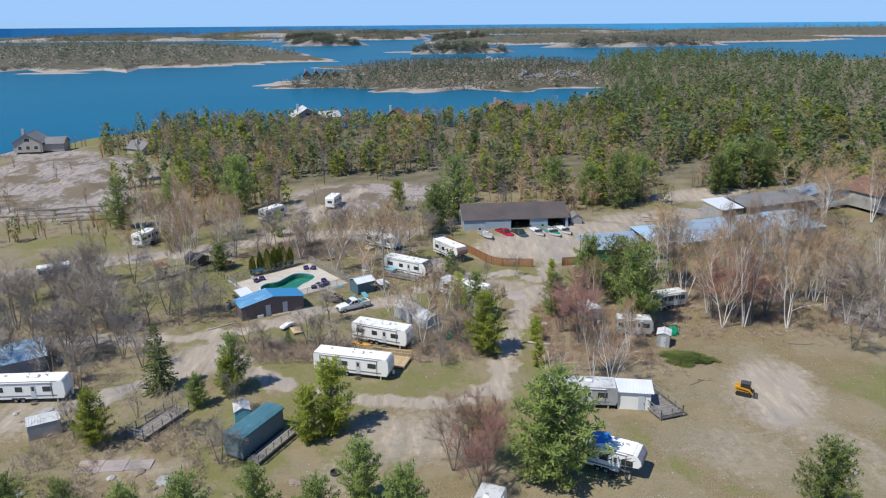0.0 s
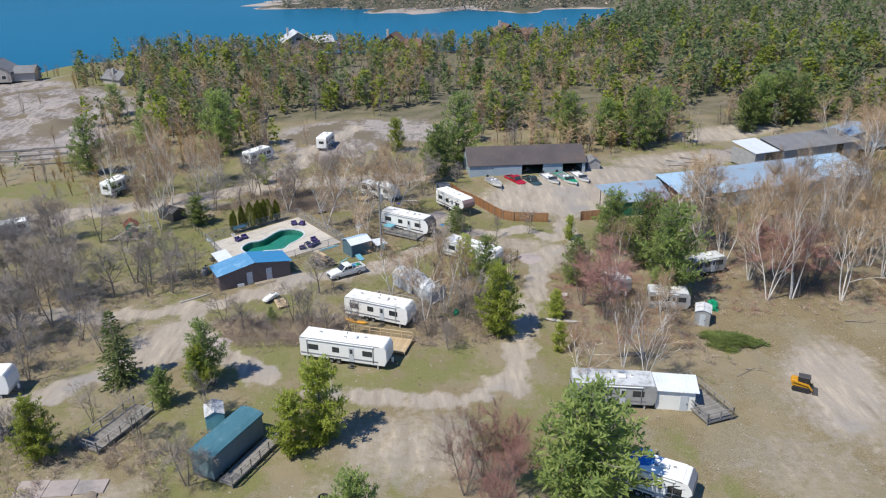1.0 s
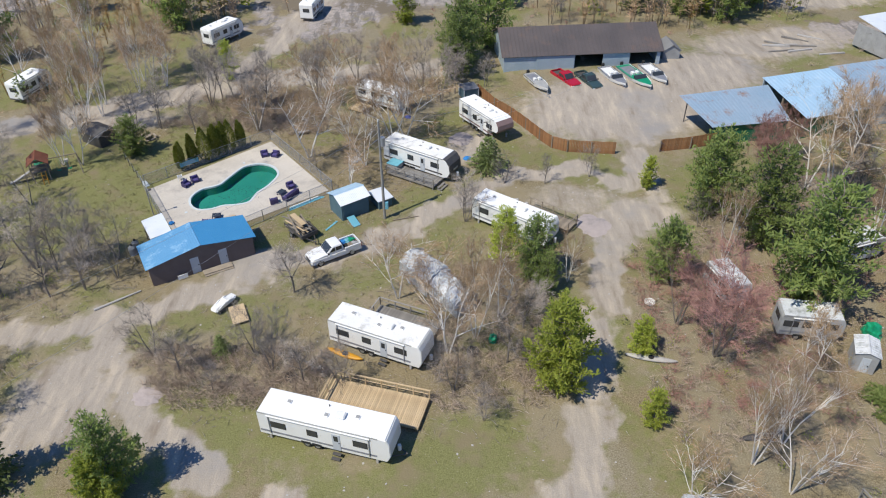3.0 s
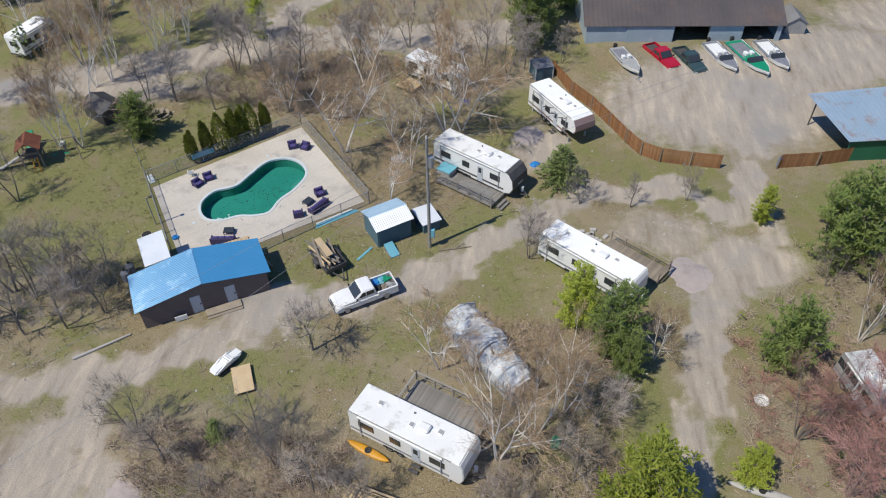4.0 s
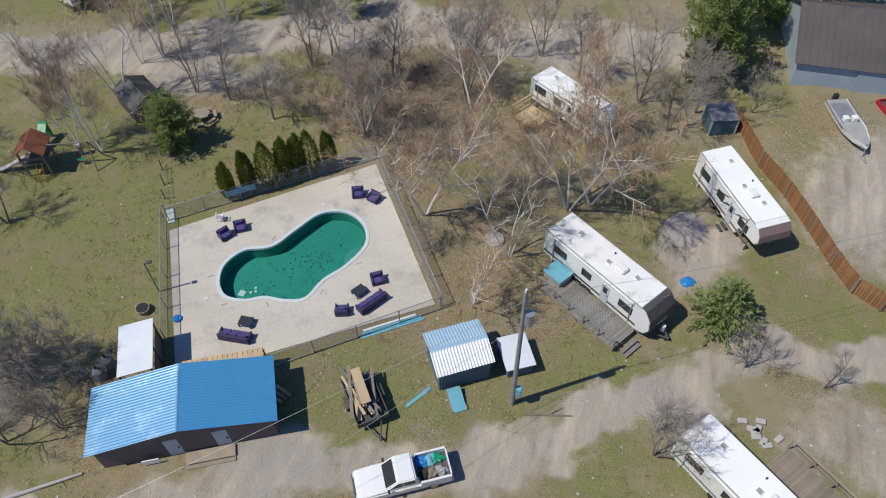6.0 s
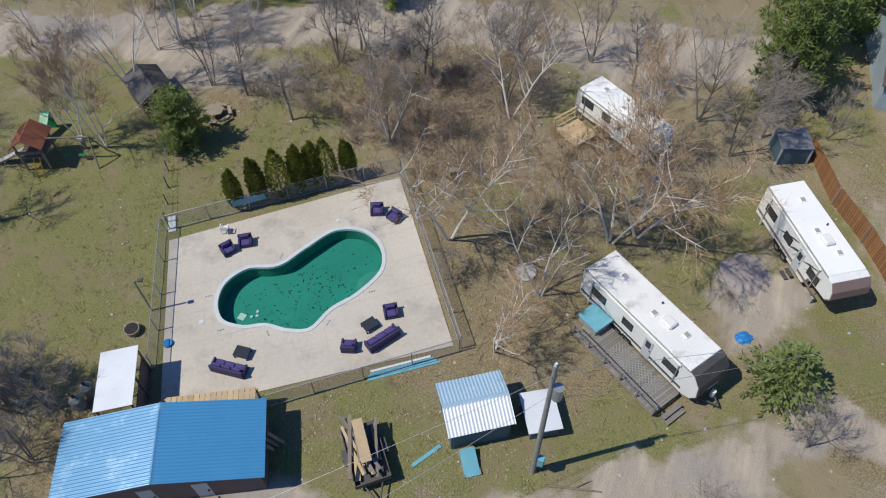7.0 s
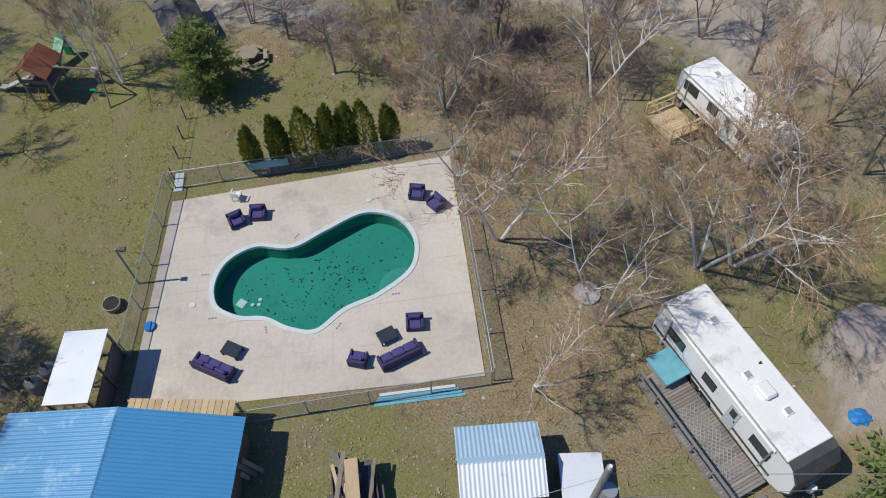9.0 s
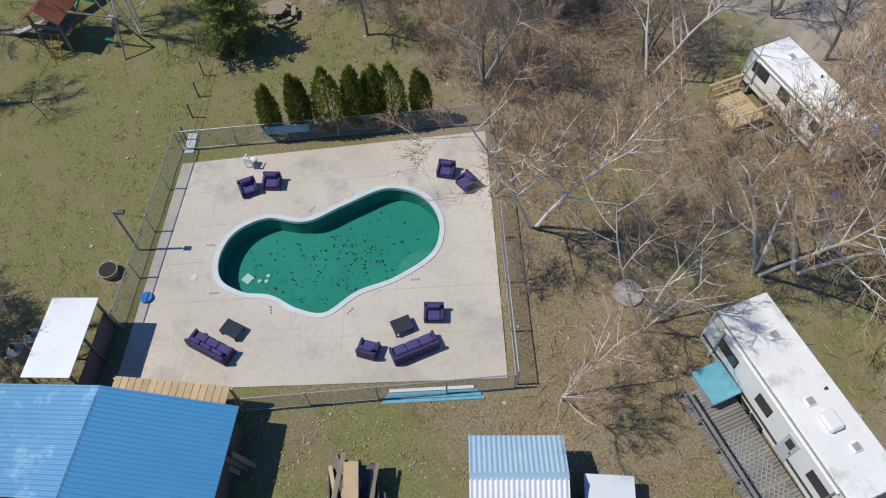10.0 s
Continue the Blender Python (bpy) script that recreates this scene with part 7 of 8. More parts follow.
def spruce_mesh(seed, h, spread, needles, step=0.042, droop=-0.25):
    """Spruce: a dense cone of drooping flat sprays."""
    r = random.Random(seed)
    t, c = Soup(), Soup()
    t.tube([Vector((0, 0, -0.2)), Vector((0, 0, h * 0.5)), Vector((0, 0, h * 0.98))], [h * 0.018, h * 0.011, 0.015], 6)
    z = h * 0.05
    while z < h:
        f = z / h
        reach = spread * (1 - f) ** 0.85 + 0.12
        n = int(7 + 5 * (1 - f))
        for i in range(n):
            a = 6.283 * i / n + r.uniform(-0.4, 0.4)
            L = reach * r.uniform(0.7, 1.12)
            d = Vector((math.cos(a), math.sin(a), droop + 0.7 * f * f + r.uniform(-0.1, 0.1)))
            o = Vector((0, 0, z + r.uniform(-0.1, 0.1)))
            k = max(2, int(L / 0.28))
            for j in range(k):
                g = (j + 0.7) / k
                p = o + d * L * g
                for q in range(4):
                    e = Vector((d.x, d.y, d.z)) + Vector((-d.y, d.x, 0)) * r.uniform(-1.2, 1.2) + Vector((0, 0, r.uniform(-0.5, 0.25)))
                    e = e.normalized() * r.uniform(0.28, 0.5)
                    c.leaf(p, e, way(r) * 0.09)
        z += h * step * r.uniform(0.8, 1.2)
    return t.mesh("trunk", M_BARK), c.mesh("crown", needles)


def bare_mesh(seed, h, spread, bark, twig, stems=1, upright=0.5, fine=1.0, buds=None, thick=1.0, lean=(0, 0)):
    """A leafless tree: bending limbs that fork down to hair-thin twigs, with buds where it has them."""
    r = random.Random(seed)
    t, c = Soup(), Soup()
    few = 1 / math.sqrt(stems)

    def grow(p, d, L, rad, level):
        seg = (6, 4, 3)[level]
        pts, q, e = [p], p, d
        for i in range(seg):
            e = (e + way(r) * (0.10, 0.17, 0.24)[level] + Vector((0, 0, (0.03, 0.12, 0.10)[level] * upright))).normalized()
            q = q + e * L / seg
            pts.append(q)
        rr = [max(0.005, rad * (1 - 0.75 * i / seg)) for i in range(seg + 1)]
        t.tube(pts, rr, (6, 4, 3)[level])

        def along(g):
            i = min(int(g * seg), seg - 1)
            return pts[i].lerp(pts[i + 1], g * seg - i), (pts[i + 1] - pts[i]).normalized(), rr[i]

        if level == 2:
            for k in range(int(8 * fine) + 1):
                b, f, _ = along(r.uniform(0.1, 1.0))
                v = (f + way(r) * 0.75 + Vector((0, 0, 0.15))).normalized() * r.uniform(0.45, 1.0) * (0.65 + 0.3 * L)
                c.blade(b, v, 0.0105)
                for m in range(3):
                    u = b + v * r.uniform(0.2, 0.9)
                    c.blade(u, (v.normalized() + way(r) * 0.8).normalized() * v.length * r.uniform(0.4, 0.75), 0.0085)
                    if buds and m == 0:
                        buds.leaf(u + way(r) * 0.12, way(r) * 0.09, way(r) * 0.03)
            return
        n = int((8 + h * 0.45) * few) if level == 0 else r.randint(5, 7)
        for k in range(n):
            g = 0.32 + 0.66 * (k + r.random()) / n if level == 0 else r.uniform(0.2, 1.0)
            b, f, w = along(g)
            side = way(r)
            side = (side - f * side.dot(f)).normalized()
            nd = (f * (0.6 + 0.5 * upright) + side * r.uniform(0.6, 1.0) * (1.35 - 0.6 * upright) * spread).normalized()
            grow(b, nd, L * r.uniform(0.34, 0.58) * (1.15 - 0.5 * g if level == 0 else 1), w * 0.64, level + 1)

    for s in range(stems):
        a = 6.283 * s / stems + r.uniform(-0.5, 0.5)
        tilt = 0.0 if stems == 1 else r.uniform(0.1, 0.3)
        d = Vector((math.cos(a) * tilt + lean[0], math.sin(a) * tilt + lean[1], 1)).normalized()
        grow(Vector((0.12 * math.cos(a), 0.12 * math.sin(a), -0.15)), d, h * r.uniform(0.72, 0.88), (0.05 + 0.0095 * h) * thick / math.sqrt(stems), 0)
    return t.mesh("trunk", bark), c.mesh("crown", twig)


def tree_thing(name, meshes, label, category="tree", group="", extra=None):
    o = thing(name, 0, 0, -50, 0, label, category, group)
    for part_name, me in zip(("trunk", "crown"), meshes):
        k = new(part_name, me)
        k.parent = o
    if extra:
        k = new("foliage", extra)
        k.parent = o
        k["label"] = "amber catkins and buds"
    return o


def plant(kinds, rows, height):
    """Stands copies of the kinds at (x, y, h, turn): the first row takes the first kind itself."""
    rnd = random.Random(len(rows) * 7 + int(height))
    used = set()
    for i, (x, y, h, *wide) in enumerate(rows):
        k = kinds[i % len(kinds)]
        s = h / height
        m = pose(x, y, ground_z(x, y), 0, 0, rnd.uniform(0, 360)) @ Matrix.Diagonal((s * (wide[0] if wide else 1), s * (wide[0] if wide else 1), s * rnd.uniform(0.95, 1.05), 1))
        if k.name not in used:
            used.add(k.name)
            o = k
            o.matrix_basis = m
        else:
            o = copy_thing(k, Matrix.Identity(4))
            o.matrix_basis = m


PINES = [tree_thing("pine_tree", pine_mesh(s, 10, 3.9, M_PINE, 1.2, 0.5, 0.05, 0.68), "green white pine with soft tufted needles", "tree", "white pines") for s in (1, 2, 3)]
PINES_Y = [tree_thing("pine_tree", pine_mesh(s, 10, 3.2, M_PINE_Y, 1.3, 0.5, 0.04, 0.62), "yellow-green pine with full ragged crown", "tree", "white pines") for s in (11, 12)]
SPRUCES = [tree_thing("spruce_tree", spruce_mesh(s, 9, 2.6, M_SPRUCE), "dark green conical spruce", "tree", "spruces") for s in (21, 22)]
plant(PINES, [(11.2, 65.3, 12.4, 1.22), (29.7, 115.8, 11.5), (26, 122, 10.3), (30.5, 105.6, 13.5), (4.9, 110.0, 7.2), (36.3, 57.7, 9), (-2.7, 157.6, 10), (2.3, 170.1, 15), (-52.9, 179.6, 14.4), (-73, 186.8, 9), (-77.7, 165.7, 11.6), (-93.5, 217.6, 9), (18.1, 110, 7.2),
              (-28.1, 85.4, 7.5), (-44.7, 134.9, 5.2, 1.3), (-31.6, 81, 4.6), (46.2, 184.3, 14), (81.2, 199.9, 13), (88, 203, 13), (94, 205, 12), (76, 196, 11), (-2.2, 163, 11), (53, 190, 12), (38, 186, 11), (30, 188, 12), (6.0, 107.8, 4.6), (-8.6, 61.6, 7), (-30, 56, 6), (-36, 57, 6), (-24, 55, 7.5), (-42, 58, 6), (-18, 57, 7), (-12, 55.5, 7), (-4, 55, 8), (-47, 59, 6), (27, 127, 6)], 10)
plant(PINES_Y, [(5.9, 95.7, 10.0), (-13.4, 74.8, 9.2), (-40.5, 72.2, 7.3), (-16, 73, 7), (13.7, 99.6, 4.4), (13.1, 91.7, 4.0), (2.2, 112.6, 6.4), (20, 127, 4), (-38, 158, 6), (-12, 121.5 + 60, 8), (-28.5, 84, 6.0)], 10)
plant(SPRUCES, [(-38, 85.6, 9.2), (-23.8, 99.2, 2.4, 1.6), (-62, 161, 6)], 9)

plant([tree_thing("round_spruce", spruce_mesh(25, 4.3, 2.5, M_SPRUCE, 0.055, 0.05), "broad rounded young spruce beside the lane", "tree", "spruces")], [(1.1, 131.2, 4.3)], 4.3)


def cedar_mesh(seed, h=3.9):
    """Clipped cedar: a narrow dense flame of small upright sprays, often two leaders."""
    r = random.Random(seed)
    t, c = Soup(), Soup()
    t.tube([Vector((0, 0, -0.2)), Vector((0, 0, h * 0.8))], [0.07, 0.02], 5)
    heads = [(0, 0, h)] if seed % 3 == 0 else [(0.16, 0.05, h), (-0.22, -0.05, h * 0.86)]
    for hx, hy, hh in heads:
        for i in range(1900):
            f = r.random() ** 1.1
            rad = 0.68 * math.sin(min(1.0, (1 - f) * 1.5) * 1.5708) ** 0.9 * (0.75 + 0.25 * min(1, f * 6)) * (0.75 if len(heads) > 1 else 1)
            a = r.uniform(0, 6.283)
            q = rad * r.uniform(0.75, 1.05)
            p = Vector((hx * f + math.cos(a) * q, hy * f + math.sin(a) * q, 0.3 + f * (hh - 0.3)))
            d = Vector((math.cos(a) * 0.6, math.sin(a) * 0.6, 1)).normalized() + way(r) * 0.4
            c.leaf(p, d * r.uniform(0.12, 0.24), way(r) * 0.055)
    return t.mesh("trunk", M_BARK), c.mesh("crown", M_CEDAR)


CEDARS = [tree_thing("cedar_tree", cedar_mesh(s), "narrow clipped cedar in the row by the pool", "tree", "cedar row") for s in (1, 2, 3)]
plant(CEDARS, [(-37.2 + 6.2 * f, 131.0 + 5.8 * f, h, 0.97) for f, h in ((0, 4.1), (0.2, 4.5), (0.39, 4.7), (0.56, 4.8), (0.69, 4.6), (0.81, 4.5), (1.0, 4.1))], 3.9)

buds = Soup()
BIRCH_M = bare_mesh(31, 12, 1.0, M_BIRCHBARK, M_TWIGBIRCH, 2, 0.45, 1.7, buds, 0.9)
BIRCHES = [tree_thing("birch_tree", BIRCH_M, "leafless white birch with amber catkins", "tree", "birches", buds.mesh("foliage", M_BUDS))]
BIRCHES.append(tree_thing("birch_tree", bare_mesh(32, 12, 0.8, M_BIRCHBARK, M_TWIGBIRCH, 3, 0.7, 1.7, thick=0.95), "leafless multi-stemmed white birch", "tree", "birches"))
BIRCHES.append(tree_thing("birch_tree", bare_mesh(33, 12, 0.6, M_BIRCHBARK, M_TWIGBIRCH, 3, 0.95, 1.7, thick=0.9), "tall slender leafless birch", "tree", "birches"))
rnd = random.Random(77)
pool_buds = Soup()
POOL_BIRCHES = [tree_thing("birch_tree", bare_mesh(35, 11, 1.15, M_BIRCHBARK, M_TWIGBIRCH, 2, 0.4, 2.2, pool_buds, 1.0), "spreading leafless white birch beside the pool", "tree", "birches", pool_buds.mesh("foliage", M_BUDS)),
                tree_thing("birch_tree", bare_mesh(36, 11, 1.0, M_BIRCHBARK, M_TWIGBIRCH, 3, 0.5, 2.1, None, 1.0), "many-stemmed leafless birch with amber twigs", "tree", "birches")]
plant(POOL_BIRCHES, [(-21.7, 134.2, 11.5), (-11.2, 138.2, 12.5), (-9.6, 139.4, 11), (-14.3, 132.1, 9.5), (-15.6, 127.0, 6.5), (-17, 137.5, 6), (-22, 147.5, 10), (-30, 141.5, 8)], 11)
birch_rows = [(-8.5, 107, 10), (-3.5, 99.6, 11), (-1.0, 101.5, 10), (1.2, 104, 9), (-50.5, 132.4, 10), (-52.8, 132.2, 9), (-11, 146, 12),
              (8.4, 109.6, 6), (25, 113, 8), (27, 96, 9), (23, 90, 9), (20, 88, 10), (14.5, 84, 9), (22, 85.5, 9)]
for i in range(26):
    birch_rows.append((rnd.uniform(38, 70), rnd.uniform(103, 128), rnd.uniform(12, 17)))
for i in range(10):
    birch_rows.append((rnd.uniform(88, 118), rnd.uniform(160, 178), rnd.uniform(12, 16)))
for i in range(16):
    birch_rows.append((rnd.uniform(-70, -45), rnd.uniform(133, 143) + rnd.uniform(0, 30), rnd.uniform(8, 12)))
plant(BIRCHES, birch_rows, 12)

BARES = [tree_thing("bare_tree", bare_mesh(41, 9, 1.0, M_BARK, M_TWIG, 1, 0.4, 1.6), "leafless grey hardwood tree with fine twigs", "tree", "bare hardwoods"),
         tree_thing("bare_tree", bare_mesh(42, 9, 0.9, M_BARK, M_TWIG, 3, 0.5, 1.5), "leafless many-stemmed grey tree", "tree", "bare hardwoods"),
         tree_thing("bare_tree", bare_mesh(43, 9, 1.1, M_BARK, M_TWIG, 2, 0.3, 1.5), "leafless spreading grey tree", "tree", "bare hardwoods")]
bare_rows = [(-58.7, 106.5, 10), (-44.2, 110.9, 9), (-46.5, 111.5, 10), (-48, 107, 9), (-41, 112, 8), (-38.5, 113, 7), (-19, 107.8, 7.7), (-1.7, 120, 6.3), (3.1, 128, 4.9), (-1.9, 121.5, 5), (-47, 142, 8), (-43.6, 142, 8.5), (-38.4, 140.6, 7.5), (-29.8, 141.6, 8), (-34, 148, 10), (-30, 149, 9), (-23, 149, 9), 
             (-20.2, 131.1, 3.4), (-23.4, 94.8, 3.6), (-37.5, 110, 6), (-40, 108, 7), (-43, 107, 7), (-52, 104, 8), (-55, 110, 8), (-63, 112, 9), (-66, 105, 9), (-30, 99, 6), (-27, 97, 6), (-19, 97.5, 6), (-21, 99.5, 6), (-16, 96, 6), (-12.5, 95.6, 5), (-3, 95, 6), (1.8, 98.5, 7), (-0.5, 92, 4), (3.5, 103, 6), (-26, 78.5, 7), (-32, 75, 6), (-25, 68.5, 7),
             (-44, 74, 6), (-38, 78, 5), (-49, 86, 8), (-53, 93, 9), (-47, 95, 8), (-57, 98, 9), (-62, 99, 9), (-43, 92, 7), (60, 96, 9), (66, 100, 9), (63, 108, 10), (70, 110, 11), (8, 128, 4), (13.5, 129.5, 4), (-5, 150, 9), (-3, 153, 8), (-8, 153, 9), (1.5, 154, 5), (-14, 155, 9), (-18, 157, 8), (-24, 155, 8), (29, 118, 6), (33, 120, 7), (24, 119, 5)]
for i in range(44):
    bare_rows.append((rnd.uniform(-88, -52), rnd.uniform(84, 130), rnd.uniform(7, 11)))
for i in range(4):
    bare_rows.append((rnd.uniform(-60, -18), rnd.uniform(144, 152), rnd.uniform(6, 10)))
for i in range(14):
    bare_rows.append((rnd.uniform(34, 72), rnd.uniform(101, 132), rnd.uniform(8, 13)))
plant(BARES, bare_rows, 9)

REDS = [tree_thing("budding_maple", bare_mesh(51, 9, 1.0, M_BARK, M_TWIGRED, 4, 0.55, 2.0), "leafless maple with dense red-brown budding twigs", "tree", "budding maples"),
        tree_thing("budding_maple", bare_mesh(52, 9, 0.9, M_BARK, M_TWIGRED, 5, 0.6, 2.0), "reddish budding maple clump", "tree", "budding maples")]
plant(REDS, [(20.3, 99.4, 10.5), (18.0, 103.5, 9.5), (46.3, 107, 11), (48.5, 105.5, 11), (44, 109, 10), (2.5, 69.4, 8.1), (0.8, 67, 8), (4.2, 66, 8.5), (3.5, 62, 8), (33, 128, 7), (39, 134.5, 6.5), (36, 133.8, 6)], 9)

# ---- woods, thickets and grass, too many to count


def scatter(name, label, category, material, count, place, build, seed):
    r = random.Random(seed)
    s = Soup()
    n = tries = 0
    while n < count and tries < count * 30:
        tries += 1
        p = place(r)
        if p:
            build(s, r, *p)
            n += 1
    ob = new(name, s.mesh(name, material))
    return tagged(ob, label, category, kind="stuff")


RX, RY = np.meshgrid(np.arange(-180, 432, 1.0), np.arange(50, 1060, 1.0))
R_COVER = cover(RX, RY)
R_LAND = land(RX, RY)


def cell(x, y):
    return min(max(int(y - 49.5), 0), RX.shape[0] - 1), min(max(int(x + 180.5), 0), RX.shape[1] - 1)


def open_ground(x, y, limit=0.25):
    k = cell(x, y)
    return R_COVER[0][k] < limit and R_COVER[2][k] < 0.5


def rough_z(x, y):
    return float(R_LAND[cell(x, y)])


def thicket(zones, lo=0.5, hi=1.6, limit=0.25):
    def f(r):
        x0, x1, y0, y1 = zones[r.randrange(len(zones))]
        x, y = r.uniform(x0, x1), r.uniform(y0, y1)
        if not open_ground(x, y, limit) or in_deck(np.array([x]), np.array([y]), 1.0)[0] or y > shore(x) - 6:
            return None
        return x, y, rough_z(x, y), r.uniform(lo, hi)
    return f


def far_pine(s, r, x, y, z, h, tufts=24, wide=0.33, sprays=3, fat=0.045):
    for i in range(tufts):
        f = (i + r.random()) / tufts
        rad = h * wide * (1 - f) ** 0.7 * (0.5 + 0.5 * min(1, f * 5)) + 0.1
        a = r.uniform(0, 6.283)
        q = rad * r.uniform(0.25, 1)
        p = Vector((x + math.cos(a) * q, y + math.sin(a) * q, z + h * (0.12 + 0.86 * f)))
        for k in range(sprays):
            e = (way(r, 0.25) + Vector((math.cos(a), math.sin(a), 0)) * 0.7).normalized() * h * r.uniform(0.09, 0.16)
            s.leaf(p, e, (Vector((-e.y, e.x, 0.05)).normalized() + way(r) * 0.5).normalized() * h * fat)


def far_tree(s, r, x, y, z, h):
    far_pine(s, r, x, y, z, h * (0.9 if x < 70 else 1.0), 30, 0.36, 3, 0.055)


def far_bare(s, r, x, y, z, h, twigs=64):
    for i in range(twigs):
        f = r.uniform(0.2, 0.85)
        p = Vector((x + r.gauss(0, 0.09) * h * f, y + r.gauss(0, 0.09) * h * f, z + h * f))
        s.blade(p, way(r, 0.9) * h * r.uniform(0.10, 0.24), 0.02 + 0.0022 * h)
    for k in range(2):
        s.blade(Vector((x, y, z)), Vector((r.uniform(-0.9, 0.9), r.uniform(-0.9, 0.9), h * 0.85)), 0.08)


def woods(r, lo=(-135, 176), hi=(330, 900), dens=None):
    x = r.uniform(lo[0], hi[0])
    y = lo[1] + (hi[1] - lo[1]) * r.random() ** 1.3
    if y > shore(x) - 8 or (x > 60 + 0.1 * y + 120 and y < 140):
        return None
    if float(fbm(np.array(x), np.array(y), 45, 61)) < -0.12 or not open_ground(x, y, 0.5):
        return None
    if abs(x - 17) < 16 and y < 176 or (60 < x < 106 and y < 192) or (-32 < x < 4 and y < 214):
        return None
    return x, y, rough_z(x, y), r.uniform(5.5, 11.5)


def west(r):
    x, y = r.uniform(-175, -58), r.uniform(150, 285)
    if y > shore(x) - 10 or float(fbm(np.array(x), np.array(y), 30, 66)) < 0 or near_line(np.array([x]), np.array([y]), UPPER)[0] < 7:
        return None
    if not open_ground(x, y, 0.4) and r.random() > 0.12:
        return None
    return x, y, ground_z(x, y), r.uniform(3, 8)


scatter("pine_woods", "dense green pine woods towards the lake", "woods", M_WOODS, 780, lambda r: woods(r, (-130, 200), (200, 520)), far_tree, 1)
scatter("pine_woods", "sunlit yellow-green pine woods", "woods", M_PINE_Y, 540, lambda r: woods(r, (-110, 186), (180, 420)), far_tree, 2)
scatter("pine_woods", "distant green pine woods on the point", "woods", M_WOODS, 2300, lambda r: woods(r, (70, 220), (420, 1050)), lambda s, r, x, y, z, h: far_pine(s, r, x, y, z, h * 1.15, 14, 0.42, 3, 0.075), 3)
scatter("bare_woods", "leafless grey woods between the pines", "woods", M_TWIG, 1350, lambda r: woods(r, (-130, 180), (240, 480)), far_bare, 4)
scatter("bare_woods", "pale leafless birch woods", "woods", M_TWIGBIRCH, 900, lambda r: woods(r, (-120, 178), (160, 360)), far_bare, 5)
scatter("bare_woods", "russet budding woods by the shore", "woods", M_TWIGRED, 500, lambda r: woods(r, (-60, 200), (300, 700)), far_bare, 6)


scatter("bare_woods", "leafless grey woods on the point", "woods", M_TWIG, 900, lambda r: woods(r, (60, 210), (420, 900)), lambda s, r, x, y, z, h: far_bare(s, r, x, y, z, h * 1.2, 40), 13)
scatter("bare_woods", "leafless trees and brush on the granite shelf", "woods", M_BRUSH, 80, lambda r: west(r), far_bare, 7)
scatter("bare_woods", "russet and birch brush on the granite shelf", "woods", M_TWIGBIRCH, 60, lambda r: west(r), far_bare, 8)
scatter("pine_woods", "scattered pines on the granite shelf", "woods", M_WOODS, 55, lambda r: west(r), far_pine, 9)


scatter("bare_woods", "amber budding birches along the gravel road", "woods", M_BUDS, 170, lambda r: west(r), far_bare, 10)
scatter("bare_woods", "amber budding thickets between the pines", "woods", M_BUDS, 200, lambda r: woods(r, (-130, 178), (160, 330)), far_bare, 11)
scatter("brush", "small green shrubs and seedlings", "brush", M_PINE_Y, 240, thicket([(-62, 8, 54, 66), (-50, -26, 60, 72), (10, 34, 84, 124), (-70, -40, 95, 115)], 0.5, 1.3), lambda s, r, x, y, z, h: far_pine(s, r, x, y, z, h, 14, 0.5), 12)


def isle_spot(cx, cy, rx, ry, tn, hi, frac=0.8):
    def f(r):
        a, q = r.uniform(0, 6.283), math.sqrt(r.random()) * frac
        u, v = rx * q * math.cos(a), ry * q * math.sin(a)
        if float(fbm(np.array(u), np.array(v), 90, cx)) < -0.45:
            return None
        c, s = math.cos(radians(tn)), math.sin(radians(tn))
        return cx + u * c - v * s, cy + u * s + v * c, WATER_Z + 0.6 + hi * (1 - q ** 3), r.uniform(5, 11)
    return f


for k, (cx, cy, rx, ry, tn, hi, sd, rk) in enumerate(ISLANDS):
    if hi < 1:
        continue
    near = cy < 1200
    n, tall = (1500, 0.9 if cy < 1000 else 1.3) if near else (800, 1.3 if cy < 2000 else 1.5)
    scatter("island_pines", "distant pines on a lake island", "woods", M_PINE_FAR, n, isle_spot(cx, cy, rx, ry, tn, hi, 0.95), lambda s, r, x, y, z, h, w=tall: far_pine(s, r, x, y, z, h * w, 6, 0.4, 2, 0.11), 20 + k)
    scatter("island_brush", "distant leafless brush on a lake island", "woods", M_TWIG if k % 2 else M_BRUSH, int(n * 1.5), isle_spot(cx, cy, rx, ry, tn, hi, 0.97), lambda s, r, x, y, z, h, w=tall: far_pine(s, r, x, y, z, h * 0.65 * w, 5, 0.8, 2, 0.16), 50 + k)


def shrub(s, r, x, y, z, h):
    for i in range(26):
        d = way(r, 0.9) * h * r.uniform(0.5, 1.1)
        s.blade(Vector((x + r.gauss(0, 0.2), y + r.gauss(0, 0.2), z + r.uniform(0, 0.4) * h)), d, 0.016)


scatter("brush", "dry leafless brush along the lanes", "brush", M_BRUSH, 3600, thicket([(-80, -40, 84, 114), (-50, -26, 142, 152), (34, 75, 100, 132), (-5, 6, 93, 112), (14, 34, 88, 124), (-32, -14, 93, 100), (-110, 120, 160, 200), (-34, -20, 140, 154), (-48, -24, 60, 76)]), shrub, 91)
scatter("brush", "reddish dry brush among the trees", "brush", M_TWIGRED, 700, thicket([(34, 75, 100, 132), (15, 30, 92, 112), (-110, 110, 165, 200)]), shrub, 92)


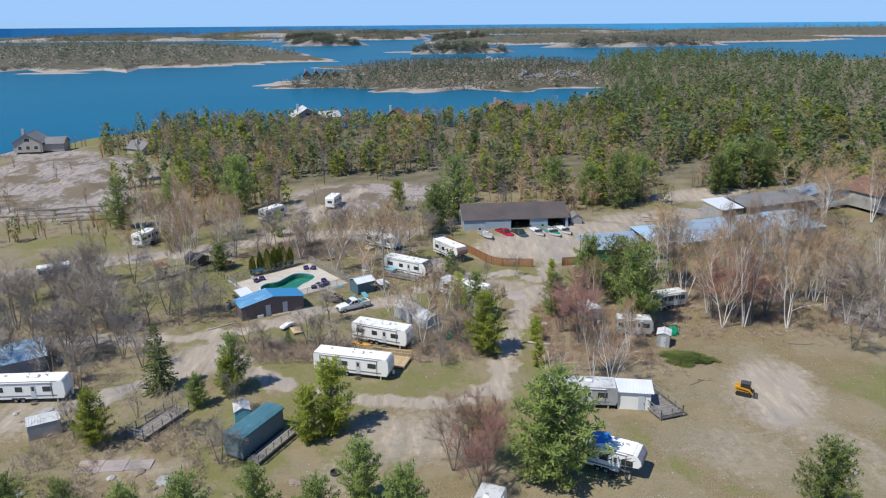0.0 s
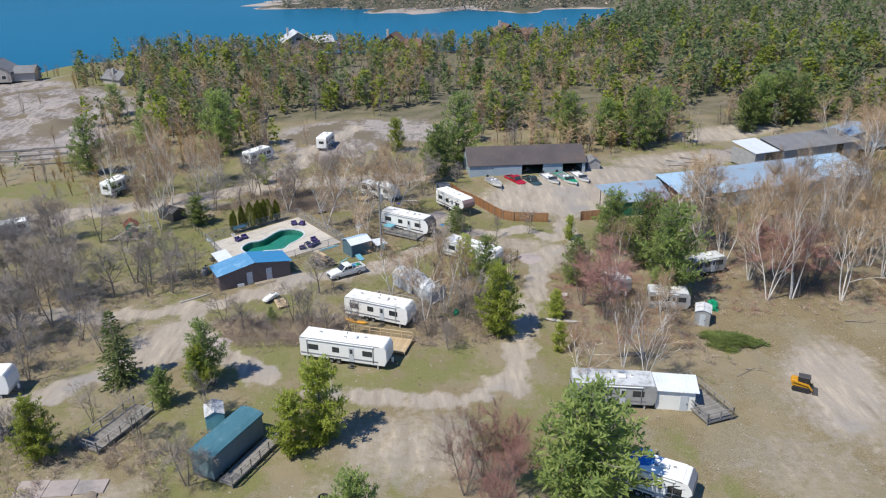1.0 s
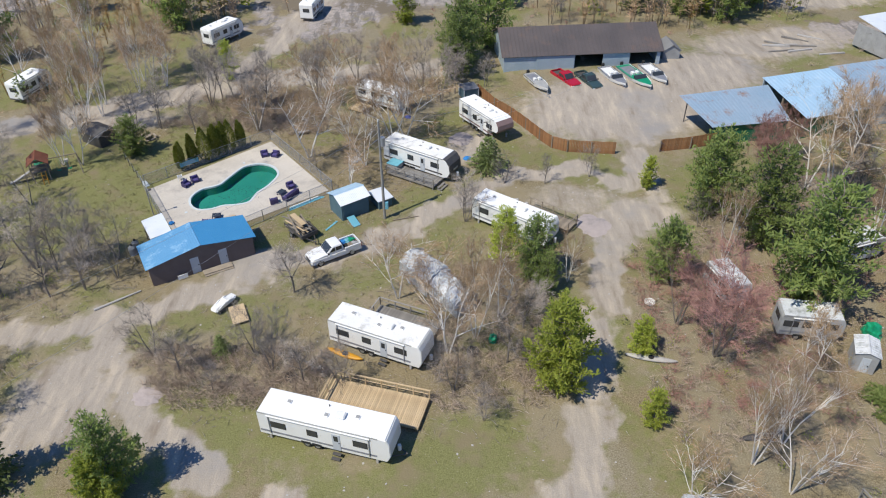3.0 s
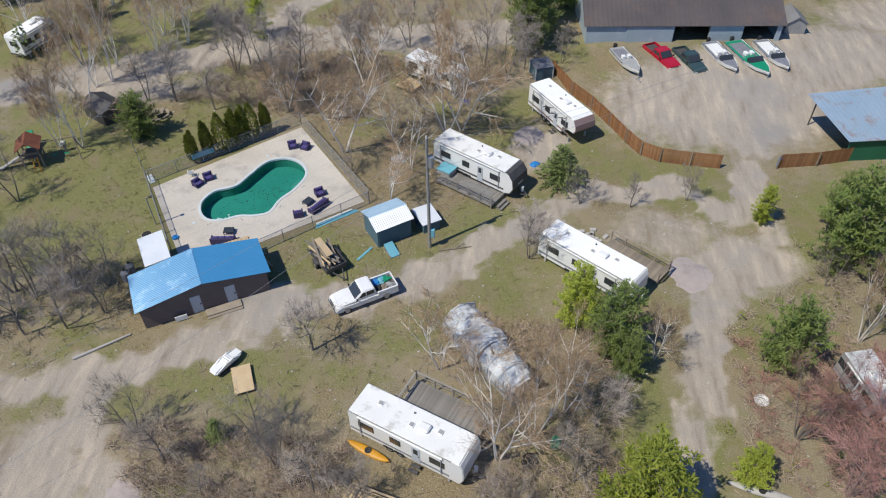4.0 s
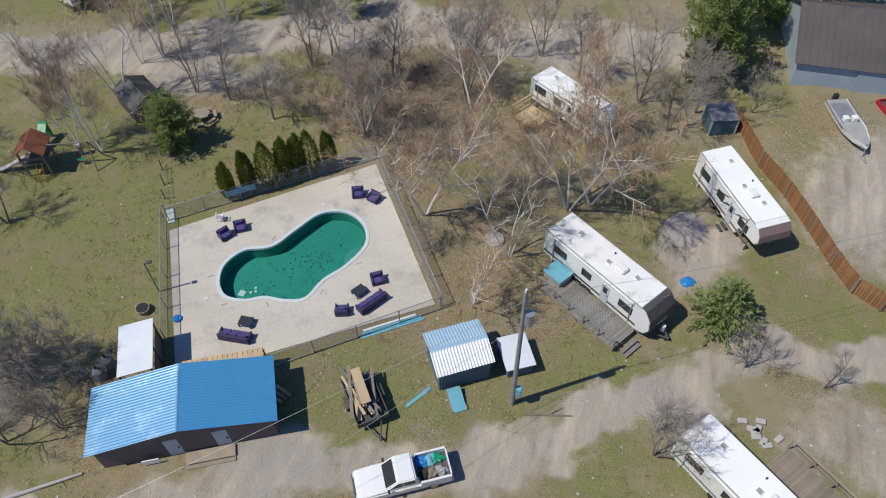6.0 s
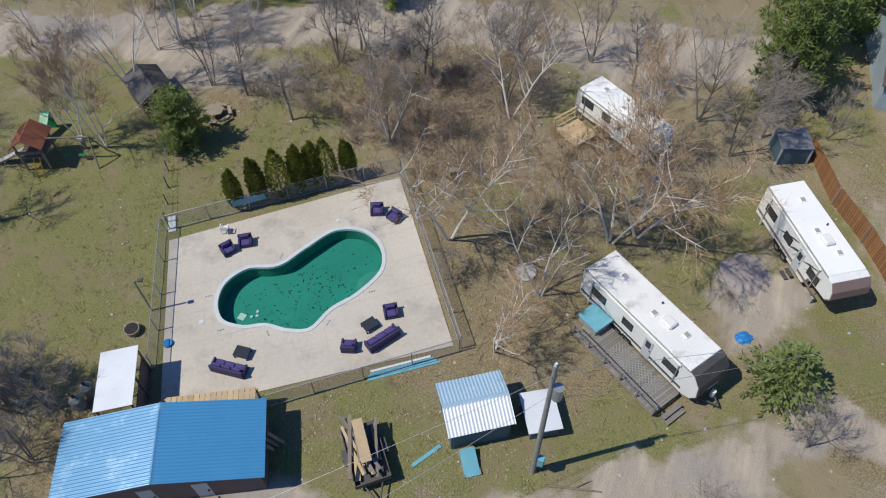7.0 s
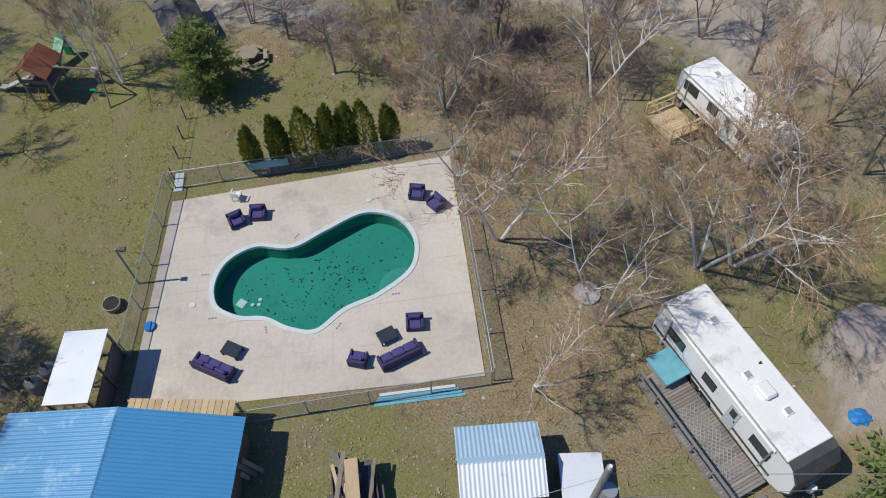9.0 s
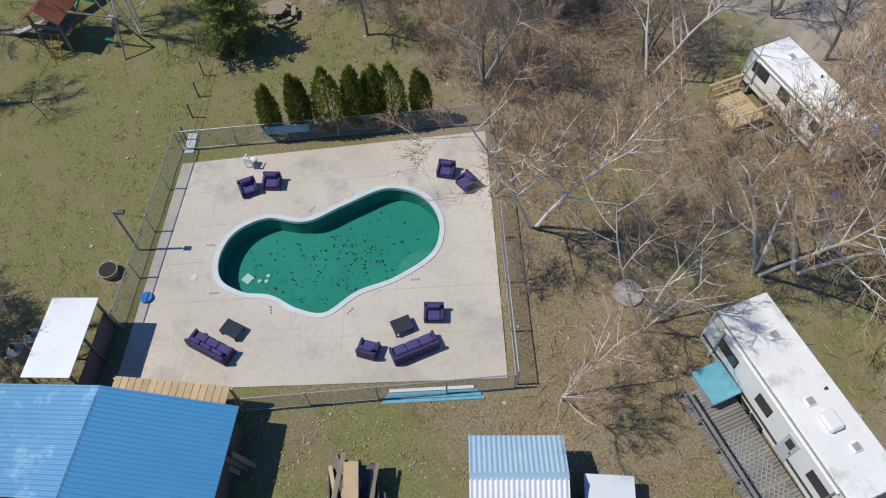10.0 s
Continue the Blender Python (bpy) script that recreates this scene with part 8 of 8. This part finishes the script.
def tussock(s, r, x, y, z, h):
    for i in range(7):
        s.blade(Vector((x + r.gauss(0, 0.12), y + r.gauss(0, 0.12), z - 0.02)), way(r, 1.6) * h * r.uniform(0.6, 1.1), 0.02)


scatter("grass", "tufts of dry and greening spring grass", "grass", M_GRASS, 10000, thicket([(-70, 62, 58, 160), (-60, 8, 96, 150), (-45, 0, 110, 145)], 0.1, 0.22, 0.12), tussock, 93)


def stick(s, r, x, y, z, h):
    a = r.uniform(0, 6.283)
    d = Vector((math.cos(a), math.sin(a), r.uniform(-0.02, 0.06))) * h
    i = len(s.v)
    w = Vector((-d.y, d.x, 0)).normalized() * r.uniform(0.007, 0.016)
    p = Vector((x, y, z + 0.06))
    s.v += [p - w, p + w, p + d + w * 0.3, p + d - w * 0.3, p + d * 0.5 + Vector((0, 0, 0.05))]
    s.f += [(i, i + 1, i + 4), (i + 1, i + 2, i + 4), (i + 2, i + 3, i + 4), (i + 3, i, i + 4)]


scatter("twig_litter", "fallen twigs and sticks on the dry ground", "twigs", M_TWIG, 3200, thicket([(-70, 62, 58, 160), (-26, -4, 124, 154), (-30, 6, 90, 110), (-30, -6, 126, 156), (14, 60, 66, 120), (-60, -34, 92, 112)], 0.25, 0.9, 0.3), stick, 95)
scatter("twig_litter", "dark fallen branches in the brush", "twigs", M_BARK, 700, thicket([(-70, 62, 58, 160), (-30, 6, 90, 110), (-30, -6, 126, 156), (34, 66, 96, 120)], 0.3, 1.2, 0.3), stick, 96)


def chip(s, r, x, y, z, h):
    p, d = Vector((x, y, z + 0.03)), way(r) * h
    d.z = abs(d.z) * 0.3
    s.leaf(p - d * 0.5, d, Vector((-d.y, d.x, 0.02)) * 0.4)


scatter("stone_chips", "scattered pale stones and chips", "stones", M_STONE, 2600, lambda r: (lambda x, y: (x, y, rough_z(x, y), r.uniform(0.08, 0.28)) if not in_deck(np.array([x]), np.array([y]), 0.6)[0] else None)(r.uniform(-60, 60), r.uniform(60, 160)), chip, 97)
scatter("leaf_litter", "drifts of fallen brown leaves", "leaves", M_BRUSH, 9000, thicket([(-25, -8, 124, 156), (-34, -10, 116, 122), (14, 32, 90, 114), (34, 64, 92, 110), (-12, 6, 92, 108), (-34, -14, 92, 100)], 0.08, 0.16, 0.25), chip, 98)
